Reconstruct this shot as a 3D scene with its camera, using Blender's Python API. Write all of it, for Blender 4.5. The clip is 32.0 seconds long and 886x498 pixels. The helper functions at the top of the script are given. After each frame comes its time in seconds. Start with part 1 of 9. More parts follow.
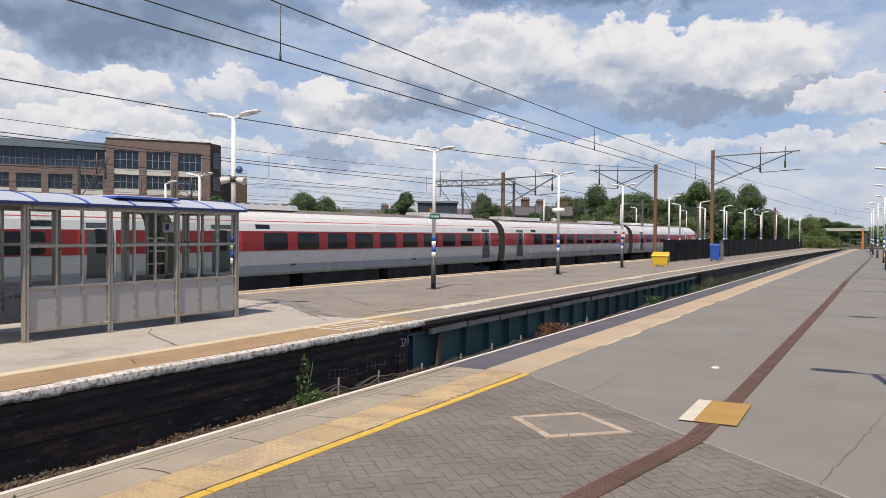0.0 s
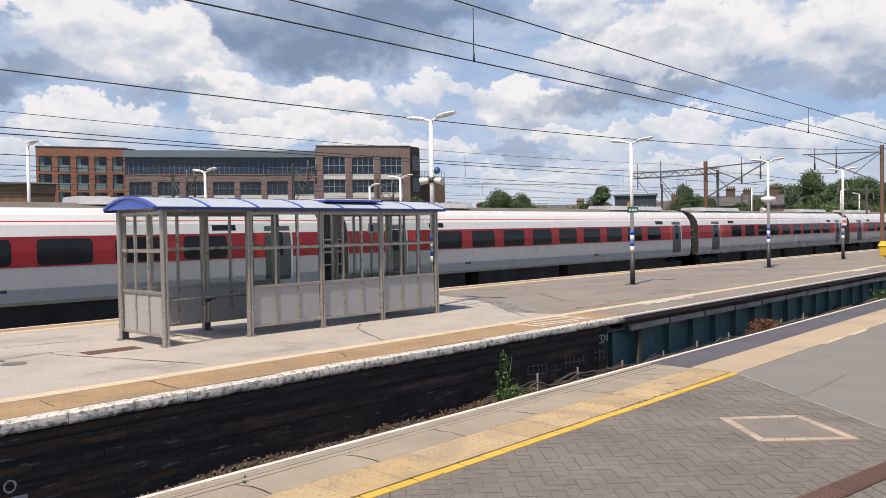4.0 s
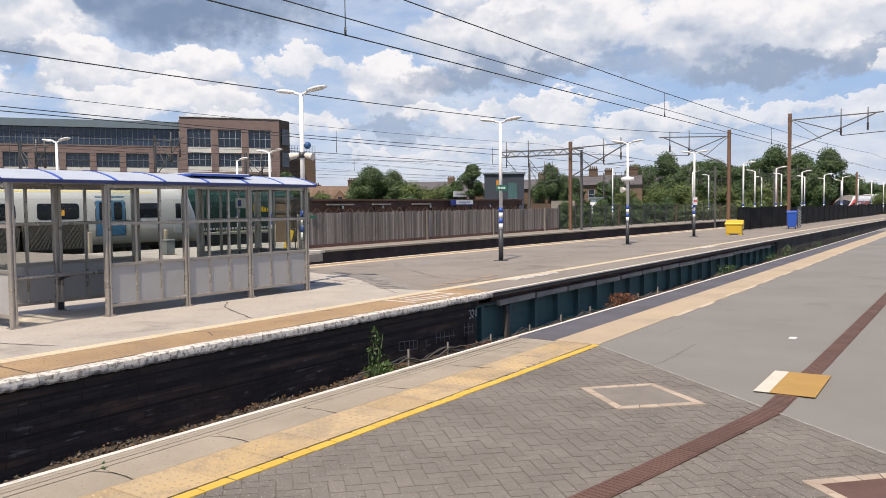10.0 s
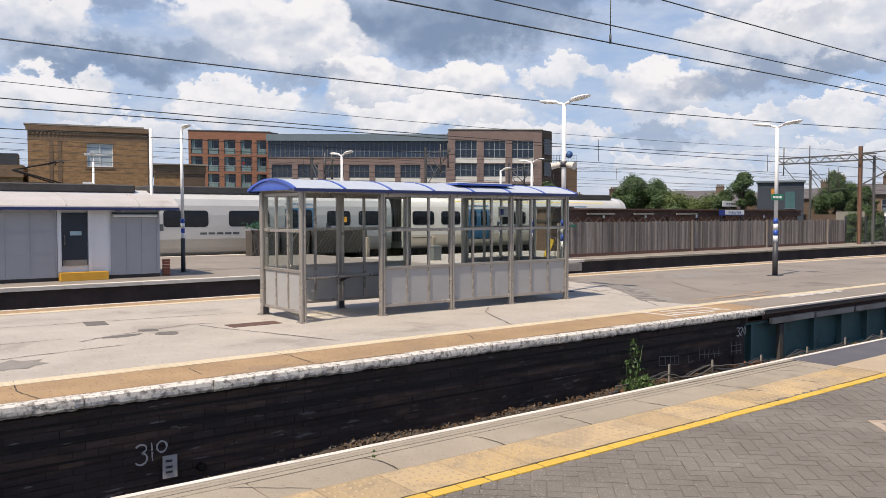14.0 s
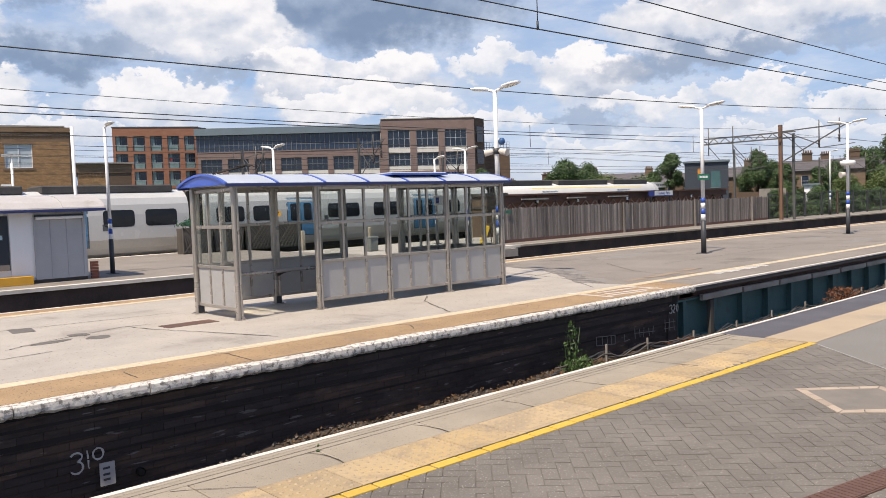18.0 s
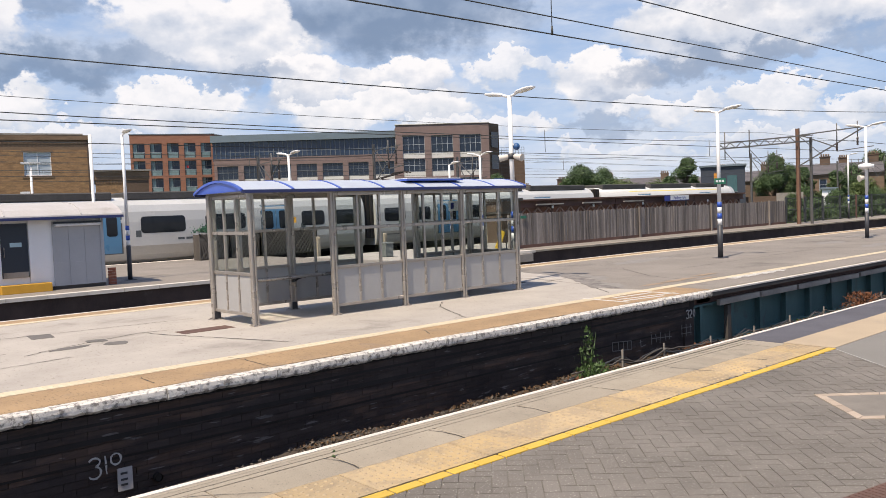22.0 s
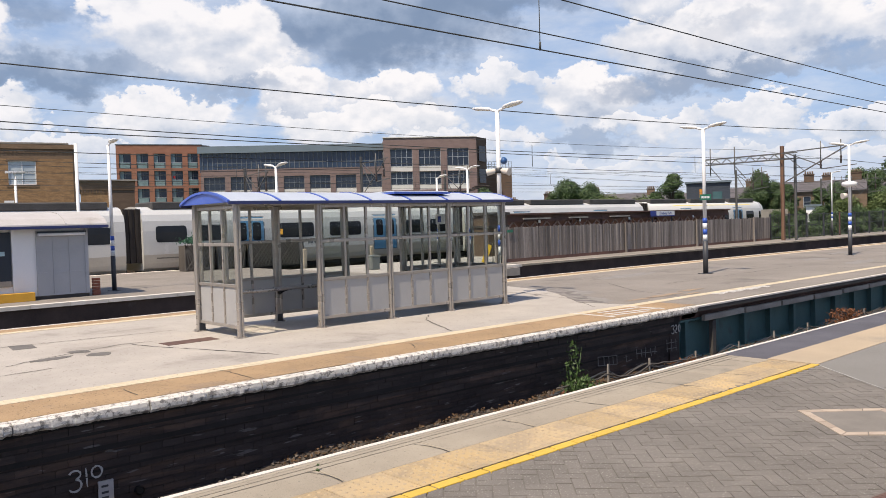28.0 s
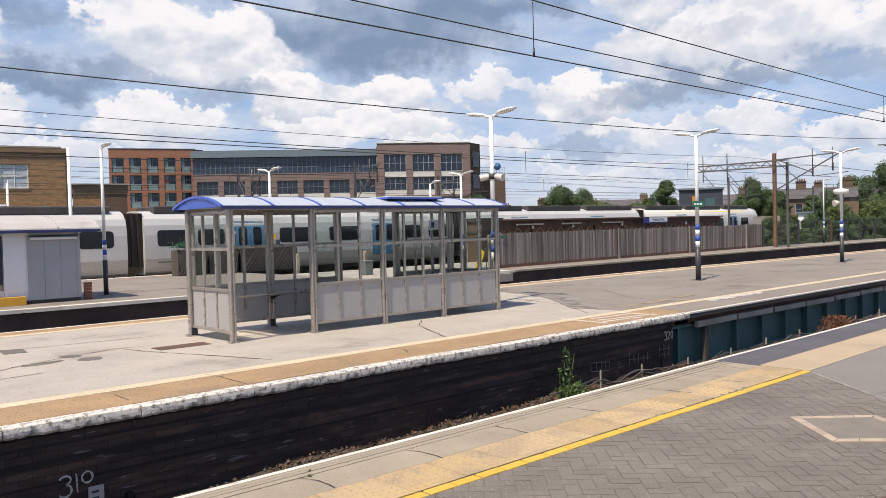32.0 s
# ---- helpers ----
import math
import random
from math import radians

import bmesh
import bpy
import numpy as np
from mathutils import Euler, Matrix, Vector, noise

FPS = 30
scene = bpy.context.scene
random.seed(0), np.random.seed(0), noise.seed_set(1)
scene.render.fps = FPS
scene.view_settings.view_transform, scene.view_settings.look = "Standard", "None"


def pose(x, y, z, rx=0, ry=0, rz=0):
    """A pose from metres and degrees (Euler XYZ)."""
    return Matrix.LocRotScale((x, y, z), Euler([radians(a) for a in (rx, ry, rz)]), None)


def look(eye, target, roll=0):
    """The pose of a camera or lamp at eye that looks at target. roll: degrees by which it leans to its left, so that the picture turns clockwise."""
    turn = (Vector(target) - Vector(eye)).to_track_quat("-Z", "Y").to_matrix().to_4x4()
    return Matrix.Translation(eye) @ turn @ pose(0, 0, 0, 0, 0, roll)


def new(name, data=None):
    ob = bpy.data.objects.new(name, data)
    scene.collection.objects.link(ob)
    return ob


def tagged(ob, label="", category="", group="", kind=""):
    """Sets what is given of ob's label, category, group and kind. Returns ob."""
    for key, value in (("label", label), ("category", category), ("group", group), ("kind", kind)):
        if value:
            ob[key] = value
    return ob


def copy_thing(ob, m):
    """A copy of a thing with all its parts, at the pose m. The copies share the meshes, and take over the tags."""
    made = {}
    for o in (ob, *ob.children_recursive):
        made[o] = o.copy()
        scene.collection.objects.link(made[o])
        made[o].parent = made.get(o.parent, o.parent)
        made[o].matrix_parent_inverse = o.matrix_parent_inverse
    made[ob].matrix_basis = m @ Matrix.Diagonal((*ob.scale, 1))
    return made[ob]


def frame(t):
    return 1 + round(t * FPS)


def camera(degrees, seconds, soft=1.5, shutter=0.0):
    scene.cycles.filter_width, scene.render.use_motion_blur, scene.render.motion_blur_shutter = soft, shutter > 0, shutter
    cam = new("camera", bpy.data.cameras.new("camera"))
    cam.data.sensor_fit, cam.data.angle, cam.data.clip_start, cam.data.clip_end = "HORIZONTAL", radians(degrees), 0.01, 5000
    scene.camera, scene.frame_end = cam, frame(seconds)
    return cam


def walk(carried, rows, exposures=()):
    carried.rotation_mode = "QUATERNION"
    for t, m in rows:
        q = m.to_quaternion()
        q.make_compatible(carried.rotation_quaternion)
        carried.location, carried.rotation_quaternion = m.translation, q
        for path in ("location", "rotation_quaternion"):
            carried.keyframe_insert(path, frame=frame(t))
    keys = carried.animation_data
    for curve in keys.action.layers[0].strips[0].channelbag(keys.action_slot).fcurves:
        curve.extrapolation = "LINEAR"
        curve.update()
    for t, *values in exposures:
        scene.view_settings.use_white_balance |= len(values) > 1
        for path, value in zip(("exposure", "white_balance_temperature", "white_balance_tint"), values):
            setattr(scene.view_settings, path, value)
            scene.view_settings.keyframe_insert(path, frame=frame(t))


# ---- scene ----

# ---------------------------------------------------------------- camera
EYE = 1.65
cam = camera(57.55, 32.0, soft=0.6)
PATH = [  # seconds, yaw, pitch, roll in degrees; the y axis runs along the tracks
    (0, 29.40, -1.14, -0.45),
    (0.5, 33.30, -2.05, -0.39),
    (1, 37.79, -1.70, -0.05),
    (1.5, 40.32, -2.04, -0.26),
    (2, 40.18, -1.65, 0.65),
    (2.5, 41.69, -0.63, -0.07),
    (4.5, 43.41, -2.32, 1.46),
    (5, 43.02, -3.89, 1.60),
    (5.5, 42.88, -4.31, 1.73),
    (6, 41.48, -3.36, 1.31),
    (6.5, 40.02, -3.53, 0.94),
    (7, 37.78, -1.18, -0.93),
    (7.5, 34.71, -1.58, -0.17),
    (8, 30.10, -1.84, -0.56),
    (8.5, 32.66, -3.01, 0.06),
    (9, 34.46, -1.66, 0.09),
    (9.5, 34.15, -2.83, -0.11),
    (10, 34.14, -3.13, 0.53),
    (10.5, 34.13, -3.11, 0.81),
    (11, 35.21, -4.06, 0.83),
    (11.5, 32.64, -0.99, 0.10),
    (12, 34.59, -0.07, 0.21),
    (12.5, 36.06, -0.16, 0.01),
    (13, 42.76, -1.31, 0.80),
    (13.5, 50.35, -1.42, 0.41),
    (14, 52.46, -2.39, 0.06),
    (14.5, 49.80, -3.68, 2.62),
    (16.5, 48.57, -3.53, 2.00),
    (17, 48.74, -3.29, 2.23),
    (17.5, 48.59, -3.19, 1.94),
    (18, 47.88, -3.22, 2.07),
    (18.5, 48.32, -3.16, 2.13),
    (19, 48.73, -2.42, 1.98),
    (19.5, 48.96, -2.45, 2.22),
    (20, 48.79, -2.96, 2.34),
    (20.5, 48.82, -2.74, 2.24),
    (21, 48.74, -2.81, 2.22),
    (21.5, 48.82, -2.91, 2.28),
    (22, 48.94, -2.79, 2.30),
    (22.5, 48.99, -2.80, 2.36),
    (23, 49.10, -2.97, 2.37),
    (23.5, 48.96, -2.97, 2.30),
    (24, 49.04, -2.73, 2.37),
    (24.5, 48.75, -2.77, 2.27),
    (25, 48.47, -2.37, 2.25),
    (25.5, 48.74, -1.68, 1.95),
    (27.5, 48.30, -1.85, 1.84),
    (28, 48.02, -1.88, 1.74),
    (28.5, 48.24, -1.49, 1.48),
    (29, 48.33, -1.33, 1.53),
    (29.5, 48.36, -1.70, 1.61),
    (30, 48.05, -1.83, 1.52),
    (30.5, 47.80, -1.89, 1.54),
    (31, 47.73, -1.81, 1.41),
    (31.5, 47.46, -1.76, 1.32),
    (32, 47.55, -1.50, 1.50),
]
walk(cam, [(t, pose(0, 0, EYE, 90 + pitch, roll, yaw)) for t, yaw, pitch, roll in PATH],
     [(t, stops, 6570, 14) for t, stops in ((0, -0.25), (1, -0.14), (2, -0.13), (4.5, -0.13), (5.5, -0.12), (6.3, -0.05), (7, -0.02), (8, -0.07), (9, -0.05), (11, -0.09), (12, -0.15), (13, -0.17), (14, -0.1), (17, -0.02), (19, 0.0), (25, -0.01), (32, -0.04))])

# ---------------------------------------------------------------- world, sun, exposure
SUN_ELEVATION = 60.0
SUN_WAY = Vector((0.24, -0.97, 0)).normalized()
scene.view_settings.exposure = 0.0


class Graph:
    """Short hand for building node trees."""

    def __init__(self, tree):
        self.tree = tree

    def add(self, kind, **values):
        node = self.tree.nodes.new(kind)
        for key, value in values.items():
            setattr(node, key, value)
        return node

    def link(self, a, b):
        self.tree.links.new(a, b)

    def put(self, socket, value):
        if isinstance(value, bpy.types.NodeSocket):
            self.link(value, socket)
        else:
            socket.default_value = value

    def math(self, operation, a, b=0.0, c=0.0, clamp=False):
        node = self.add("ShaderNodeMath", operation=operation, use_clamp=clamp)
        for socket, value in zip(node.inputs, (a, b, c)):
            self.put(socket, value)
        return node.outputs[0]

    def mix(self, factor, a, b, blend="MIX"):
        node = self.add("ShaderNodeMix", data_type="RGBA", blend_type=blend)
        self.put(node.inputs[0], factor)
        self.put(node.inputs[6], (*a, 1) if isinstance(a, tuple) and len(a) == 3 else a)
        self.put(node.inputs[7], (*b, 1) if isinstance(b, tuple) and len(b) == 3 else b)
        return node.outputs[2]

    def remap(self, value, a, b, c=0.0, d=1.0, smooth=False):
        node = self.add("ShaderNodeMapRange", interpolation_type="SMOOTHSTEP" if smooth else "LINEAR")
        for socket, v in zip(node.inputs, (value, a, b, c, d)):
            self.put(socket, v)
        return node.outputs[0]

    def noise(self, vector, scale, detail=5.0, rough=0.55, distortion=0.0):
        node = self.add("ShaderNodeTexNoise")
        self.put(node.inputs["Vector"], vector)
        node.inputs["Scale"].default_value = scale
        node.inputs["Detail"].default_value = detail
        node.inputs["Roughness"].default_value = rough
        node.inputs["Distortion"].default_value = distortion
        return node.outputs["Fac"]

    def xyz(self, x, y, z):
        node = self.add("ShaderNodeCombineXYZ")
        for socket, value in zip(node.inputs, (x, y, z)):
            self.put(socket, value)
        return node.outputs[0]


# clouds: azimuth to the left of the tracks, height over the horizon, half width, half height, all in degrees; weight
MASSES = [  # thick grey sheets
    (51.5, 13.8, 8.6, 3.0, 0.95), (44.5, 15.6, 6.0, 2.0, 0.85), (17.0, 16.4, 6.6, 1.3, 0.9), (26.5, 16.9, 5.0, 1.0, 0.75),
    (74.2, 10.3, 6.6, 1.5, 0.85), (77.0, 14.2, 6.0, 1.4, 0.6), (5.0, 17.5, 6.0, 1.2, 0.7), (62.5, 17.2, 7.0, 1.3, 0.5),
]
HEAPS = [  # tall white cumulus
    (25.6, 12.0, 6.4, 3.4, 1.00), (30.2, 11.2, 5.7, 3.0, 1.00), (12.0, 11.2, 9.9, 3.0, 1.00), (16.0, 11.8, 4.2, 2.5, 1.00), (8.0, 11.0, 4.7, 2.8, 1.00),
    (33.6, 15.2, 3.1, 2.0, 0.90), (61.6, 11.8, 4.2, 3.3, 1.00), (67.2, 13.0, 4.2, 2.5, 0.95), (80.0, 12.4, 4.7, 2.0, 0.90), (89.0, 11.5, 5.9, 3.0, 1.00),
    (-8.0, 10.5, 7.1, 3.2, 1.00), (58.6, 8.6, 2.8, 2.1, 1.00), (52.0, 8.9, 4.2, 1.7, 1.00), (37.4, 8.0, 3.3, 2.2, 1.00),
]
BASES = [  # flat grey undersides of the tall ones
    (31.0, 9.0, 6.0, 1.0, 0.9), (25.6, 9.2, 4.0, 0.8, 0.7), (12.4, 8.7, 6.4, 0.9, 0.9), (6.0, 9.4, 3.0, 0.9, 0.6), (62.0, 9.3, 3.6, 0.8, 0.5),
    (38.5, 5.6, 4.4, 0.6, 0.6), (68.0, 10.8, 3.0, 0.7, 0.5), (20.0, 9.7, 2.4, 0.9, 0.5), (28.0, 12.2, 2.6, 1.1, 0.35),
]
PUFFS = [  # small low cumulus
    (56.8, 7.0, 3.4, 1.5, 1.0), (50.4, 7.2, 4.8, 1.5, 1.0), (44.6, 9.9, 2.8, 0.9, 0.85), (46.4, 5.4, 6.0, 1.0, 0.8), (33.6, 6.2, 4.0, 0.9, 0.85),
    (26.7, 6.3, 2.8, 1.1, 0.9), (20.5, 5.6, 3.8, 0.8, 0.8), (13.5, 6.0, 5.0, 0.8, 0.7), (78.4, 7.6, 4.4, 1.6, 0.95), (66.4, 7.5, 4.2, 1.5, 0.95),
    (73.0, 5.6, 5.0, 0.9, 0.7), (3.2, 8.6, 3.0, 1.1, 0.9), (5.6, 5.6, 4.0, 0.8, 0.7), (-1.5, 6.2, 4.0, 1.1, 0.8), (41.6, 9.4, 2.0, 0.8, 0.6), (24.0, 3.8, 7.0, 0.6, 0.6), (35.5, 3.6, 6.0, 0.5, 0.6),
]

world = bpy.data.worlds.new("sky")
scene.world = world
world.use_nodes = True
g = Graph(world.node_tree)
world.node_tree.nodes.clear()
way = g.add("ShaderNodeTexCoord").outputs["Generated"]
split = g.add("ShaderNodeSeparateXYZ")
g.link(way, split.inputs[0])
azimuth = g.math("MULTIPLY", g.math("ARCTAN2", g.math("MULTIPLY", split.outputs[0], -1.0), split.outputs[1]), 180 / math.pi)
height = g.math("MULTIPLY", g.math("ARCSINE", split.outputs[2]), 180 / math.pi)


def around(scale_a, scale_h, depth, detail, rough, lift=0.0):
    return g.noise(g.xyz(g.math("MULTIPLY", azimuth, scale_a), g.math("MULTIPLY_ADD", height, scale_h, lift * scale_h), depth), 1.0, detail, rough)


# billowing edges: the measures of the sky are pushed about at several sizes
billow_a, billow_h, billow_fine = around(0.34, 0.46, 1.7, 6.0, 0.54), around(0.34, 0.46, 8.3, 6.0, 0.54), around(1.5, 1.9, 4.1, 6.0, 0.62)
push = g.math("MULTIPLY_ADD", billow_fine, 1.5, -0.75)
az_w = g.math("ADD", g.math("ADD", azimuth, g.math("MULTIPLY_ADD", billow_a, 7.0, -3.5)), push)
h_w = g.math("ADD", g.math("ADD", height, g.math("MULTIPLY_ADD", billow_h, 5.0, -2.5)), push)
# relief of the cloud tops, lit from above and behind
relief = g.math("SUBTRACT", around(0.30, 0.42, 2.2, 4.0, 0.5), around(0.30, 0.42, 2.2, 4.0, 0.5, 1.0))


def inside_cloud(a, e, w, t):
    u = g.math("MULTIPLY_ADD", az_w, 1 / w, -a / w)
    v = g.math("MULTIPLY_ADD", h_w, 1 / t, -e / t)
    return g.math("MULTIPLY_ADD", u, u, g.math("MULTIPLY", v, v)), v


sky = g.add("ShaderNodeTexSky", sky_type="NISHITA", sun_disc=False)
sky.sun_elevation = radians(SUN_ELEVATION)
sky.sun_rotation = math.atan2(SUN_WAY.x, SUN_WAY.y)
sky.air_density, sky.dust_density, sky.ozone_density = 1.2, 1.2, 1.5
blue = g.mix(1.0, sky.outputs[0], (0.105, 0.112, 0.132), "MULTIPLY")
blue = g.mix(g.remap(height, 26.0, 0.0, 0.05, 0.92), blue, (0.33, 0.53, 0.85))
veil = g.remap(around(0.09, 0.3, 5.5, 7.0, 0.6), 0.36, 0.60)
veil = g.math("ADD", g.math("MULTIPLY_ADD", veil, 0.62, 0.02), g.remap(height, 9.0, 0.5, 0.0, 0.55), clamp=True)
veil = g.math("MULTIPLY", veil, g.remap(height, 19.0, 38.0, 1.0, 0.2))
thin = g.mix(g.remap(around(0.2, 0.5, 6.6, 7.0, 0.6), 0.34, 0.62), (0.53, 0.63, 0.77), (0.80, 0.85, 0.905))
colour = g.mix(veil, blue, thin)


def three_tones(value, low, middle, high):
    return g.mix(g.remap(value, 0.3, 1.25, 0.0, 1.0, True), g.mix(g.remap(value, -0.35, 0.45, 0.0, 1.0, True), low, middle), high)


for a, e, w, t, weight in MASSES:
    r, v = inside_cloud(a, e, w, t)
    tone = three_tones(g.math("MULTIPLY_ADD", relief, 2.2, v), (0.215, 0.305, 0.45), (0.31, 0.405, 0.55), (0.51, 0.60, 0.73))
    colour = g.mix(g.math("MULTIPLY", g.remap(r, 1.5, 0.2, 0.0, 1.0, True), weight), colour, tone)
for group, low, middle in ((HEAPS, (0.40, 0.49, 0.63), (0.68, 0.735, 0.81)), (PUFFS, (0.53, 0.61, 0.715), (0.77, 0.81, 0.855))):
    for a, e, w, t, weight in group:
        r, v = inside_cloud(a, e, w, t)
        tone = three_tones(g.math("ADD", g.math("MULTIPLY", relief, 2.6), g.math("MULTIPLY_ADD", v, 0.7, 0.62)), low, middle, (0.975, 0.975, 0.97))
        edge = g.remap(r, 1.25, g.remap(v, -0.6, 0.4, 0.2, 0.85), 0.0, 1.0, True)
        colour = g.mix(g.math("MULTIPLY", edge, weight), colour, tone)
    if group is HEAPS:
        for a, e, w, t, weight in BASES:
            r, v = inside_cloud(a, e, w, t)
            colour = g.mix(g.math("MULTIPLY", g.remap(r, 1.6, 0.1, 0.0, 1.0, True), weight), colour, (0.32, 0.41, 0.55))
colour = g.mix(g.remap(height, 0.0, 4.0, 0.55, 0.0), colour, (0.68, 0.74, 0.80))
back = g.add("ShaderNodeBackground")
g.link(colour, back.inputs[0])
back.inputs[1].default_value = 1.0
g.link(back.outputs[0], g.add("ShaderNodeOutputWorld").inputs[0])

sun = new("sun", bpy.data.lights.new("sun", "SUN"))
sun.data.energy, sun.data.angle, sun.data.color = 5.9, radians(0.6), (1.0, 0.882, 0.69)
sun.matrix_world = look(SUN_WAY * math.cos(radians(SUN_ELEVATION)) * 50 + Vector((0, 0, 50 * math.sin(radians(SUN_ELEVATION)))), (0, 0, 0))


# ---------------------------------------------------------------- materials
def material(name, a, b=None, rough=0.7, metal=0.0, coarse=0.6, fine=30.0, bump=0.15, stretch=(1, 1, 1), vary=0.0, stain=None, stain_scale=0.35, stain_at=0.62, coat=0.0, island=False, speck=None, world=False):
    """Two tones mixed by coarse and fine noise, a fine relief, and stains with a shape of their own."""
    m = bpy.data.materials.new(name)
    m.use_nodes = True
    t = Graph(m.node_tree)
    shader = m.node_tree.nodes["Principled BSDF"]
    b = b or tuple(c * 0.8 for c in a)
    where = t.add("ShaderNodeMapping")
    t.link(t.add("ShaderNodeNewGeometry").outputs["Position"] if world else t.add("ShaderNodeTexCoord").outputs["Object"], where.inputs[0])
    where.inputs["Scale"].default_value = stretch
    p = where.outputs[0]
    wide = t.noise(p, coarse, 4.0, 0.6)
    grain = t.noise(p, fine, 3.0, 0.65)
    tone = t.remap(t.math("ADD", t.math("MULTIPLY", wide, 0.6), t.math("MULTIPLY", grain, 0.4)), 0.36, 0.64)
    col = t.mix(tone, a, b)
    if stain:
        spot = t.remap(t.noise(p, stain_scale, 7.0, 0.68, 0.4), stain_at, stain_at + 0.12)
        col = t.mix(t.math("MULTIPLY", spot, 0.75), col, stain)
    if speck:
        tint, size, at = speck
        dot = t.remap(t.noise(p, size, 2.0, 0.5), at, at + 0.05)
        col = t.mix(t.math("MULTIPLY", dot, 0.8), col, tint)
    if vary:
        rnd = t.add("ShaderNodeNewGeometry").outputs["Random Per Island"] if island else t.add("ShaderNodeObjectInfo").outputs["Random"]
        hsv = t.add("ShaderNodeHueSaturation")
        t.link(t.math("MULTIPLY_ADD", rnd, 2 * vary, 1 - vary), hsv.inputs["Value"])
        t.link(col, hsv.inputs["Color"])
        col = hsv.outputs[0]
    t.link(col, shader.inputs["Base Color"])
    t.link(t.remap(wide, 0.3, 0.7, max(rough - 0.08, 0.02), min(rough + 0.08, 1.0)), shader.inputs["Roughness"])
    shader.inputs["Metallic"].default_value = metal
    shader.inputs["Coat Weight"].default_value = coat
    if bump:
        lump = t.add("ShaderNodeBump")
        lump.inputs["Strength"].default_value = bump
        lump.inputs["Distance"].default_value = 0.01
        t.link(grain, lump.inputs["Height"])
        t.link(lump.outputs[0], shader.inputs["Normal"])
    return m


def glass(name, tint=(0.9, 0.95, 0.93), rough=0.0):
    m = bpy.data.materials.new(name)
    m.use_nodes = True
    s = m.node_tree.nodes["Principled BSDF"]
    s.inputs["Base Color"].default_value = (*tint, 1)
    s.inputs["Roughness"].default_value = rough
    s.inputs["Transmission Weight"].default_value = 1.0
    s.inputs["IOR"].default_value = 1.14
    return m


ASPHALT = material("grey_asphalt", (0.203, 0.194, 0.178), (0.172, 0.164, 0.151), 0.9, coarse=0.5, fine=160, bump=0.3, stain=(0.120, 0.115, 0.107), stain_scale=0.7, stain_at=0.6, speck=((0.232, 0.221, 0.201), 70, 0.66))
TAR_PATCH = material("tar_patch", (0.25, 0.23, 0.21), (0.19, 0.178, 0.165), 0.9, coarse=4, fine=80)
TAR_SPOT = material("dark_worn_spot", (0.15, 0.14, 0.13), (0.11, 0.102, 0.095), 0.9, coarse=4, fine=80)
CRACK_DIRT = material("crack_dirt", (0.07, 0.062, 0.054), (0.045, 0.04, 0.035), 0.95, coarse=6, fine=200, world=True)
ASPHALT_B = material("worn_asphalt", (0.255, 0.226, 0.196), (0.19, 0.170, 0.149), 0.9, coarse=0.5, fine=120, bump=0.35, stain=(0.121, 0.108, 0.093), stain_scale=0.45, stain_at=0.56, speck=((0.108, 0.096, 0.082), 26, 0.64))
CONCRETE_B = material("pale_worn_concrete", (0.43, 0.395, 0.352), (0.33, 0.303, 0.272), 0.88, coarse=0.9, fine=70, bump=0.35, stain=(0.245, 0.222, 0.198), stain_scale=0.9, stain_at=0.57, speck=((0.161, 0.144, 0.124), 24, 0.64))
BLUE_STRIP = material("blue_grey_coating", (0.096, 0.093, 0.108), (0.072, 0.070, 0.081), 0.8, coarse=1.0, fine=120, stain=(0.139, 0.131, 0.135), stain_scale=1.4, stain_at=0.6)
PAVER = material("grey_block_paving", (0.190, 0.172, 0.151), (0.123, 0.111, 0.098), 0.88, coarse=1.2, fine=95, bump=0.6, vary=0.06, speck=((0.387, 0.364, 0.325), 70, 0.63), world=True)
PAVER_ROW = material("grey_block_paving_laid", (0.190, 0.172, 0.151), (0.123, 0.111, 0.098), 0.88, coarse=1.2, fine=95, bump=0.6, vary=0.06, island=True, speck=((0.387, 0.364, 0.325), 70, 0.63), world=True)
SAND = material("jointing_sand", (0.165, 0.150, 0.130), (0.10, 0.090, 0.078), 0.95, coarse=6, fine=200, world=True)
SLAB = material("concrete_slab", (0.341, 0.298, 0.232), (0.267, 0.232, 0.183), 0.9, coarse=1.5, fine=110, bump=0.5, vary=0.06, stain=(0.194, 0.172, 0.139), stain_scale=1.6, stain_at=0.54, speck=((0.147, 0.128, 0.101), 48, 0.64), world=True)
TACTILE = material("buff_tactile_slab", (0.465, 0.329, 0.155), (0.364, 0.286, 0.186), 0.85, coarse=1.6, fine=90, bump=0.25, vary=0.13, stain=(0.27, 0.215, 0.15), stain_scale=2.6, stain_at=0.47, speck=((0.209, 0.174, 0.124), 40, 0.65), world=True)
PALE_WORN = material("worn_pale_paint", (0.52, 0.45, 0.35), (0.42, 0.35, 0.26), 0.85, coarse=5, fine=80)
BUFF = material("buff_strip", (0.435, 0.344, 0.235), (0.348, 0.283, 0.204), 0.88, coarse=0.8, fine=120, bump=0.25, stain=(0.287, 0.248, 0.196), stain_scale=1.1, stain_at=0.54)
YELLOW_LINE = material("yellow_line_paint", (0.60, 0.395, 0.05), (0.50, 0.335, 0.06), 0.7, coarse=3, fine=80, vary=0.06, stain=(0.310, 0.256, 0.155), stain_scale=2.5, stain_at=0.66, world=True)
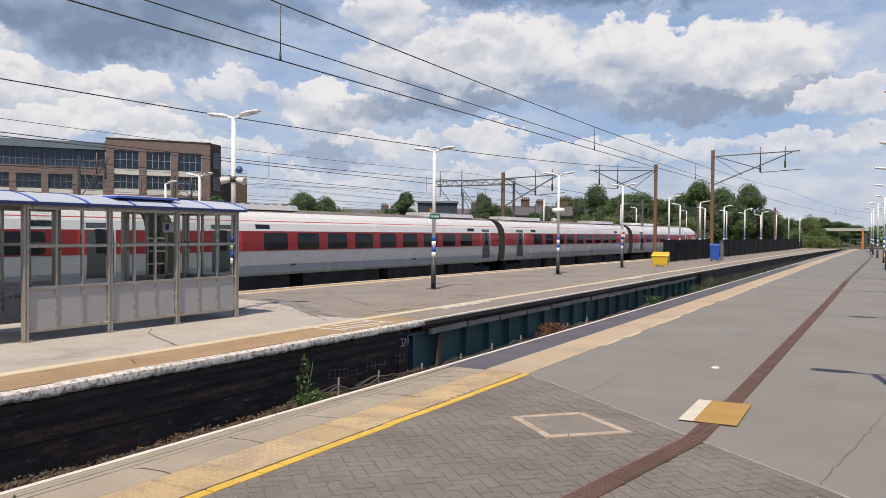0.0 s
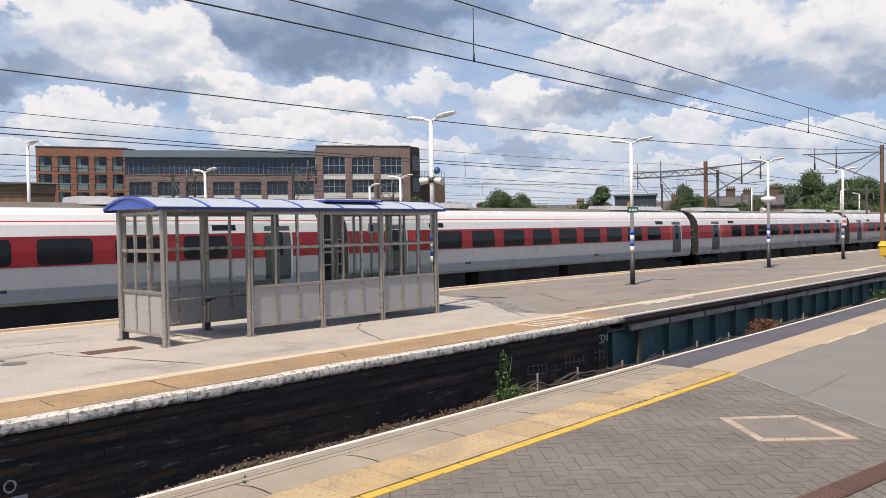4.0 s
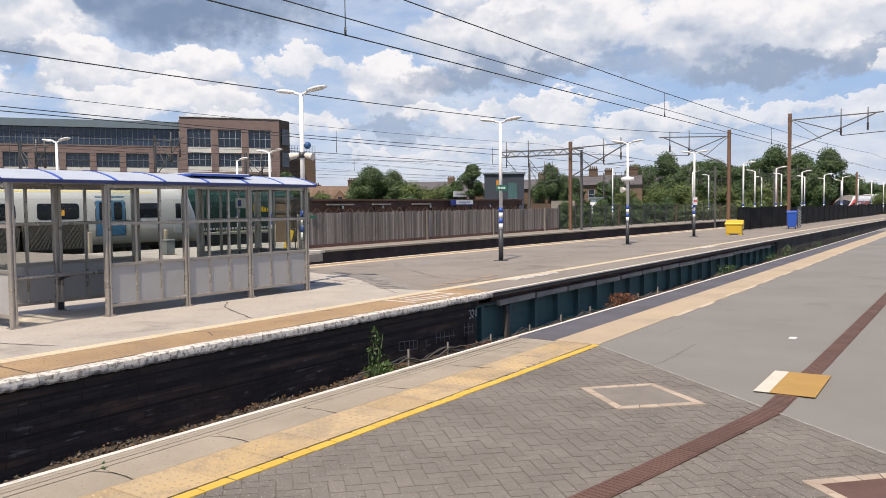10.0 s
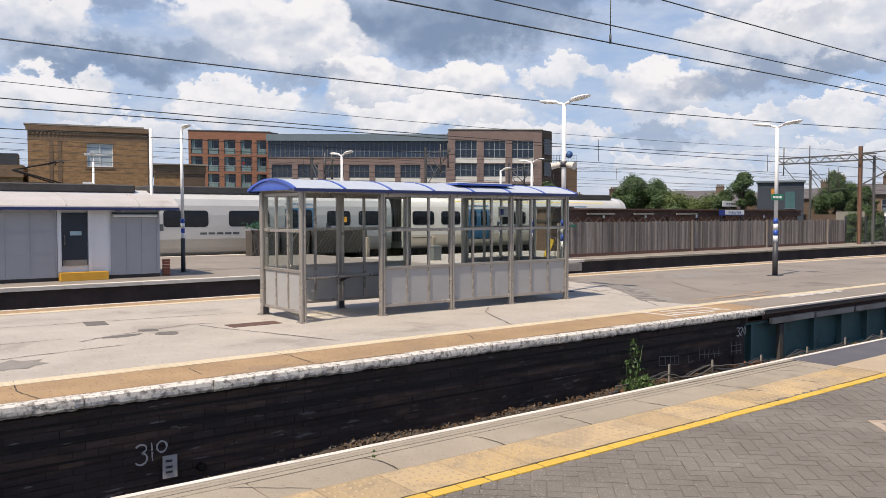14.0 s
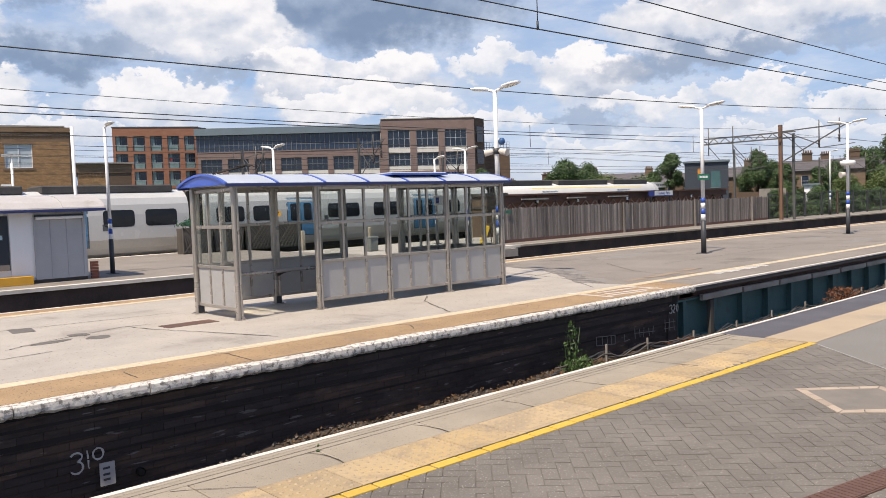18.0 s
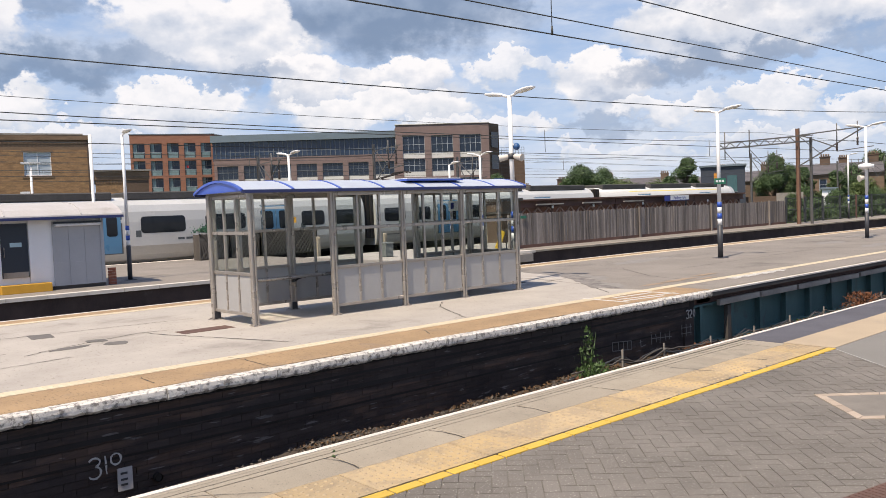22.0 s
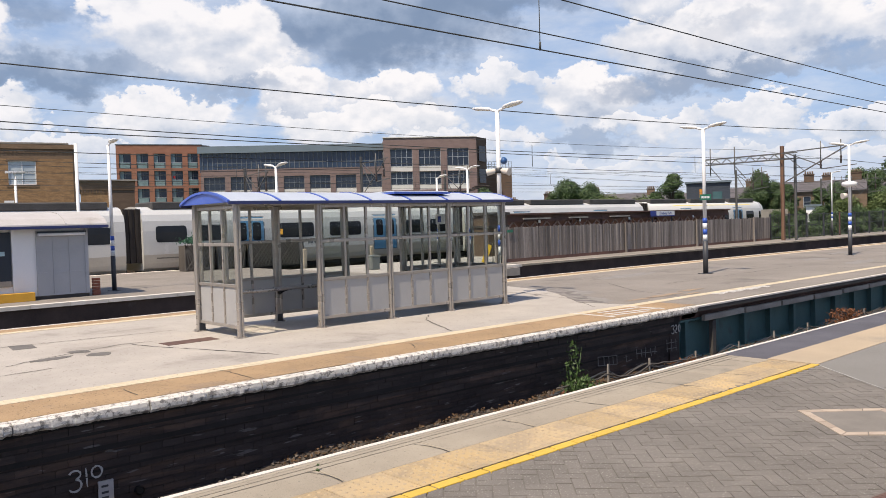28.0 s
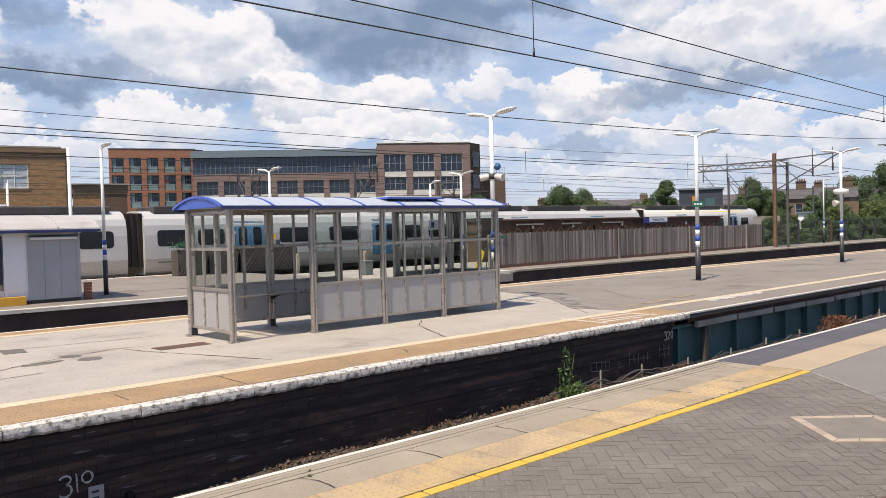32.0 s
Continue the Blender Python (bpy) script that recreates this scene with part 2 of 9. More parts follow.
WHITE_LINE = material("white_edge_paint", (0.68, 0.63, 0.57), (0.52, 0.48, 0.43), 0.75, coarse=3, fine=60, stain=(0.30, 0.27, 0.22), stain_scale=4.0, stain_at=0.60)
COPING = material("chipped_white_coping", (0.70, 0.67, 0.62), (0.52, 0.49, 0.45), 0.85, coarse=5, fine=45, bump=1.0, vary=0.05, stain=(0.05, 0.042, 0.037), stain_scale=15.0, stain_at=0.485, world=True)
BROWN_TAR = material("brown_gravelled_strip", (0.387, 0.262, 0.143), (0.257, 0.178, 0.104), 0.92, coarse=1.4, fine=60, bump=0.7, stain=(0.22, 0.165, 0.12), stain_scale=1.1, stain_at=0.55, speck=((0.129, 0.090, 0.055), 30, 0.61))
SOOT = material("sooty_brick", (0.056, 0.041, 0.036), (0.028, 0.0215, 0.020), 0.9, coarse=2.2, fine=50, bump=0.5, stretch=(1, 0.5, 4.0), vary=0.2, stain=(0.105, 0.064, 0.045), stain_scale=1.1, stain_at=0.50, speck=((0.17, 0.155, 0.148), 6, 0.665), world=True)
SOOT_ROW = material("sooty_brick_laid", (0.056, 0.041, 0.036), (0.028, 0.0215, 0.020), 0.9, coarse=2.2, fine=50, bump=0.5, stretch=(1, 0.5, 4.0), vary=0.2, stain=(0.105, 0.064, 0.045), stain_scale=1.1, stain_at=0.50, island=True, speck=((0.17, 0.155, 0.148), 6, 0.665), world=True)
MORTAR = material("black_mortar", (0.028, 0.024, 0.023), (0.018, 0.016, 0.015), 0.95, coarse=2, fine=80)
DARK_CONCRETE = material("sooted_and_shaded_concrete", (0.075, 0.068, 0.062), (0.045, 0.04, 0.037), 0.9, coarse=0.7, fine=40, bump=0.4, stain=(0.13, 0.11, 0.1), stain_scale=0.8)
TEAL = material("teal_girder_paint", (0.066, 0.150, 0.152), (0.048, 0.11, 0.112), 0.65, coarse=0.9, fine=30, bump=0.2, stain=(0.06, 0.05, 0.045), stain_scale=1.1, stain_at=0.58)
STEEL_GREY = material("weathered_edge_beam", (0.34, 0.31, 0.27), (0.22, 0.2, 0.175), 0.7, coarse=1.2, fine=50, stain=(0.08, 0.07, 0.065), stain_scale=1.2, stain_at=0.58)
BALLAST = material("ballast", (0.072, 0.055, 0.042), (0.032, 0.026, 0.022), 0.95, coarse=3, fine=18, bump=0.8)
STONE = material("ballast_stone", (0.14, 0.118, 0.098), (0.07, 0.06, 0.05), 0.95, coarse=3, fine=30, vary=0.3, island=True)
EARTH = material("weedy_ground", (0.09, 0.10, 0.04), (0.05, 0.08, 0.025), 0.95, coarse=0.25, fine=6, bump=0.6)
RAIL = material("rusty_rail", (0.16, 0.085, 0.05), (0.10, 0.055, 0.035), 0.7, 0.3, coarse=2, fine=40)
RAIL_TOP = material("polished_rail", (0.45, 0.43, 0.41), (0.38, 0.36, 0.34), 0.3, 0.9, coarse=2, fine=40, bump=0)
SLEEPER = material("concrete_sleeper", (0.22, 0.20, 0.18), (0.15, 0.135, 0.12), 0.9, coarse=3, fine=40)
DRAIN_FAR = material("dull_grey_drain_cover", (0.095, 0.085, 0.08), (0.07, 0.063, 0.06), 0.8, coarse=3, fine=40)
DRAIN = material("brown_drain_grating", (0.120, 0.066, 0.050), (0.093, 0.051, 0.040), 0.75, coarse=3, fine=40, vary=0.1, world=True)
CORD = material("sealing_strip", (0.60, 0.585, 0.555), (0.46, 0.445, 0.42), 0.8, coarse=5, fine=60)
MAT_YELLOW = material("ochre_plate", (0.387, 0.232, 0.058), (0.333, 0.201, 0.054), 0.7, coarse=3, fine=90, bump=0.3)
BUFF_BLOCK = material("buff_border_block", (0.42, 0.345, 0.275), (0.34, 0.275, 0.215), 0.88, coarse=4, fine=90, vary=0.1, world=True)
FRAME = material("shelter_frame_metal", (0.42, 0.385, 0.35), (0.31, 0.285, 0.26), 0.30, 0.5, coarse=3, fine=60, bump=0.05)
PANEL = material("shelter_grey_panel", (0.39, 0.384, 0.378), (0.34, 0.336, 0.332), 0.5, 0.1, coarse=1.5, fine=40, bump=0.04, stain=(0.25, 0.25, 0.25), stain_scale=1.5, stain_at=0.66)
ROOF_BLUE = material("blue_roof_edge", (0.045, 0.105, 0.48), (0.04, 0.09, 0.42), 0.35, coarse=2, fine=40, bump=0.03, coat=0.3)
ROOF_PALE = material("translucent_roof_sheet", (0.484, 0.528, 0.598), (0.387, 0.431, 0.502), 0.4, coarse=1.2, fine=40, bump=0.05, stain=(0.352, 0.352, 0.352), stain_scale=1.2)
DARK_RAIL = material("dark_bench_metal", (0.045, 0.045, 0.05), (0.035, 0.035, 0.04), 0.5, 0.3, fine=40)
PANE = glass("clear_pane", (0.82, 0.857, 0.84))
GALV = material("galvanised_white_column", (0.82, 0.82, 0.82), (0.74, 0.74, 0.74), 0.45, 0.0, coarse=3, fine=50, bump=0.04)
COLUMN_DARK = material("dark_grey_column_paint", (0.045, 0.048, 0.055), (0.035, 0.037, 0.042), 0.5, fine=50, bump=0.05)
BAND_BLUE = material("blue_band_paint", (0.03, 0.09, 0.42), rough=0.45, bump=0.0)
BAND_WHITE = material("white_band_paint", (0.75, 0.76, 0.77), rough=0.45, bump=0.0)
LAMP_LENS = material("lamp_lens", (0.72, 0.72, 0.66), (0.62, 0.62, 0.56), 0.3, bump=0.0)
SPEAKER = material("cream_loudspeaker", (0.66, 0.60, 0.53), (0.58, 0.53, 0.47), 0.5, fine=50, bump=0.05)
SIGN_BLUE = material("blue_sign", (0.025, 0.045, 0.28), rough=0.4, bump=0.0)
SIGN_GREEN = material("green_sign", (0.02, 0.16, 0.10), rough=0.4, bump=0.0)
SIGN_WHITE = material("white_sign", (0.78, 0.78, 0.78), (0.72, 0.72, 0.72), rough=0.4, bump=0.0)
SIGN_RED = material("red_sign", (0.55, 0.03, 0.03), rough=0.4, bump=0.0)
BIN_YELLOW = material("yellow_grit_bin", (0.634, 0.414, 0.026), (0.563, 0.370, 0.026), 0.5, fine=30, bump=0.05)
BIN_BLUE = material("blue_bin", (0.018, 0.088, 0.440), (0.018, 0.075, 0.370), 0.5, fine=30, bump=0.05)
BLACK_MESH = material("black_hoarding", (0.012, 0.013, 0.016), (0.007, 0.008, 0.01), 0.7, coarse=0.8, fine=20, bump=0.2)
BLACK_MESH.node_tree.nodes["Principled BSDF"].inputs["Specular IOR Level"].default_value = 0.1
FENCE_WOOD = material("weathered_fence_board", (0.266, 0.235, 0.212), (0.124, 0.108, 0.098), 0.9, coarse=0.6, fine=9, bump=0.35, stretch=(8, 8, 0.5), vary=0.42, world=True)
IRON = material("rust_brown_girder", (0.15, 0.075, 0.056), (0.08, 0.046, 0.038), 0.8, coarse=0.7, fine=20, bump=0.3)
MAST_RUST = material("rust_brown_mast", (0.20, 0.115, 0.075), (0.15, 0.085, 0.06), 0.8, coarse=1.5, fine=40, bump=0.15)
MAST_GREY = material("grey_mast", (0.15, 0.148, 0.145), (0.11, 0.108, 0.106), 0.6, 0.4, coarse=1.5, fine=40)
WIRE = material("dark_copper_wire", (0.05, 0.055, 0.055), rough=0.6, bump=0.0)
INSULATOR = material("dark_insulator", (0.05, 0.035, 0.03), rough=0.3, bump=0.0)
LEAF = material("dark_leaf", (0.075, 0.125, 0.040), (0.042, 0.079, 0.026), 0.6, coarse=0.4, fine=6, bump=0.0, vary=0.4, island=True)
LEAF_LIGHT = material("light_leaf", (0.118, 0.158, 0.042), (0.078, 0.115, 0.034), 0.6, coarse=0.4, fine=6, bump=0.0, vary=0.35, island=True)
BARK = material("bark", (0.085, 0.065, 0.048), (0.05, 0.04, 0.03), 0.95, coarse=2, fine=14, bump=0.5)
DRY_WEED = material("dry_brown_weed", (0.185, 0.075, 0.034), (0.12, 0.05, 0.023), 0.9, bump=0.0, vary=0.3, island=True)
# trains
T_WHITE = material("white_train_paint", (0.72, 0.72, 0.715), (0.66, 0.66, 0.655), 0.25, coarse=0.5, fine=12, bump=0.01, coat=0.4)
T_SILVER = material("silver_grey_train_paint", (0.49, 0.49, 0.50), (0.44, 0.442, 0.45), 0.25, coarse=0.5, fine=12, bump=0.01, coat=0.4, stain=(0.42, 0.41, 0.40), stain_scale=0.5)
T_RED = material("red_train_paint", (0.34, 0.014, 0.017), (0.28, 0.012, 0.015), 0.38, coarse=0.8, fine=12, bump=0.01, coat=0.1)
T_BRIGHT_RED = material("bright_red_train_paint", (0.56, 0.032, 0.026), (0.50, 0.028, 0.023), 0.3, bump=0.0, coat=0.2)
T_YELLOW = material("yellow_cab_paint", (0.80, 0.52, 0.02), (0.76, 0.49, 0.02), 0.25, bump=0.0, coat=0.4)
T_GLASS = material("dark_train_glass", (0.012, 0.014, 0.018), (0.02, 0.022, 0.026), 0.06, coarse=0.4, fine=2, bump=0.0)
T_GLASS.node_tree.nodes["Principled BSDF"].inputs["Specular IOR Level"].default_value = 0.22
T_DOOR = material("charcoal_door_paint", (0.085, 0.095, 0.10), (0.07, 0.08, 0.085), 0.3, bump=0.0)
T_UNDER = material("underframe_grime", (0.028, 0.026, 0.025), (0.016, 0.015, 0.015), 0.85, coarse=1.5, fine=25, bump=0.3)
T_ROOF = material("grimy_roof_grey", (0.17, 0.155, 0.135), (0.11, 0.10, 0.09), 0.75, coarse=1.0, fine=20)
T_CREAM = material("pale_grey_train_paint", (0.516, 0.512, 0.490), (0.473, 0.469, 0.452), 0.25, coarse=0.4, fine=12, bump=0.01, coat=0.4)
# dusty beige, darkened further for the shade on the inward lower curve
T_BEIGE = material("dusty_shaded_lower_train_paint", (0.43, 0.395, 0.335), (0.37, 0.34, 0.29), 0.35, coarse=0.4, fine=12, bump=0.01)
T_BLUE = material("light_blue_door_paint", (0.075, 0.21, 0.36), (0.068, 0.19, 0.325), 0.3, bump=0.0, coat=0.3)
T_ROOF_DARK = material("charcoal_roof", (0.075, 0.072, 0.07), (0.045, 0.043, 0.042), 0.75, coarse=1.0, fine=20)
T_LEMON = material("pale_yellow_stripe", (0.72, 0.60, 0.16), (0.66, 0.55, 0.15), 0.3, bump=0.0)
T_SHOULDER = material("grey_roof_shoulder", (0.558, 0.567, 0.567), (0.486, 0.495, 0.495), 0.4, coarse=0.6, fine=15, bump=0.01)
T_BELLOWS = material("rubber_bellows", (0.035, 0.027, 0.022), (0.022, 0.018, 0.016), 0.85, fine=30)
T_GREEN = material("dark_green_loco_paint", (0.009, 0.045, 0.03), (0.007, 0.036, 0.025), 0.4, coarse=0.5, fine=12, bump=0.02)
# buildings
BRICK_BUFF = material("london_stock_brick", (0.37, 0.225, 0.108), (0.185, 0.110, 0.060), 0.9, coarse=2.2, fine=9, bump=0.3, stretch=(1, 1, 3), stain=(0.167, 0.110, 0.066), stain_scale=1.4, stain_at=0.52)
# dark brown brick, also used to paint the shaded sides of buildings
BRICK_DARK = material("soot_and_shade_brick", (0.13, 0.088, 0.06), (0.09, 0.062, 0.045), 0.9, coarse=1.0, fine=9, bump=0.3, stretch=(1, 1, 3))
BRICK_ORANGE = material("orange_brick", (0.31, 0.145, 0.093), (0.24, 0.112, 0.074), 0.9, coarse=0.8, fine=9, bump=0.2, stretch=(1, 1, 3))
BRICK_MAUVE = material("mauve_brown_brick", (0.222, 0.158, 0.148), (0.165, 0.121, 0.114), 0.9, coarse=0.8, fine=9, bump=0.2, stretch=(1, 1, 3))
STUCCO = material("white_spandrel", (0.62, 0.61, 0.58), (0.52, 0.51, 0.49), 0.7, coarse=0.6, fine=15, bump=0.05)
ZINC = material("blue_grey_cladding", (0.18, 0.225, 0.26), (0.145, 0.187, 0.217), 0.5, 0.3, coarse=0.5, fine=10, bump=0.05)
B_GLASS = material("dark_window_glass", (0.012, 0.02, 0.038), (0.022, 0.034, 0.055), 0.12, coarse=0.15, fine=1.5, bump=0.0)
B_GLASS_TEAL = material("pale_teal_window_glass", (0.20, 0.28, 0.28), (0.11, 0.17, 0.18), 0.1, coarse=0.5, fine=2, bump=0.0)
MULLION = material("white_window_bar", (0.40, 0.43, 0.47), rough=0.5, bump=0.0)
MULLION_DARK = material("grey_window_bar", (0.14, 0.16, 0.18), rough=0.5, bump=0.0)
SLATE = material("slate_roof", (0.115, 0.105, 0.11), (0.08, 0.074, 0.078), 0.75, coarse=1, fine=8, bump=0.3)
TILE_ROOF = material("brown_tile_roof", (0.19, 0.13, 0.09), (0.13, 0.09, 0.065), 0.85, coarse=1, fine=8, bump=0.3)
KIOSK_WHITE = material("white_kiosk_panel", (0.82, 0.82, 0.84), (0.76, 0.765, 0.785), 0.5, coarse=1, fine=30, bump=0.03)
KIOSK_GREY = material("grey_kiosk_shutter", (0.42, 0.425, 0.445), (0.37, 0.375, 0.395), 0.5, 0.1, coarse=1.5, fine=30, bump=0.05)
KIOSK_ROOF = material("pale_curved_roof", (0.484, 0.466, 0.458), (0.396, 0.378, 0.370), 0.6, coarse=0.8, fine=20, bump=0.1, stain=(0.317, 0.290, 0.264), stain_scale=1.0)
DOOR_NAVY = material("navy_steel_door", (0.022, 0.03, 0.045), (0.018, 0.025, 0.038), 0.45, fine=20, bump=0.03)
STEP_YELLOW = material("yellow_step_paint", (0.62, 0.33, 0.03), (0.52, 0.28, 0.03), 0.6, coarse=3, fine=40)
RED_BRICK = material("red_brick", (0.30, 0.10, 0.06), (0.22, 0.075, 0.048), 0.9, coarse=2, fine=30, vary=0.15, world=True)
TRELLIS = material("grey_trellis_slat", (0.132, 0.121, 0.107), (0.094, 0.085, 0.076), 0.85, fine=20)
PLANT_POT = material("trellis_wood", (0.10, 0.085, 0.07), (0.06, 0.052, 0.045), 0.85, fine=20)
SHRUB = material("shrub_leaf", (0.05, 0.16, 0.09), (0.035, 0.11, 0.06), 0.7, bump=0.0, vary=0.3, island=True)
BRICK_DULL = material("dull_stock_brick", (0.19, 0.133, 0.09), (0.13, 0.093, 0.066), 0.9, coarse=1.0, fine=9, bump=0.3, stretch=(1, 1, 3))
BRICK_SOOTY = material("sooty_stock_brick", (0.22, 0.145, 0.09), (0.14, 0.095, 0.062), 0.9, coarse=1.0, fine=9, bump=0.3, stretch=(1, 1, 3))
FADED_CHALK = material("faded_chalk", (0.22, 0.21, 0.2), rough=0.9, bump=0.0)
NAVY_EDGE = material("navy_roof_edge", (0.025, 0.035, 0.14), (0.02, 0.03, 0.11), 0.4, fine=40, bump=0.03)
CHALK = material("chalk_mark", (0.50, 0.49, 0.47), rough=0.9, bump=0.0)
LEAF_LITTER = material("brown_leaf_litter", (0.12, 0.07, 0.035), (0.07, 0.042, 0.022), 0.95, bump=0.0, vary=0.4, island=True)
LITTER = material("white_litter", (0.75, 0.75, 0.73), rough=0.8, bump=0.0)


# ---------------------------------------------------------------- mesh helpers
def box(bm, x0, x1, y0, y1, z0, z1, slot=0):
    v = [bm.verts.new(c) for c in ((x0, y0, z0), (x1, y0, z0), (x1, y1, z0), (x0, y1, z0), (x0, y0, z1), (x1, y0, z1), (x1, y1, z1), (x0, y1, z1))]
    for f in ((0, 3, 2, 1), (4, 5, 6, 7), (0, 1, 5, 4), (1, 2, 6, 5), (2, 3, 7, 6), (3, 0, 4, 7)):
        bm.faces.new([v[i] for i in f]).material_index = slot
    return v


def bar(bm, a, b, w, d=None, slot=0):
    """A square bar from a to b, w wide and d deep."""
    a, b = Vector(a), Vector(b)
    d = d or w
    way = (b - a).normalized()
    side = way.cross(Vector((0, 0, 1)))
    side = side.normalized() if side.length > 1e-4 else Vector((1, 0, 0))
    up = side.cross(way)
    ring = [(side * sx * w / 2 + up * sy * d / 2) for sx, sy in ((-1, -1), (1, -1), (1, 1), (-1, 1))]
    lo, hi = [bm.verts.new(a + r) for r in ring], [bm.verts.new(b + r) for r in ring]
    for i in range(4):
        bm.faces.new((lo[i], lo[(i + 1) % 4], hi[(i + 1) % 4], hi[i])).material_index = slot
    bm.faces.new(lo[::-1]).material_index = slot
    bm.faces.new(hi).material_index = slot


def tube(bm, points, r, sides=8, slot=0, caps=True, smooth=True):
    """A round tube along points; r is one radius or one for each point."""
    points = [Vector(p) for p in points]
    radii = r if isinstance(r, (list, tuple)) else [r] * len(points)
    rings = []
    for i, p in enumerate(points):
        way = (points[min(i + 1, len(points) - 1)] - points[max(i - 1, 0)]).normalized()
        side = way.cross(Vector((0, 0, 1)))
        side = side.normalized() if side.length > 1e-3 else Vector((1, 0, 0))
        up = side.cross(way)
        rings.append([bm.verts.new(p + radii[i] * (side * math.cos(2 * math.pi * k / sides) + up * math.sin(2 * math.pi * k / sides))) for k in range(sides)])
    for a, b in zip(rings, rings[1:]):
        for k in range(sides):
            f = bm.faces.new((a[k], a[(k + 1) % sides], b[(k + 1) % sides], b[k]))
            f.material_index, f.smooth = slot, smooth
    if caps:
        bm.faces.new(rings[0][::-1]).material_index = slot
        bm.faces.new(rings[-1]).material_index = slot


def loft(bm, rings, closed=True, caps=True, slot=0, slots=None, smooth=False):
    """Skins rings of points; slots gives each strip its material."""
    made = [[bm.verts.new(p) for p in ring] for ring in rings]
    n = len(made[0])
    for i, (a, b) in enumerate(zip(made, made[1:])):
        for k in range(n if closed else n - 1):
            f = bm.faces.new((a[k], a[(k + 1) % n], b[(k + 1) % n], b[k]))
            f.material_index = slots(i, k) if slots else slot
            f.smooth = smooth
    if caps and closed:
        bm.faces.new(made[0][::-1]).material_index = slot
        bm.faces.new(made[-1]).material_index = slot


def prism(bm, outline, z0, z1, slot=0):
    lo, hi = [bm.verts.new((x, y, z0)) for x, y in outline], [bm.verts.new((x, y, z1)) for x, y in outline]
    n = len(lo)
    for i in range(n):
        bm.faces.new((lo[i], lo[(i + 1) % n], hi[(i + 1) % n], hi[i])).material_index = slot
    bm.faces.new(lo[::-1]).material_index = slot
    bm.faces.new(hi).material_index = slot


def mesh_of(name, bm, materials, bevel=0.0):
    if bevel:
        bmesh.ops.bevel(bm, geom=bm.edges[:], offset=bevel, segments=1, affect="EDGES", clamp_overlap=True)
    bmesh.ops.recalc_face_normals(bm, faces=bm.faces[:])
    data = bpy.data.meshes.new(name)
    bm.to_mesh(data)
    bm.free()
    for m in materials if isinstance(materials, (list, tuple)) else [materials]:
        data.materials.append(m)
    return data


def part(name, bm, mat, parent=None, label="", bevel=0.0, kind="", m=None):
    """Links bm as one mesh object under a thing or a part."""
    ob = new(name, mesh_of(name, bm, mat, bevel) if isinstance(bm, bmesh.types.BMesh) else bm)
    if parent:
        ob.parent = parent
    if m is not None:
        ob.matrix_basis = m
    return tagged(ob, label=label, kind=kind)


def piece(name, mat, parent, *dims, label="", bevel=0.0):
    bm = bmesh.new()
    box(bm, *dims)
    return part(name, bm, mat, parent, label, bevel)


def thing(name, label, category, m=None, group="", kind=""):
    ob = new(name)
    ob.empty_display_size = 0.2
    if m is not None:
        ob.matrix_basis = m
    return tagged(ob, label, category, group, kind)


def structure(name, bm, mat, label="", category="", bevel=0.0):
    return tagged(part(name, bm, mat, None, label, bevel), category=category, kind="structure")


def lettering(name, words, size, mat, m, parent=None, depth=0.002):
    """Words in the built-in font, as a mesh."""
    curve = bpy.data.curves.new(name, "FONT")
    curve.body, curve.size, curve.extrude, curve.align_x, curve.align_y = words, size, depth, "CENTER", "CENTER"
    tmp = bpy.data.objects.new(name, curve)
    data = bpy.data.meshes.new_from_object(tmp)
    bpy.data.objects.remove(tmp)
    data.materials.clear()
    data.materials.append(mat)
    ob = new(name, data)
    ob.parent = parent
    ob.matrix_basis = m
    return ob


def polar(azimuth, distance, z=0.0):
    a = radians(azimuth)
    return Vector((-math.sin(a) * distance, math.cos(a) * distance, z))


# ---------------------------------------------------------------- plan of the place (metres)
EDGE_A = -4.87            # platform edge where the camera stands
EDGE_B, FAR_B = -7.76, -15.8
EDGE_C, FAR_C, Z_C = -22.9, -36.4, -0.19
BACK_C = -30.4            # rear edge of platform C past its wide part
RAIL_Z = -0.915
BED = -1.12
TRACK_1, TRACK_2, TRACK_3, TRACK_4, TRACK_5 = -6.31, -17.25, -21.35, -38.0, -43.5


def bend(y):
    """How far the railway swings to the right, far up the line."""
    return 0.0007 * max(0.0, y - 45.0) ** 2 if y < 245 else 28 + 0.28 * (y - 245)


def strip(bm, x0, x1, ys, z0, z1, slot=0):
    """A long box that follows the bend."""
    rings = [[(x0 + bend(y), y, z0), (x1 + bend(y), y, z0), (x1 + bend(y), y, z1), (x0 + bend(y), y, z1)] for y in ys]
    loft(bm, rings, slot=slot)


def bend_a(y):
    """The near platform leans a little to the left of the line."""
    return -0.0085 * (min(max(y, 5.0), 63.0) - 5.0)


def strip_a(bm, x0, x1, ys, z0, z1, slot=0):
    rings = [[(x0 + bend_a(y), y, z0), (x1 + bend_a(y), y, z0), (x1 + bend_a(y), y, z1), (x0 + bend_a(y), y, z1)] for y in ys]
    loft(bm, rings, slot=slot)


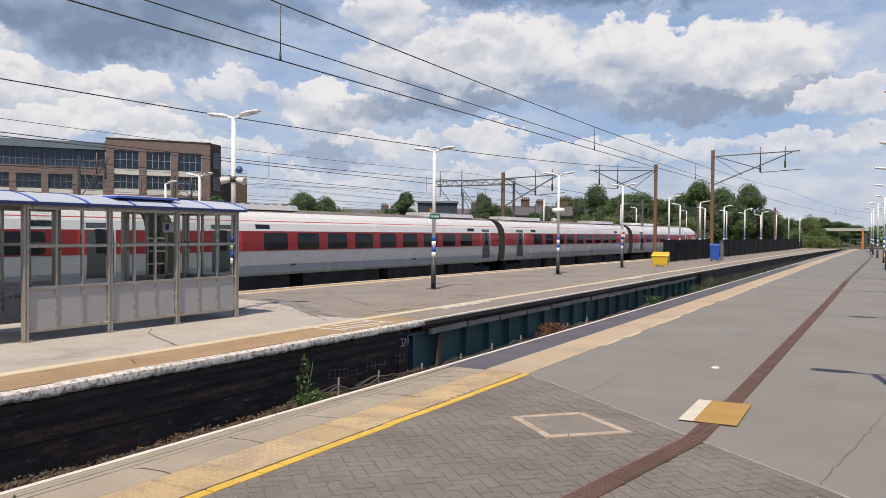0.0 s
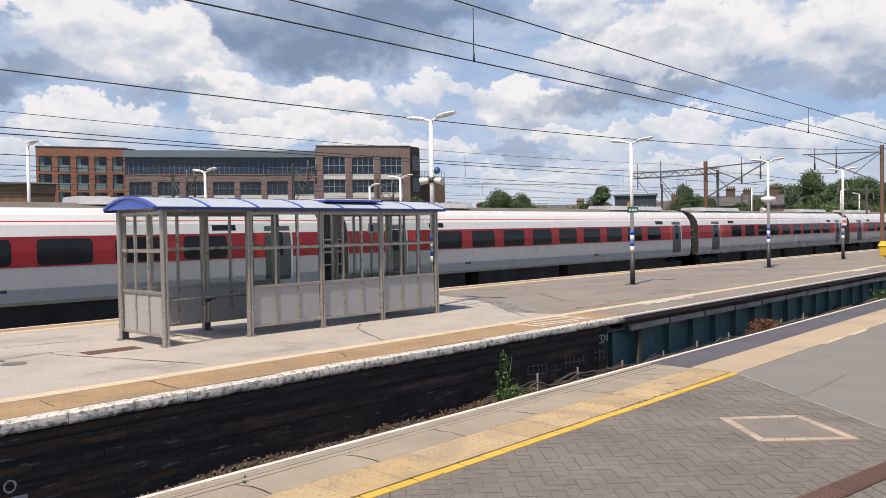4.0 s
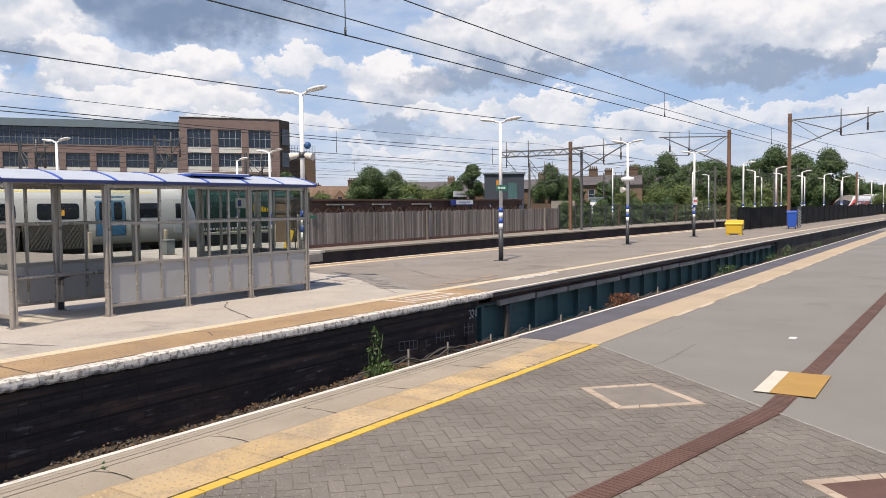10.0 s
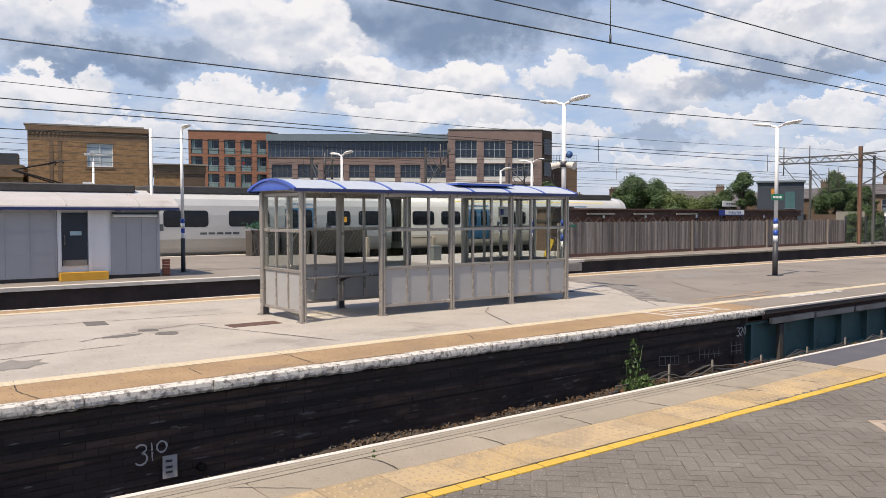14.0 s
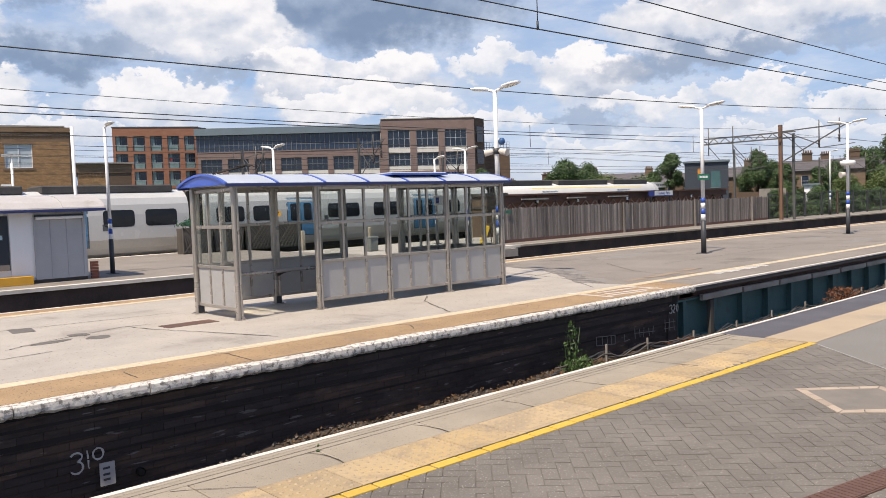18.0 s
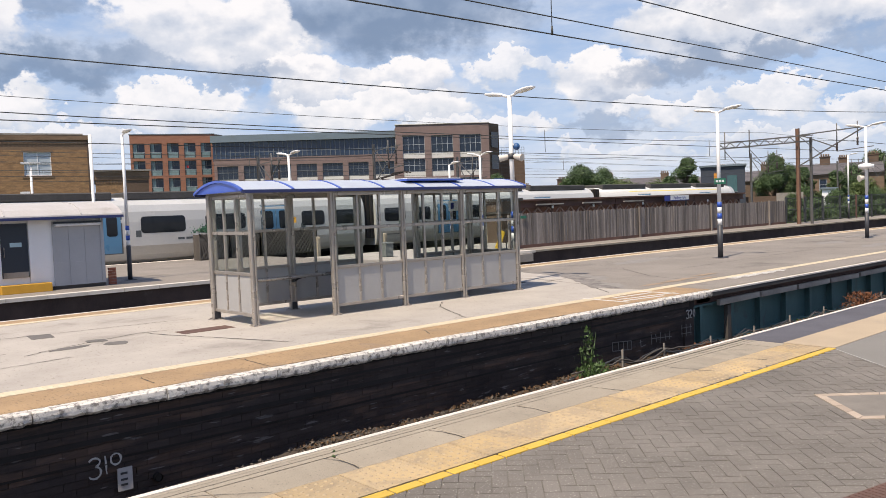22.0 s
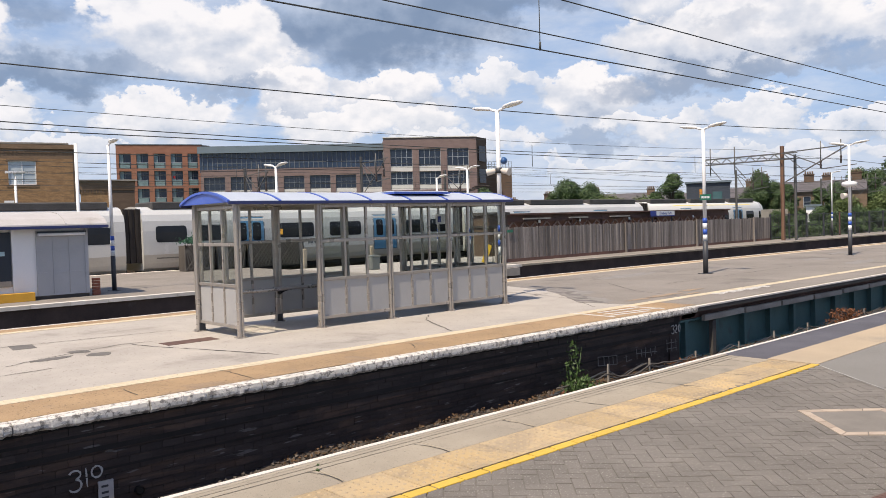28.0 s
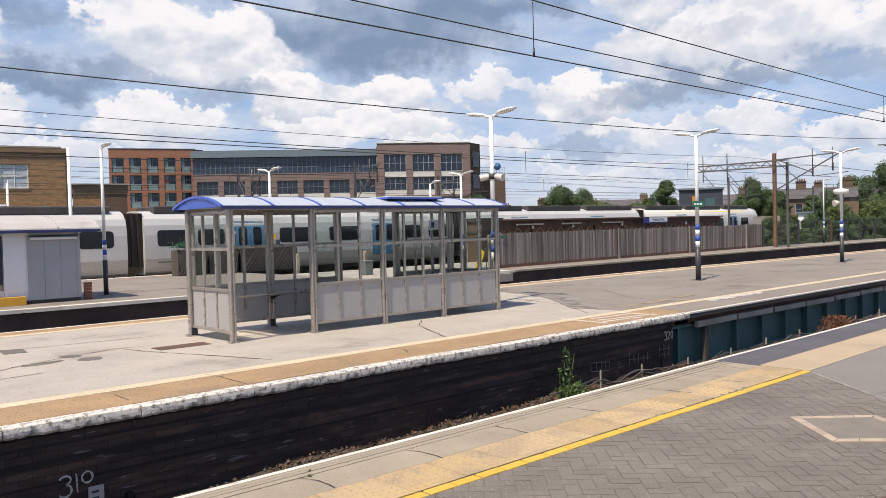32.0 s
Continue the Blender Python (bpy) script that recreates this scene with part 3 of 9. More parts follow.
def crack(bm, points, z, rnd, width=0.008):
    """A thin ragged dark line over the surface through points."""
    fine = []
    for (xa, ya), (xb, yb) in zip(points, points[1:]):
        n = max(2, int(math.hypot(xb - xa, yb - ya) / 0.07))
        for k in range(n):
            f = k / n
            fine.append((xa + (xb - xa) * f + rnd.gauss(0, 0.008), ya + (yb - ya) * f + rnd.gauss(0, 0.008)))
    fine.append(points[-1])
    last = None
    for i, (x, y) in enumerate(fine):
        xa, ya = fine[max(i - 1, 0)]
        xb, yb = fine[min(i + 1, len(fine) - 1)]
        d = math.hypot(xb - xa, yb - ya) or 1.0
        w = width * rnd.uniform(0.35, 1.1)
        nx, ny = -(yb - ya) / d * w / 2, (xb - xa) / d * w / 2
        pair = [bm.verts.new((x + nx, y + ny, z)), bm.verts.new((x - nx, y - ny, z))]
        if last:
            bm.faces.new((last[0], last[1], pair[1], pair[0]))
        last = pair


LINE = [-60, 0, 45] + list(range(55, 250, 10)) + [300, 400, 600, 900]
SHORT_A = [-60, 5, 15, 25, 35, 45, 55, 63, 80, 100, 118]

# ground to the horizon
bm = bmesh.new()
size, cells = 2600, 26
grid = [[bm.verts.new((-size + 2 * size * i / cells, -size + 2 * size * j / cells, BED - 0.04)) for j in range(cells + 1)] for i in range(cells + 1)]
for i in range(cells):
    for j in range(cells):
        bm.faces.new((grid[i][j], grid[i + 1][j], grid[i + 1][j + 1], grid[i][j + 1]))
structure("ground", bm, EARTH, "flat weedy ground of grass and dirt", "ground")

# ballast beds
for i, (x, w) in enumerate(((TRACK_1, 1.43), (TRACK_2, 1.6), (TRACK_3, 1.55), (TRACK_4 + 1.0, 2.5), (TRACK_5, 2.2))):
    bm = bmesh.new()
    strip(bm, x - w, x + w, LINE, BED - 0.2, BED + 0.03 + 0.002 * i)
    structure("ballast_bed", bm, BALLAST, "dark grey stone ballast under the tracks", "trackbed")


def track(x, y0, y1, lift=0.0):
    t = thing("railway_track", "rusty steel rails on concrete sleepers in ballast", "track", kind="structure")
    ys = [y for y in LINE if y0 <= y <= y1]
    for s in (-0.755, 0.755):
        bm = bmesh.new()
        strip(bm, x + s - 0.035, x + s + 0.035, ys, RAIL_Z - 0.155 + lift, RAIL_Z - 0.004 + lift)
        strip(bm, x + s - 0.07, x + s + 0.07, ys, RAIL_Z - 0.159 + lift, RAIL_Z - 0.14 + lift)
        strip(bm, x + s - 0.03, x + s + 0.03, ys, RAIL_Z - 0.004 + lift, RAIL_Z + lift, 1)
        part("rail", bm, [RAIL, RAIL_TOP], t)
    bm = bmesh.new()
    y = -8.0
    while y < min(y1, 150):
        b = bend(y)
        box(bm, x + b - 1.25, x + b + 1.25, y - 0.12, y + 0.12, BED + 0.0, RAIL_Z - 0.16 + lift)
        y += 0.65
    part("sleepers", bm, SLEEPER, t, kind="stuff")


for x in (TRACK_1, TRACK_2, TRACK_3, TRACK_4, TRACK_5):
    track(x, -60, 900, 0.18 if x == TRACK_4 else 0.0)

# ballast heaped against the foot of the far platform wall
def heap(x, y):
    """Height of the heaped ballast and rubble between the platforms."""
    top = float(np.interp(y, [2.4, 3.4, 4.5, 8.0, 9.5, 10.5, 12.3, 14, 16, 18, 22, 38], [0, 0.10, 0.14, 0.15, 0.20, 0.20, 0.12, 0.09, 0.11, 0.12, 0.18, 0.25]))
    side = max(0.0, min(1.0, (-6.35 - x) / 1.35))
    lump = 0.75 + 0.45 * noise.noise(Vector((x * 2, y * 0.9, 0))) + 0.25 * noise.noise(Vector((x * 5, y * 3.1, 7)))
    return BED + 0.03 + top * side * (2 - side) * min(lump + 0.15, 1.15) + 0.02 * noise.noise(Vector((x * 9, y * 9, 4)))


bm = bmesh.new()
cols, rows_n = 16, 260
net = [[bm.verts.new((-8.02 + 1.8 * i / cols, -1 + 40 * j / rows_n, heap(-8.02 + 1.8 * i / cols, -1 + 40 * j / rows_n))) for j in range(rows_n + 1)] for i in range(cols + 1)]
for i in range(cols):
    for j in range(rows_n):
        bm.faces.new((net[i][j], net[i + 1][j], net[i + 1][j + 1], net[i][j + 1]))
structure("ballast_heap", bm, BALLAST, "grey ballast heaped against the platform wall", "stones")
bm = bmesh.new()
rnd = random.Random(4)
for _ in range(9000):
    y = -1 + 38 * rnd.random() ** 1.4
    x, s = rnd.uniform(-7.88, -6.3), rnd.uniform(0.012, 0.034)
    m = pose(x, y, heap(x, y) + s * 0.35, rnd.uniform(0, 360), rnd.uniform(0, 360), rnd.uniform(0, 360))
    vs = [bm.verts.new(m @ Vector((a * s * rnd.uniform(0.7, 1.3), b * s, c * s))) for a, b, c in ((1, 0, 0), (-1, 0.2, 0), (0, 1, 0.1), (0.1, -1, 0), (0, 0.1, 0.8), (0, 0, -0.8))]
    for f in ((0, 2, 4), (2, 1, 4), (1, 3, 4), (3, 0, 4), (2, 0, 5), (1, 2, 5), (3, 1, 5), (0, 3, 5)):
        bm.faces.new([vs[i] for i in f])
tagged(part("loose_ballast", bm, STONE), "loose grey ballast stones between the platforms", "stones", kind="stuff")

# ---------------------------------------------------------------- platform A (near)
A_RIGHT = 6.2
BREAK = 8.74                                    # where block paving gives way to coated surface at the edge
SLOPE = (5.78 - 8.73) / (-0.39 + 3.77)          # the joint between paving and asphalt runs askew
platform_a = thing("platform_near", "grey paved station platform with buff and yellow edge strips", "platform", kind="structure")


def joint(x):
    return 8.73 + SLOPE * (x + 3.77)


bm = bmesh.new()
strip_a(bm, EDGE_A + 0.14, A_RIGHT, SHORT_A, BED - 0.1, -0.07)
part("platform_core", bm, DARK_CONCRETE, platform_a, "sooted brick and concrete platform wall")
bm = bmesh.new()
prism(bm, [(-3.80, BREAK + 0.01), (-3.72, joint(-3.72)), (A_RIGHT, joint(A_RIGHT)), (A_RIGHT, 45), (-3.80 + bend_a(45), 45)], -0.069, 0.003)
strip_a(bm, -3.72, A_RIGHT, [y for y in SHORT_A if y >= 45], -0.07, 0.003)
part("asphalt_surface", bm, ASPHALT, platform_a, "smooth grey asphalt surface")
bm = bmesh.new()
strip_a(bm, -3.70, A_RIGHT, [34.5] + [y for y in SHORT_A if y >= 45], -0.02, 0.007)
part("asphalt_overlay", bm, material("darker_asphalt", (0.19, 0.187, 0.18), (0.16, 0.157, 0.152), 0.9, coarse=0.4, fine=120, bump=0.3), platform_a, "slightly darker newer asphalt")
bm = bmesh.new()
prism(bm, [(-3.72, -20), (A_RIGHT, -20), (A_RIGHT, joint(A_RIGHT)), (-3.72, joint(-3.72))], -0.07, -0.005)
part("paving_bed", bm, SAND, platform_a)
bm = bmesh.new()
prism(bm, [(-3.72, -20), (A_RIGHT, -20), (A_RIGHT, 0.52), (-3.72, 0.52)], -0.011, 0.0)
part("plain_surface", bm, ASPHALT, platform_a, "smooth grey asphalt surface")
bm = bmesh.new()
far = [BREAK] + [y for y in SHORT_A if y >= 15]
strip_a(bm, EDGE_A + 0.1, -4.28, [y for y in far if y < 50] + [50], -0.07, 0.0)
part("edge_coating", bm, BLUE_STRIP, platform_a, "dark blue-grey coated edge strip")
bm = bmesh.new()
rnd = random.Random(21)
rings = []
y = BREAK
while y < 118:
    b, w = bend_a(y), rnd.uniform(0.0, 0.07) if y > 12 else 0.0
    rings.append([(-4.28 + b, y, -0.07), (-3.72 + b + w, y, -0.07), (-3.72 + b + w, y, 0.008), (-4.28 + b, y, 0.008)])
    y += rnd.uniform(0.3, 0.9)
loft(bm, rings)
part("buff_edge_strip", bm, BUFF, platform_a, "worn buff strip along the edge")
bm = bmesh.new()
y = 11.5
while y < 62:
    long, x = rnd.uniform(0.25, 1.1), -3.70 + bend_a(y) + rnd.uniform(-0.02, 0.03)
    prism(bm, [(x - rnd.uniform(0.02, 0.05), y), (x + rnd.uniform(0.0, 0.04), y + 0.06), (x + rnd.uniform(0.01, 0.045), y + long * 0.6), (x + rnd.uniform(-0.01, 0.03), y + long), (x - rnd.uniform(0.03, 0.06), y + long * 0.9)], 0.0, 0.0105)
    y += long + rnd.uniform(0.1, 0.9)
part("worn_pale_line", bm, PALE_WORN, platform_a, "broken pale line beside the buff strip", kind="stuff")
bm = bmesh.new()
strip_a(bm, EDGE_A, EDGE_A + 0.052, [-20, 5, BREAK] + far[1:], -0.09, 0.004)
margin = bmesh.new()
strip_a(margin, EDGE_A + 0.054, EDGE_A + 0.1, [-20, 5, BREAK], -0.09, 0.0)
part("edge_margin", margin, SLAB, platform_a)
margin = bmesh.new()
strip_a(margin, EDGE_A + 0.054, EDGE_A + 0.1, far, -0.09, 0.001)
part("edge_margin", margin, BLUE_STRIP, platform_a)
part("white_edge_line", bm, WHITE_LINE, platform_a, "white painted platform edge")
bm = bmesh.new()
strip_a(bm, EDGE_A + 0.1, -4.28, [50.004, 55, 63, 80, 100, 118], -0.07, 0.001)
part("edge_surface", bm, ASPHALT, platform_a)
bm = bmesh.new()
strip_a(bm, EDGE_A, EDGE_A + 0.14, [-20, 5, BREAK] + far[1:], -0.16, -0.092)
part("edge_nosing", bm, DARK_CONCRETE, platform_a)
for a, b in ((EDGE_A + 0.104, EDGE_A + 0.155), (EDGE_A + 0.165, EDGE_A + 0.225)):
    piece("ribbed_edge", SLAB, platform_a, a, b, -20, BREAK, -0.07, 0.0)
# sealing strip along the askew joint
bm = bmesh.new()
bar(bm, (-3.70, joint(-3.70), 0.0), (A_RIGHT, joint(A_RIGHT), 0.0), 0.015, 0.014)
part("joint_strip", bm, material("pale_joint", (0.40, 0.385, 0.36), (0.22, 0.21, 0.195), 0.85, coarse=6, fine=60), platform_a)
# cracks and joints in the asphalt
bm = bmesh.new()
rnd = random.Random(31)
for pts in (((-0.42, 5.85), (0.05, 9.5), (0.5, 14), (0.9, 24)), ((-2.79, 7.83), (-2.78, 8.6), (-2.81, 9.35)), ((-3.41, 10.14), (-3.32, 10.56)), ((-1.2, 18), (-0.3, 18.6), (0.8, 18.4)), ((0.2, 27), (1.5, 27.6))):
    crack(bm, pts, 0.0045, rnd)
for pts in (((-4.64, 2.89), (-4.5, 2.94), (-4.28, 2.92)), ((-4.62, 3.8), (-4.43, 3.85), (-4.27, 3.84)), ((-4.63, 4.76), (-4.45, 4.77), (-4.28, 4.77)), ((-4.62, 5.7), (-4.48, 5.7), (-4.29, 5.75)), ((-4.6, 6.85), (-4.39, 6.9), (-4.1, 6.95)), ((-4.3, 7.66), (-4.0, 7.75)), ((-4.62, 1.9), (-4.4, 2.2), (-4.3, 2.3)), ((-4.62, 8.0), (-4.4, 8.15))):
    crack(bm, pts, 0.0025, rnd, 0.011)
part("surface_cracks", bm, CRACK_DIRT, platform_a)

# drain channel of short gratings
course = [(-3.5, 111.0), (-2.47, 92.4), (-1.76, 73.2), (-1.67, 52.0), (-1.60, 32.8), (-1.49, 23.2), (-1.385, 8.7), (-1.40, 6.62), (-1.70, 4.8), (-2.35, 1.2), (-2.9, -2.0)]
drain = thing("drain_channel", "brown cast drain grating set along the platform", "drain", kind="structure")
bm = bmesh.new()
box(bm, -0.085, 0.085, 0.0, 0.49, -0.01, 0.003)
for k in range(12):
    box(bm, -0.075, 0.075, 0.012 + k * 0.04, 0.043 + k * 0.04, 0.003, 0.007)
grate = mesh_of("grating", bm, DRAIN)
for (xa, ya), (xb, yb) in zip(course, course[1:]):
    d = math.hypot(xb - xa, yb - ya)
    turn = math.degrees(math.atan2(-(xb - xa), yb - ya))
    n = max(1, round(d / 0.5))
    if ya > 40:
        continue
    for k in range(n):
        f = k / n
        ob = part("grating", grate, None, drain, m=pose(xa + (xb - xa) * f, ya + (yb - ya) * f, 0.006, 0, 0, turn))
        ob.scale.y = d / n / 0.492
for (xa, ya), (xb, yb) in zip(course[:4], course[1:5]):
    bm = bmesh.new()
    bar(bm, (xa, ya, 0.002), (xb, yb, 0.002), 0.15, 0.02)
    part("drain_run", bm, DRAIN_FAR, drain, "dull grey drain cover")

# ochre plate with a white end over the drain
plate = thing("floor_plate", "ochre plate with a white end lying across the drain", "plate", pose(-1.43, 7.70, 0.0142, 0, 0, 1.5))
piece("ochre_field", MAT_YELLOW, plate, -0.12, 0.245, -0.47, 0.51, 0.0, 0.006, bevel=0.002)
piece("white_field", material("cream_plate_paint", (0.60, 0.555, 0.47), (0.50, 0.46, 0.385), 0.7, coarse=4, fine=80), plate, -0.25, -0.122, -0.47, 0.51, 0.0, 0.0055, bevel=0.002)
tagged(piece("paper_scrap", LITTER, None, -1.98, -1.90, 10.3, 10.42, 0.0035, 0.012), "small white scrap of paper on the asphalt", "litter")

# diamond manhole with a buff border
def manhole(corner, fill, label):
    t = thing("manhole_cover", label, "manhole", kind="structure")
    mid = sum(corner, Vector()) / 4
    inner = [c + (mid - c) * 0.19 for c in corner]
    bm = bmesh.new()
    prism(bm, [(c.x, c.y) for c in inner][::-1], -0.01, 0.004)
    part("cover", bm, fill, t)
    for i in range(4):
        n = 4
        for k in range(n):
            a, b = k / n + 0.006, (k + 1) / n - 0.006
            o, p = corner[i], corner[(i + 1) % 4]
            q, r = inner[i], inner[(i + 1) % 4]
            bm = bmesh.new()
            prism(bm, [(v.x, v.y) for v in (o.lerp(p, a), q.lerp(r, a), q.lerp(r, b), o.lerp(p, b))], -0.01, 0.006)
            part("border_block", bm, BUFF_BLOCK, t)


corner = [Vector(c) for c in ((-3.01, 6.6, 0), (-2.52, 7.11, 0), (-1.89, 6.6, 0), (-2.44, 6.06, 0))]
corner_2 = [c + Vector((2.12, -1.55, 0)) for c in corner]
manhole(corner, material("manhole_fill", (0.21, 0.19, 0.165), (0.16, 0.145, 0.128), 0.9, coarse=3, fine=120, bump=0.4), "square manhole of grey fill with a buff block border, set askew")
manhole(corner_2, DRAIN, "square manhole of brown fill with a buff block border, set askew")

# ---------------------------------------------------------------- platform B (opposite)
BRIDGE = (12.67, 38.0)
platform_b = thing("platform_opposite", "worn concrete island platform with a chipped white edge", "platform", kind="structure")


def far_b(y):
    return FAR_B + max(0.0, y - 22) * 0.032 + bend(y) * 0.5


ys_b = [-40, 0, 13.3, 22, 38, 52, 60, 70, 80, 90, 100, 108, 116]
bm = bmesh.new()
loft(bm, [[(far_b(y) + 0.08, y, BED - 0.1), (EDGE_B - 0.5 + 0.4 * bend(y), y, BED - 0.1), (EDGE_B - 0.5 + 0.4 * bend(y), y, -0.08), (far_b(y) + 0.08, y, -0.08)] for y in ys_b])
part("platform_core", bm, DARK_CONCRETE, platform_b)
for name, mat, a, b, note in (("concrete_surface", CONCRETE_B, -40, 13.6, "pale worn concrete"), ("asphalt_surface", ASPHALT_B, 13.604, 116, "worn grey asphalt")):
    bm = bmesh.new()
    ys = sorted({a, b, *[y for y in ys_b if a < y < b]})
    loft(bm, [[(far_b(y) + 0.85, y, -0.08), (-8.96 + 0.4 * bend(y), y, -0.08), (-8.96 + 0.4 * bend(y), y, 0.0), (far_b(y) + 0.85, y, 0.0)] for y in ys])
    part(name, bm, mat, platform_b, note + " platform surface")


def edge_run(name, mat, a, b, ys, z, far=False, label="", low=-0.08):
    bm = bmesh.new()
    f = (lambda y: far_b(y)) if far else (lambda y: EDGE_B + 0.4 * bend(y))
    loft(bm, [[(f(y) + a, y, low), (f(y) + b, y, low), (f(y) + b, y, z), (f(y) + a, y, z)] for y in ys])
    part(name, bm, mat, platform_b, label)


edge_run("brown_strip", BROWN_TAR, -0.95, -0.16, [-40, 0, 13.3], 0.002, label="brown gravelled strip behind the coping")
edge_run("brown_strip", ASPHALT_B, -0.62, -0.16, [13.304, 22, 38], 0.002)
edge_run("asphalt_margin", ASPHALT_B, -0.95, -0.624, [13.304, 22, 38], 0.001)
edge_run("brown_strip", ASPHALT_B, -0.95, -0.16, [38.004] + [y for y in ys_b if y > 38], 0.002)
PALE_TACTILE = material("pale_yellow_tactile", (0.64, 0.55, 0.40), (0.48, 0.41, 0.29), 0.85, coarse=3, fine=60, bump=0.4, stain=(0.34, 0.28, 0.21), stain_scale=1.6, stain_at=0.53)
edge_run("pale_tactile_line", PALE_TACTILE, -1.18, -0.954, ys_b, 0.004, label="pale yellow ribbed line")
bm = bmesh.new()
y = -3.0
while y < 36:
    box(bm, EDGE_B - 1.17, EDGE_B - 0.96, y, y + 0.045, 0.004, 0.0065)
    y += 0.09 if y < 14 else 0.18
y = -3.0
while y < 22:
    box(bm, FAR_B + 0.615, FAR_B + 0.833, y, y + 0.05, 0.003, 0.0055)
    y += 0.1
part("tactile_ribs", bm, material("pale_rib", (0.58, 0.50, 0.36), (0.46, 0.40, 0.29), 0.85), platform_b, kind="stuff")
edge_run("inner_edge", SLAB, -0.156, -0.084, [13.085] + [y for y in ys_b if y > 13.4], -0.001)
edge_run("white_edge", WHITE_LINE, -0.08, 0.0, [13.085] + [y for y in ys_b if y > 13.4], 0.0, low=-0.028)
# dark strip painted for the shadow beneath the white edge
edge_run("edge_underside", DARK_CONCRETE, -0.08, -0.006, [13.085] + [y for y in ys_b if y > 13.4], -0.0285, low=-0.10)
edge_run("far_white_edge", WHITE_LINE, 0.0, 0.11, ys_b, 0.0, True)
edge_run("far_brown_strip", BROWN_TAR, 0.114, 0.60, ys_b, -0.001, True)
edge_run("far_tactile_line", PALE_TACTILE, 0.604, 0.844, ys_b, 0.003, True, "pale yellow ribbed line")
# coping stones, chipped along the lower edge
stones = []
for variant in range(4):
    bm = bmesh.new()
    ring, ny = [], 34
    for j in range(ny):
        y = 0.006 + (1.22 - 0.012) * j / (ny - 1)
        q = 3.0 * variant
        w = 0.005 * noise.noise(Vector((y * 2.3, 3.1 + q, 0))) + 0.0025 * noise.noise(Vector((y * 40.0, 8.1 + q, 0)))
        chip = max(0.0, noise.noise(Vector((y * 9.0, 1.3 + q, 5)))) * 0.025 + 0.012 * noise.noise(Vector((y * 31.0, 7.7 + q, 2)))
        dent = max(0.0, noise.noise(Vector((y * 13.0, 4.4 + q, 9))) - 0.12) * 0.016
        ring.append([(-0.155, y, -0.10), (-0.155, y, 0.0), (-0.014 + w, y, 0.003 + w * 0.4), (0.013 + w - dent * 0.5, y, -0.009 - dent * 0.5), (0.019 + w - dent, y, -0.05),
                     (0.018 + w - dent * 0.7 - chip * 0.5, y, -0.085 + chip), (-0.01 + w - chip, y, -0.112 + chip)])
    loft(bm, ring)
    stones.append(mesh_of("coping_stone", bm, COPING))
stone = stones[0]
for k in range(-4, 11):
    tilt = random.uniform(-0.25, 0.25)
    part("coping_stone", stones[k % 4], None, platform_b, m=pose(EDGE_B + random.uniform(-0.008, 0.008), -0.6 + 1.22 * k, random.uniform(-0.006, 0.004), tilt, 0, random.uniform(-0.3, 0.3)))
last = part("coping_stone", stone, None, platform_b, m=pose(EDGE_B, -0.6 + 1.22 * 11, -0.002))
last.scale.y = 0.21
# backing of the brick wall, three corbelled steps
for z0, z1, x in ((BED, -0.62, -7.905), (-0.62, -0.42, -7.88), (-0.42, -0.25, -7.855), (-0.25, -0.11, -7.83)):
    piece("wall_backing", MORTAR, platform_b, -8.4, x - 0.012, -40, 12.64, z0 - (0.1 if z0 == BED else 0), z1)
piece("end_pier", SOOT, platform_b, -8.3, -7.875, 12.36, 12.66, BED, -0.1)
piece("edge_support", DARK_CONCRETE, platform_b, -8.4, -7.93, 12.86, 13.3, -0.22, -0.1)
# far side retaining wall
bm = bmesh.new()
loft(bm, [[(EDGE_B - 0.5 + 0.4 * bend(y), y, BED - 0.1), (EDGE_B - 0.06 + 0.4 * bend(y), y, BED - 0.1), (EDGE_B - 0.06 + 0.4 * bend(y), y, -0.082), (EDGE_B - 0.5 + 0.4 * bend(y), y, -0.082)] for y in ys_b if y >= 38])
part("end_wall", bm, DARK_CONCRETE, platform_b)
# the concrete gives way to asphalt along an oblique seam with a broken dark edge
bm = bmesh.new()
prism(bm, [(-8.97, 12.7), (-8.97, 13.63), (-11.36, 13.63), (-10.0, 12.52)], -0.01, 0.0025)
part("asphalt_surface", bm, ASPHALT_B, platform_b)
bm = bmesh.new()
prism(bm, [(-11.30, 13.57), (-12.0, 14.2), (-13.9, 14.7), (-14.9, 14.8), (-14.9, 13.57)], -0.01, 0.0025)
part("concrete_surface", bm, CONCRETE_B, platform_b)
bm = bmesh.new()
seam = [(-9.2, 12.66), (-10.0, 12.52), (-10.9, 13.25), (-11.81, 13.9), (-12.4, 14.3), (-13.9, 14.68), (-13.5, 14.85), (-12.4, 14.72), (-11.5, 14.3), (-10.7, 13.6), (-10.1, 13.05), (-9.5, 12.78)]
fine = []
rnd = random.Random(61)
for (xa, ya), (xb, yb) in zip(seam, seam[1:] + seam[:1]):
    n = max(2, int(math.hypot(xb - xa, yb - ya) / 0.12))
    fine += [(xa + (xb - xa) * k / n + rnd.gauss(0, 0.025), ya + (yb - ya) * k / n + rnd.gauss(0, 0.025)) for k in range(n)]
prism(bm, fine, -0.005, 0.005)
part("broken_seam", bm, material("broken_tar", (0.30, 0.275, 0.25), (0.115, 0.105, 0.098), 0.9, coarse=3.5, fine=45, bump=0.5, stain=(0.09, 0.082, 0.078), stain_scale=3.0, stain_at=0.5), platform_b, "broken dark strip of tar along the seam")
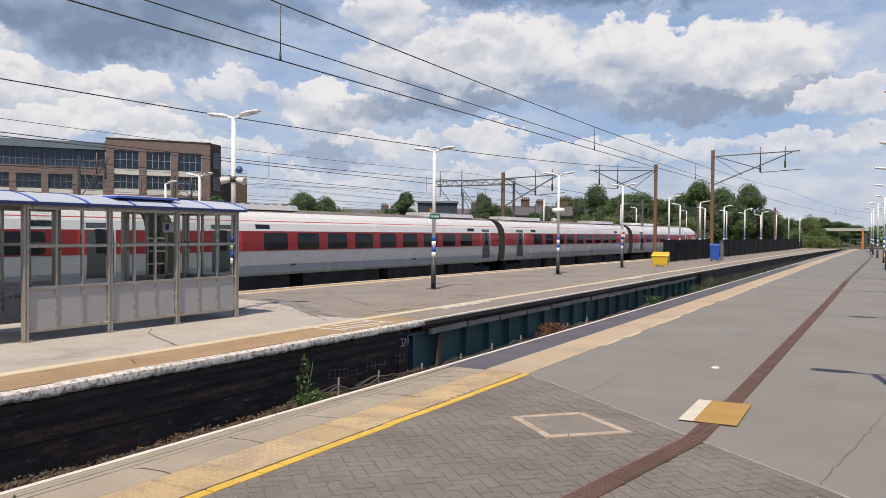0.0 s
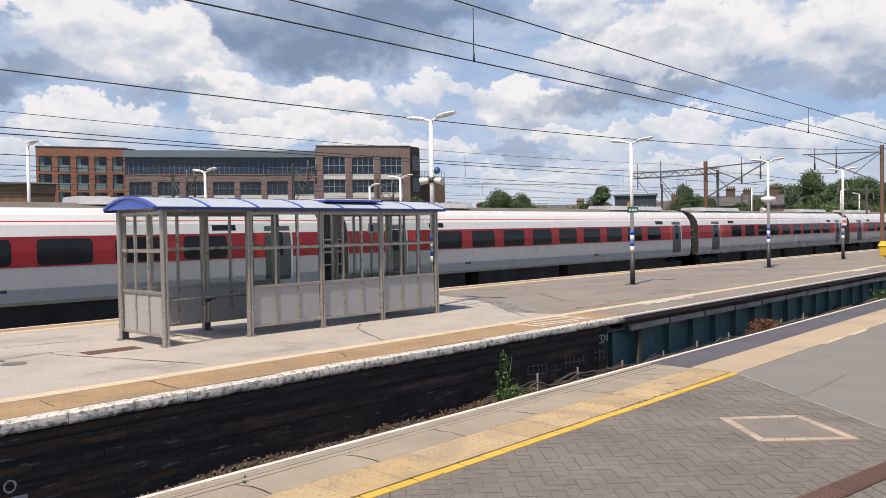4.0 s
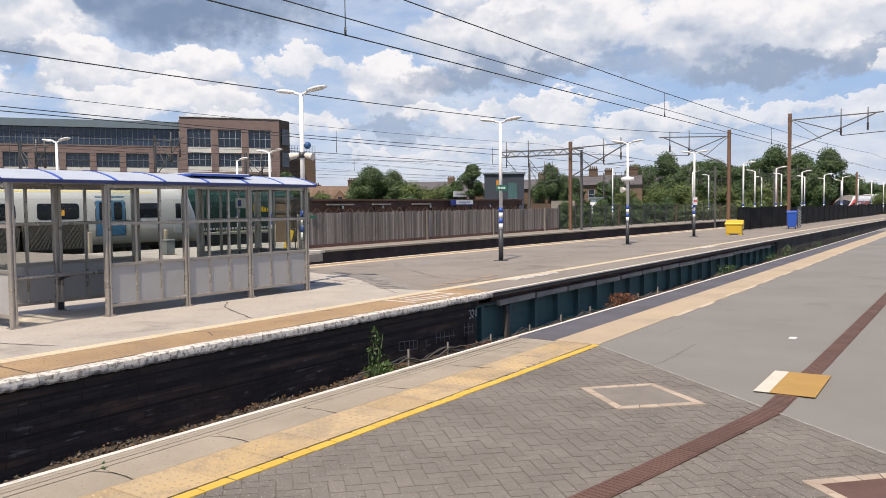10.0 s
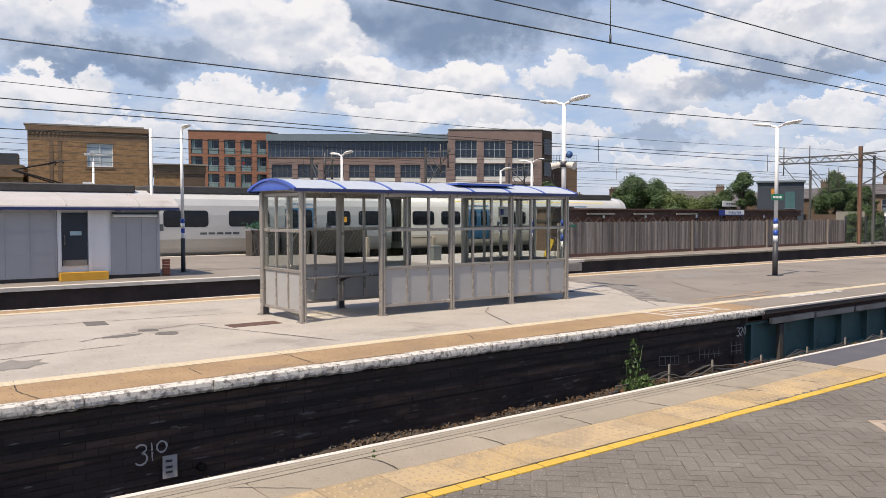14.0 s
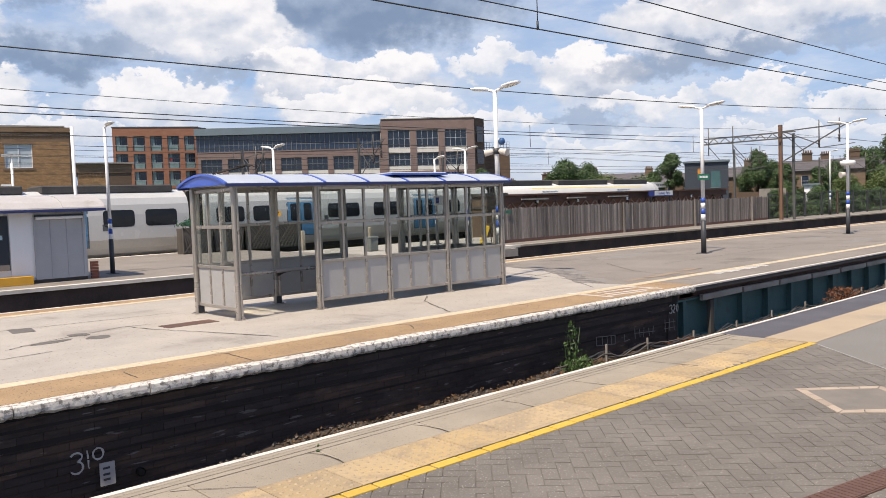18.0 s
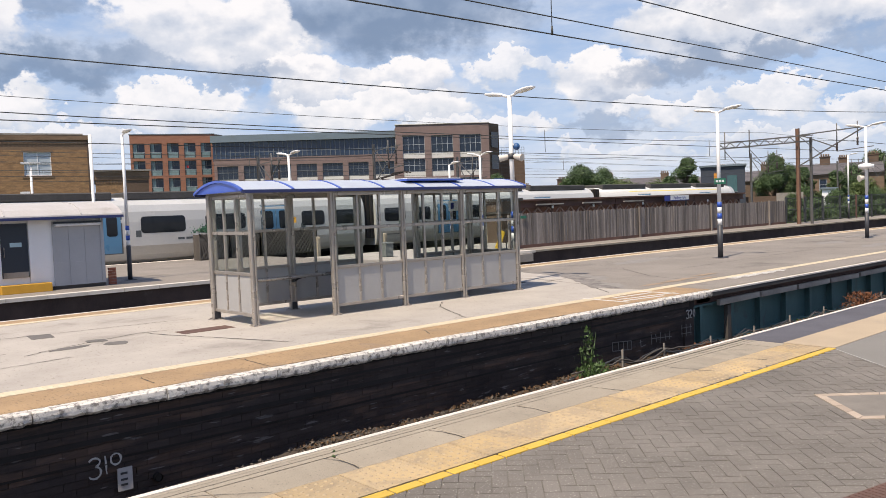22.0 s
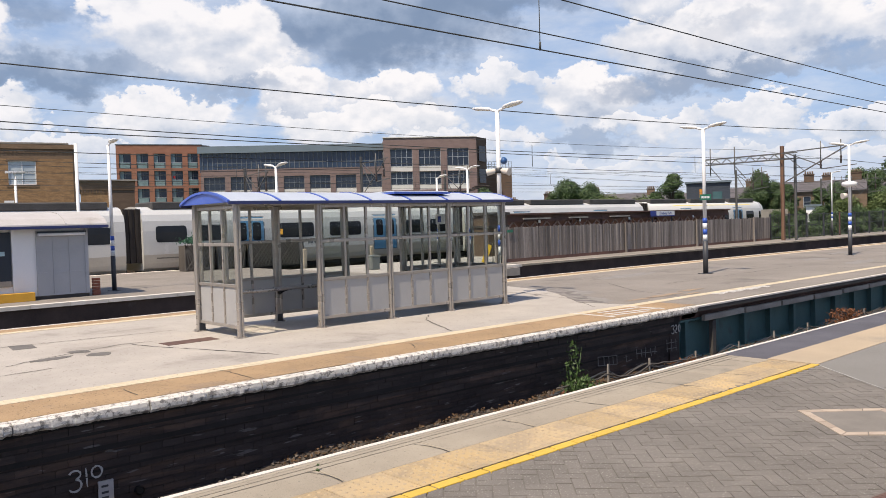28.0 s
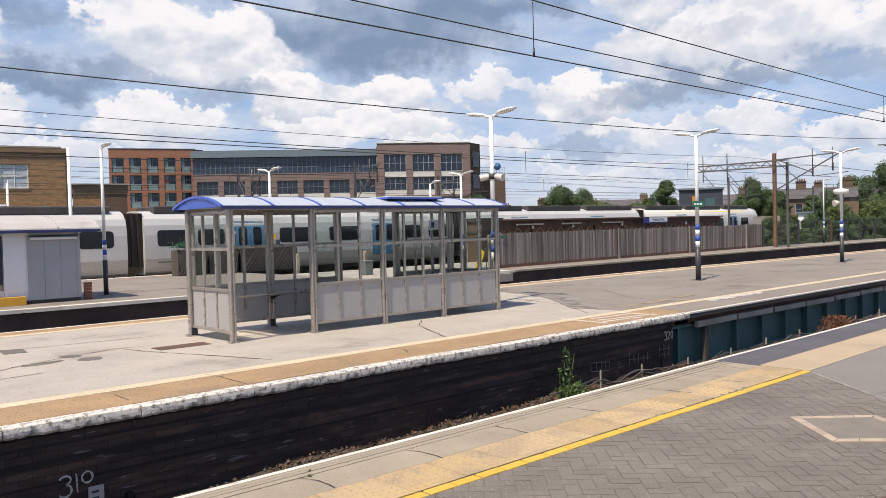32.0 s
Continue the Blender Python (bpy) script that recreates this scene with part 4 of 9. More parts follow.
# worn marks on the far platform
bm = bmesh.new()
for x, y, w, l, a in ((-13.4, 19, 0.35, 1.5, 6), (-11.5, 14.3, 0.3, 0.75, 60), (-10.2, 13.2, 0.26, 0.75, 65), (-13.0, 33, 0.3, 1.6, 0), (-9.9, 1.6, 0.3, 0.35, 20), (-10.2, 27, 0.3, 1.4, 4), (-12.1, 28, 0.4, 0.8, 0)):
    m = pose(x, y, 0.0022 + 0.0004 * (len(bm.faces) % 5), 0, 0, a)
    vs = []
    for k in range(14):
        r = 1 + 0.25 * math.sin(3 * k + x)
        vs.append(bm.verts.new(m @ Vector((w * r * math.cos(k * math.tau / 14), l * r * math.sin(k * math.tau / 14), 0))))
    bm.faces.new(vs)
part("tar_patches", bm, TAR_PATCH, platform_b, "darker repaired patches")
bm = bmesh.new()
for x, y, w, l, a in ((-11.76, 3.68, 0.16, 0.13, 30), (-11.29, 3.79, 0.17, 0.16, 10), (-11.40, 3.23, 0.10, 0.27, 12)):
    m = pose(x, y, 0, 0, 0, a)
    q = [m @ Vector((w * (1 + 0.12 * math.sin(2.3 * k + x)) * math.cos(k * math.tau / 16), l * (1 + 0.12 * math.sin(1.7 * k)) * math.sin(k * math.tau / 16), 0)) for k in range(16)]
    prism(bm, [(v.x, v.y) for v in q], -0.004, 0.0042)
part("tar_spots", bm, TAR_SPOT, platform_b, "dark worn spots in the concrete")
bm = bmesh.new()
prism(bm, [(-13.29, 3.15), (-12.75, 3.085), (-12.72, 3.394), (-13.18, 3.448)], -0.004, 0.0045)
part("service_cover", bm, TAR_SPOT, platform_b, "small grey service cover")
bm = bmesh.new()
rnd = random.Random(33)
for pts in (((-11.86, 4.46), (-11.36, 4.56), (-10.58, 4.87), (-9.76, 5.16), (-9.21, 5.35)), ((-11.2, 2.62), (-11.47, 3.05), (-11.77, 3.76), (-11.985, 4.355), (-11.89, 4.78)), ((-10.35, 1.56), (-10.44, 1.93), (-10.6, 3.0)),
            ((-11.6, 2.48), (-11.5, -1.0)), ((-13.4, 1.0), (-13.2, 3.1), (-12.9, 5.6)), ((-9.0, 8.2), (-10.4, 8.9), (-10.9, 9.4)), ((-9.2, 12.0), (-10.6, 13.0), (-12.4, 13.5), (-14.4, 13.2)), ((-11.5, 12.6), (-11.75, 13.3), (-11.81, 13.86)), ((-12.23, 16.5), (-10.48, 15.13), (-9.1, 14.6)),
            ((-9.3, 24), (-12, 25.0), (-14.4, 24.6)), ((-9.3, 36), (-11.5, 36.6), (-14, 36.0)), ((-10.9, 17.0), (-11.1, 24.5)), ((-13.0, 26), (-12.7, 35))):
    crack(bm, pts, 0.0048, rnd, 0.024)
for pts in (((-8.9, 4.25), (-8.66, 4.31), (-8.32, 4.32), (-7.95, 4.3)), ((-8.54, 3.09), (-8.12, 3.08)), ((-8.94, 1.46), (-8.4, 1.4), (-7.93, 1.5)), ((-8.94, 6.9), (-8.5, 7.0), (-8.2, 6.8)), ((-8.9, 9.4), (-8.3, 9.5))):
    crack(bm, pts, 0.0055, rnd, 0.017)
part("surface_cracks", bm, CRACK_DIRT, platform_b)
piece("rust_cover", DRAIN, platform_b, -11.6, -11.25, 4.75, 5.55, -0.01, 0.005)
bm = bmesh.new()
for a, b in (((-9.0, 11.01), (-8.02, 10.97)), ((-8.39, 11.18), (-8.14, 12.5)), ((-8.94, 12.4), (-8.02, 12.43)), ((-8.6, 11.3), (-8.5, 12.3)), ((-8.2, 11.1), (-8.05, 12.0))):
    bar(bm, (*a, 0.004), (*b, 0.004), 0.065, 0.006)
part("hatched_marks", bm, CORD, platform_b, "faded white hatching")
bm = bmesh.new()
for y in (15.3, 16.05, 16.8, 29.5, 30.4):
    for k in range(5):
        box(bm, -8.76 + 0.03 * (k % 2), -8.50 - 0.04 * (k % 3), y + k * 0.16, y + k * 0.16 + 0.1, 0.002, 0.005)
part("faded_lettering", bm, CORD, platform_b, "faded white painted marks")

# the bridge under the far platform
bridge = thing("bridge_girder", "teal riveted steel bridge girder with stiffeners under the platform edge", "bridge", kind="structure")
y0, y1 = BRIDGE
piece("web", TEAL, bridge, -8.06, -8.03, y0, y1, -0.95, -0.28)
piece("top_flange", TEAL, bridge, -8.2, -7.90, y0, y1, -0.28, -0.245)
piece("bottom_flange", TEAL, bridge, -8.2, -7.88, y0, y1, -0.985, -0.95)
# brown board added in place of the shadowed gap below the platform edge
piece("shadow_board", IRON, bridge, -8.25, -7.93, y0, y1, -0.24, -0.10, label="rust brown board standing for the shaded gap under the edge")
bm = bmesh.new()
box(bm, -7.87, -7.80, 0, 1.46, -0.300, -0.195)
lip = mesh_of("edge_beam", bm, STEEL_GREY)
y = y0 + 0.74
while y < y1 - 2:
    part("edge_beam", lip, None, bridge, m=pose(random.uniform(-0.012, 0.012), y, random.uniform(-0.012, 0.008), random.uniform(-0.35, 0.35), 0, 0))
    y += 1.56
bm = bmesh.new()
box(bm, -8.03, -7.915, -0.012, 0.012, -0.95, -0.28)
box(bm, -7.917, -7.905, -0.05, 0.05, -0.95, -0.28)
rib = mesh_of("stiffener", bm, TEAL)
y = y0 + 0.3
while y < y1:
    part("stiffener", rib, None, bridge, m=pose(0, y, 0))
    y += 1.08
bm = bmesh.new()
y = y0 + 0.2
while y < y1 - 0.2:
    for z in (-0.9, -0.33):
        box(bm, -8.03, -8.018, y, y + 0.02, z, z + 0.02)
    y += 0.12
part("rivets", bm, TEAL, bridge, kind="stuff")
piece("end_post", DARK_CONCRETE, bridge, -7.9, -7.82, 13.72, 13.84, -1.0, -0.33, label="pale weathered end post")
rust = bmesh.new()
for cx, cy, rx, ry in ((-9.32, 13.6, 0.10, 0.5), (-9.38, 14.6, 0.16, 0.8), (-9.55, 15.9, 0.12, 0.6), (-9.1, 15.2, 0.08, 0.5)):
    vs = []
    for k in range(40):
        q = k * math.tau / 40
        f = 0.75 + 0.6 * noise.noise(Vector((3 * math.cos(q), 3 * math.sin(q), cy)))
        vs.append(rust.verts.new((cx + rx * f * math.cos(q), cy + ry * f * math.sin(q), 0.0062)))
    rust.faces.new(vs)
part("rust_stain", rust, material("rusty_stain", (0.34, 0.235, 0.14), (0.26, 0.215, 0.17), 0.9, coarse=2.5, fine=40), platform_b, "orange-brown stain on the surface")
# cables slung along the wall foot
CABLE = material("dusty_cable", (0.10, 0.09, 0.08), (0.06, 0.054, 0.05), 0.8, coarse=4, fine=40)
stakes = (10.0, 11.1, 12.5, 14.0, 15.4, 16.9, 18.4, 19.9, 21.4)
for k in range(4):
    cable = []
    for i in range(70):
        y = 8.8 + i * 0.18
        d = min(abs(y - q) for q in stakes)
        x = -7.62 + 0.06 * k + 0.03 * math.sin(1.7 * y + k)
        cable.append((x, y, heap(x, y) + 0.03 + 0.035 * k + max(0.0, 0.16 - 0.03 * k - 0.25 * d) + 0.03 * math.sin(2.3 * y + 2 * k)))
    bm = bmesh.new()
    tube(bm, cable, 0.013, 5)
    tagged(part("trackside_cable", bm, CABLE if k % 2 else COLUMN_DARK), "dusty black cable slung along the platform wall", "cable", group="trackside cables")
for y in stakes:
    bm = bmesh.new()
    box(bm, -7.475, -7.45, y, y + 0.025, heap(-7.46, y) - 0.05, heap(-7.46, y) + 0.30)
    tagged(part("cable_stake", bm, STEEL_GREY), "thin grey stake holding cables", "stake", group="cable stakes")

# ---------------------------------------------------------------- platform C and beyond
platform_c = thing("platform_far", "grey station platform with a pale edge", "platform", kind="structure")
bm = bmesh.new()
box(bm, FAR_C + 0.05, EDGE_C - 0.08, -40, 18.4, BED - 0.1, Z_C - 0.09)
box(bm, BACK_C + 0.05, EDGE_C - 0.08, 18.404, 25.0, BED - 0.1, Z_C - 0.09)
box(bm, BACK_C + 0.05, -25.904, 25.004, 30.0, BED - 0.1, Z_C - 0.09)
strip(bm, -25.9, EDGE_C - 0.08, [25.008, 45, 60, 75, 92], BED - 0.1, Z_C - 0.09)
part("platform_core", bm, material("rust_stained_wall", (0.075, 0.05, 0.04), (0.035, 0.026, 0.023), 0.9, coarse=0.8, fine=30, bump=0.4, stain=(0.12, 0.1, 0.09), stain_scale=1.2), platform_c)
piece("asphalt_surface", ASPHALT_B, platform_c, FAR_C + 0.5, EDGE_C - 0.30, -40, 18.4, Z_C - 0.09, Z_C)
piece("concrete_surface", CONCRETE_B, platform_c, BACK_C, EDGE_C - 0.30, 18.404, 25.0, Z_C - 0.09, Z_C, label="pale concrete end of the platform")
piece("concrete_surface", CONCRETE_B, platform_c, BACK_C, -25.904, 25.004, 30.0, Z_C - 0.09, Z_C)
bm = bmesh.new()
strip(bm, -25.9, EDGE_C - 0.30, [25.004, 45, 60, 75, 92], Z_C - 0.09, Z_C)
part("asphalt_walkway", bm, ASPHALT_B, platform_c)
slabs = bmesh.new()
box(slabs, -0.30, 0.0, 0.004, 0.996, -0.10, 0.0)
slab_mesh = mesh_of("edge_slab", slabs, material("dirty_pale_edge_slab", (0.66, 0.62, 0.56), (0.50, 0.465, 0.41), 0.88, coarse=2, fine=60, vary=0.1, stain=(0.2, 0.18, 0.16), stain_scale=2))
for k in range(-6, 25):
    part("edge_slab", slab_mesh, None, platform_c, m=pose(EDGE_C, k, Z_C + 0.002))
bm = bmesh.new()
strip(bm, EDGE_C - 0.30, EDGE_C, [25.004, 45, 60, 75, 92], Z_C - 0.08, Z_C + 0.002)
part("white_edge", bm, SLAB, platform_c)
piece("far_edge", WHITE_LINE, platform_c, FAR_C, FAR_C + 0.5, -40, 18.4, Z_C - 0.1, Z_C + 0.002)
piece("end_block", STEEL_GREY, platform_c, EDGE_C - 0.02, EDGE_C + 0.22, 21.6, 24.6, -0.62, -0.30, label="concrete end block under the edge")
bm = bmesh.new()
verge_n = 18
net = [[bm.verts.new((-36.0 + 9.9 * i / 6, 53.5 + 80 * j / verge_n, (-0.7 + 1.2 * (6 - i) / 6 + 0.12 * noise.noise(Vector((i * 0.9, j * 0.7, 2)))) if 0 < i < 6 else -0.9)) for j in range(verge_n + 1)] for i in range(7)]
for i in range(6):
    for j in range(verge_n):
        bm.faces.new((net[i][j], net[i + 1][j], net[i + 1][j + 1], net[i][j + 1]))
structure("grass_verge", bm, material("rough_grass", (0.062, 0.09, 0.028), (0.037, 0.060, 0.018), 0.95, coarse=0.5, fine=9, bump=0.8, stain=(0.14, 0.13, 0.06), stain_scale=0.6), "rough green grass verge behind the railing", "grass")


# grey bin on the far platform, and old posts beyond its rear edge
grey_bin = thing("litter_bin", "small grey-green metal bin standing on the far platform", "bin", pose(-26.45, 19.9, Z_C))
BIN_GREY = material("grey_green_bin", (0.16, 0.175, 0.165), (0.12, 0.132, 0.125), 0.5, fine=30, bump=0.05)
bm = bmesh.new()
loft(bm, [[(-w, -w, z), (w, -w, z), (w, w, z), (-w, w, z)] for w, z in ((0.17, 0.0), (0.19, 0.03), (0.20, 0.52))])
part("bin_body", bm, BIN_GREY, grey_bin, bevel=0.01)
piece("bin_lid", BIN_GREY, grey_bin, -0.215, 0.215, -0.215, 0.215, 0.522, 0.60, bevel=0.02)
POST_TAN = material("weathered_tan_post", (0.42, 0.36, 0.27), (0.30, 0.26, 0.20), 0.9, coarse=2, fine=40, stain=(0.2, 0.17, 0.13), stain_scale=2.0)
for x, y, top in ((-31.0, 19.5, 0.67), (-32.0, 24.0, 0.62), (-31.1, 25.2, 0.68), (-30.9, 30.0, 0.74), (-31.7, 31.1, 0.7), (-32.3, 32.9, 0.72)):
    bm = bmesh.new()
    loft(bm, [[(x - w, y - w, z), (x + w, y - w, z), (x + w, y + w, z), (x - w, y + w, z)] for w, z in ((0.075, BED), (0.07, top - 0.05), (0.045, top))])
    tagged(part("lineside_post", bm, POST_TAN), "weathered tan concrete post beside the track", "post", group="lineside posts")

# ---------------------------------------------------------------- waiting shelter on platform B
def shelter():
    """Bays of glass over grey panels on a metal frame, with a blue barrel roof."""
    t = thing("waiting_shelter", "metal framed glass shelter with grey panels and blue curved roof", "shelter")
    xf, xb = -11.1, -12.45
    ys = [5.815, 7.265, 8.715, 10.115, 11.575]
    zs = (0.16, 0.78, 1.41, 1.98)
    post_bm = bmesh.new()
    # two round-nosed channels with a groove between them
    for sy in (-0.025, 0.025):
        outline = [(0.045 * math.copysign(abs(math.cos(q)) ** 0.6, math.cos(q)), sy + 0.021 * math.copysign(abs(math.sin(q)) ** 0.6, math.sin(q))) for q in (math.tau * (k + 0.5) / 14 for k in range(14))]
        prism(post_bm, outline, 0.012, 2.02)
    box(post_bm, -0.03, 0.03, -0.0055, 0.0055, 0.012, 2.02)
    box(post_bm, -0.075, 0.075, -0.075, 0.075, 0.0, 0.012)
    for sx, sy in ((0.05, 0.05), (-0.05, 0.05), (0.05, -0.05), (-0.05, -0.05)):
        box(post_bm, sx - 0.009, sx + 0.009, sy - 0.009, sy + 0.009, 0.012, 0.028)
    post = mesh_of("post", post_bm, FRAME)
    for y in ys:
        part("post", post, None, t, m=pose(xf, y, 0))
        back_post = part("post", post, None, t, m=pose(xb, y, 0))
        back_post.scale.y = 1.55

    def bay(a, b, panel_rows=True, panes=3):
        """A bay from a to b: rails, mullions, panes and panels."""
        a, b = Vector((*a, 0)), Vector((*b, 0))
        way = (b - a).normalized()
        turn = math.degrees(math.atan2(way.y, way.x))
        length = (b - a).length
        f = new("bay")
        f.parent = t
        f.matrix_basis = pose(a.x, a.y, 0, 0, 0, turn)
        for z in zs:
            bm = bmesh.new()
            box(bm, 0.045, length - 0.045, -0.025, 0.025, z - 0.026, z + 0.026)
            part("rail", bm, FRAME, f, bevel=0.006)
        for k in range(panes):
            l0, l1 = 0.045 + (length - 0.09) * k / panes, 0.045 + (length - 0.09) * (k + 1) / panes
            if k:
                bm = bmesh.new()
                box(bm, l0 - 0.019, l0 + 0.019, -0.022, 0.022, zs[0] + 0.022, zs[3] - 0.022)
                part("mullion", bm, FRAME, f)
            for z0, z1, mat in ((zs[0], zs[1], PANEL), (zs[1], zs[2], PANE), (zs[2], zs[3], PANE)):
                bm = bmesh.new()
                box(bm, l0 + 0.012, l1 - 0.012, -0.005, 0.005, z0 + 0.02, z1 - 0.02)
                ob = part("panel" if mat is PANEL else "pane", bm, mat, f)
                if mat is PANE:
                    ob.visible_shadow = False

    for i in (1, 2, 3):
        bay((xf, ys[i]), (xf, ys[i + 1]))
    for i in (0, 1, 2, 3):
        if i != 2:
            bay((xb, ys[i]), (xb, ys[i + 1]))
    bay((xb, ys[0]), (xf, ys[0]))
    bay((xb, ys[4]), (xf, ys[4]))
    # eaves beams
    for x in (xf, xb):
        piece("eaves_beam", FRAME, t, x - 0.05, x + 0.05, ys[0] - 0.05, ys[4] + 0.05, 2.005, 2.06)
    # roof: five barrel sheets, blue rims
    cx, half = (xf + xb) / 2, (xf - xb) / 2 + 0.15
    rise = 0.165

    def arc(y, lift=0.0, h=half):
        return [(cx + h * math.cos(math.pi * k / 12), y, 2.045 + lift + rise * (1 - math.cos(math.pi * k / 12) ** 2)) for k in range(13)]

    def sheet(name, ya, yb, z0, z1, mat, label=""):
        bm = bmesh.new()
        rings = []
        for y in (ya, yb):
            top = arc(y, z1)
            low = arc(y, z0)[::-1]
            rings.append(top + low)
        loft(bm, rings, smooth=False)
        part(name, bm, mat, t, label)

    n = 7
    y0, y1 = ys[0] - 0.2, ys[4] + 0.14
    for k in range(n):
        a, b = y0 + (y1 - y0) * k / n, y0 + (y1 - y0) * (k + 1) / n
        sheet("roof_sheet", a + 0.03, b - 0.03, 0.0, 0.022, ROOF_PALE, "pale translucent curved roof sheet")
    for k in range(n + 1):
        y = y0 + (y1 - y0) * k / n
        sheet("roof_rib", y - 0.022, y + 0.022, -0.006, 0.03, ROOF_BLUE, "blue roof rib")
    # blue gable and rims
    for y in (y0 + 0.02, y1 - 0.02):
        bm = bmesh.new()
        pts = arc(y, 0.0)
        lo = [bm.verts.new((p[0], y - 0.015, p[2])) for p in pts]
        hi = [bm.verts.new((p[0], y + 0.015, p[2])) for p in pts]
        for k in range(12):
            bm.faces.new((lo[k], lo[k + 1], hi[k + 1], hi[k]))
        bm.faces.new((lo[0], hi[0], hi[-1], lo[-1]))
        bm.faces.new(lo)
        bm.faces.new(hi[::-1])
        part("roof_gable", bm, ROOF_BLUE, t, "blue curved roof gable")
    for x in (cx + half, cx - half):
        piece("roof_rim", NAVY_EDGE, t, x - 0.02, x + 0.015, y0, y1, 2.015, 2.06, label="navy roof rim")
    # raised vent near the far end of the roof
    bm = bmesh.new()
    box(bm, cx - 0.1, cx + 0.62, 8.9, 10.2, 2.21, 2.235)
    part("roof_hatch", bm, ROOF_PALE, t, "raised pale roof hatch", 0.012)
    bm = bmesh.new()
    box(bm, cx - 0.12, cx + 0.64, 8.88, 10.22, 2.185, 2.211)
    part("hatch_frame", bm, ROOF_BLUE, t)
    # perch rail on short brackets inside the back wall
    for y in (ys[1], ys[2], ys[3]):
        for dy in (-0.14, 0.14):
            bm = bmesh.new()
            tube(bm, [(xb + 0.04, y, 0.50), (xb + 0.16, y + dy * 0.35, 0.56), (xb + 0.30, y + dy, 0.60)], 0.022, 6)
            part("rail_bracket", bm, DARK_RAIL, t, "dark metal bracket")
    for a, b in ((ys[0] + 0.1, ys[2] - 0.06), (ys[3] + 0.1, ys[4] - 0.1)):
        bm = bmesh.new()
        tube(bm, [(xb + 0.30, a, 0.60), (xb + 0.30, b, 0.60)], 0.032, 8)
        part("perch_rail", bm, FRAME, t, "grey tubular perch rail")
    # dark feet under the posts
    for x, y in [(xb, y) for y in ys]:
        bm = bmesh.new()
        loft(bm, [[(x - r, y - r, z), (x + r, y - r, z), (x + r, y + r, z), (x - r, y + r, z)] for r, z in ((0.05, 0.0125), (0.05, 0.03), (0.0485, 0.10), (0.047, 0.14))])
        part("post_foot", bm, DARK_RAIL, t, "dark cast foot")
    return t


shelter()
# a small notice in the shelter
sign = thing("accessible_waiting_sign", "small blue and white sign hung inside the shelter", "sign", pose(-12.30, 11.0, 1.72, 0, 0, 90))
piece("board", SIGN_WHITE, sign, -0.13, 0.13, -0.006, 0.006, -0.1, 0.1)
piece("blue_symbol", SIGN_BLUE, sign, -0.08, 0.0, -0.012, -0.006, -0.06, 0.06)
# ---------------------------------------------------------------- lamp columns
def lamp_column(height=4.05, arms=2, bands=True, base_dark=0.92):
    t = thing("lamp_column", "white platform lamp column with a dark foot and blue bands", "lamp")
    bm = bmesh.new()
    tube(bm, [(0, 0, 0), (0, 0, base_dark)], 0.072, 10)
    box(bm, -0.16, 0.16, -0.16, 0.16, 0.0, 0.015)
    part("column_foot", bm, COLUMN_DARK, t, "dark grey column foot")
    z = base_dark
    if bands:
        for mat, d in ((BAND_WHITE, 0.17), (BAND_BLUE, 0.15), (BAND_WHITE, 0.17), (BAND_BLUE, 0.14)):
            bm = bmesh.new()
            tube(bm, [(0, 0, z), (0, 0, z + d)], 0.062, 10)
            part("band", bm, mat, t)
            z += d
    bm = bmesh.new()
    tube(bm, [(0, 0, z), (0, 0, height - 0.02)], [0.054, 0.045], 10)
    part("column_shaft", bm, GALV, t)
    for s in ((1, -1) if arms == 2 else (1,)):
        bm = bmesh.new()
        tube(bm, [(0, 0, height - 0.03), (s * 0.12, 0, height), (s * 0.22, 0, height + 0.03)], 0.03, 8)
        part("bracket", bm, GALV, t)
        bm = bmesh.new()
        rings = []
        for u, w, d in ((0.16, 0.04, 0.04), (0.25, 0.10, 0.075), (0.45, 0.13, 0.085), (0.62, 0.11, 0.06), (0.68, 0.05, 0.03)):
            zz = height + 0.0 + 0.13 * u
            rings.append([(s * u, w * math.cos(k * math.tau / 8), zz + d * 0.5 * (math.sin(k * math.tau / 8) + 0.4)) for k in range(8)])
        loft(bm, rings, smooth=True)
        head = part("lantern", bm, GALV, t, "pale flat lantern")
        bm = bmesh.new()
        rings = [[(s * u, w * math.cos(k * math.tau / 8), height + 0.13 * u - 0.012 + 0.02 * math.sin(k * math.tau / 8)) for k in range(8)] for u, w in ((0.28, 0.07), (0.45, 0.1), (0.58, 0.08))]
        loft(bm, rings)
        part("lens", bm, LAMP_LENS, head, "milky lens")
    return t


double = lamp_column()
double.matrix_basis = pose(-12.2, 12.65, 0, 0, 0, 4)
tagged(double, group="lamp columns on the island platform")
columns = [double]
for x, y in ((-11.86, 20.5), (-12.03, 30.9), (-11.92, 39.3)):
    columns.append(copy_thing(double, pose(x, y, 0, 0, 0, 4)))
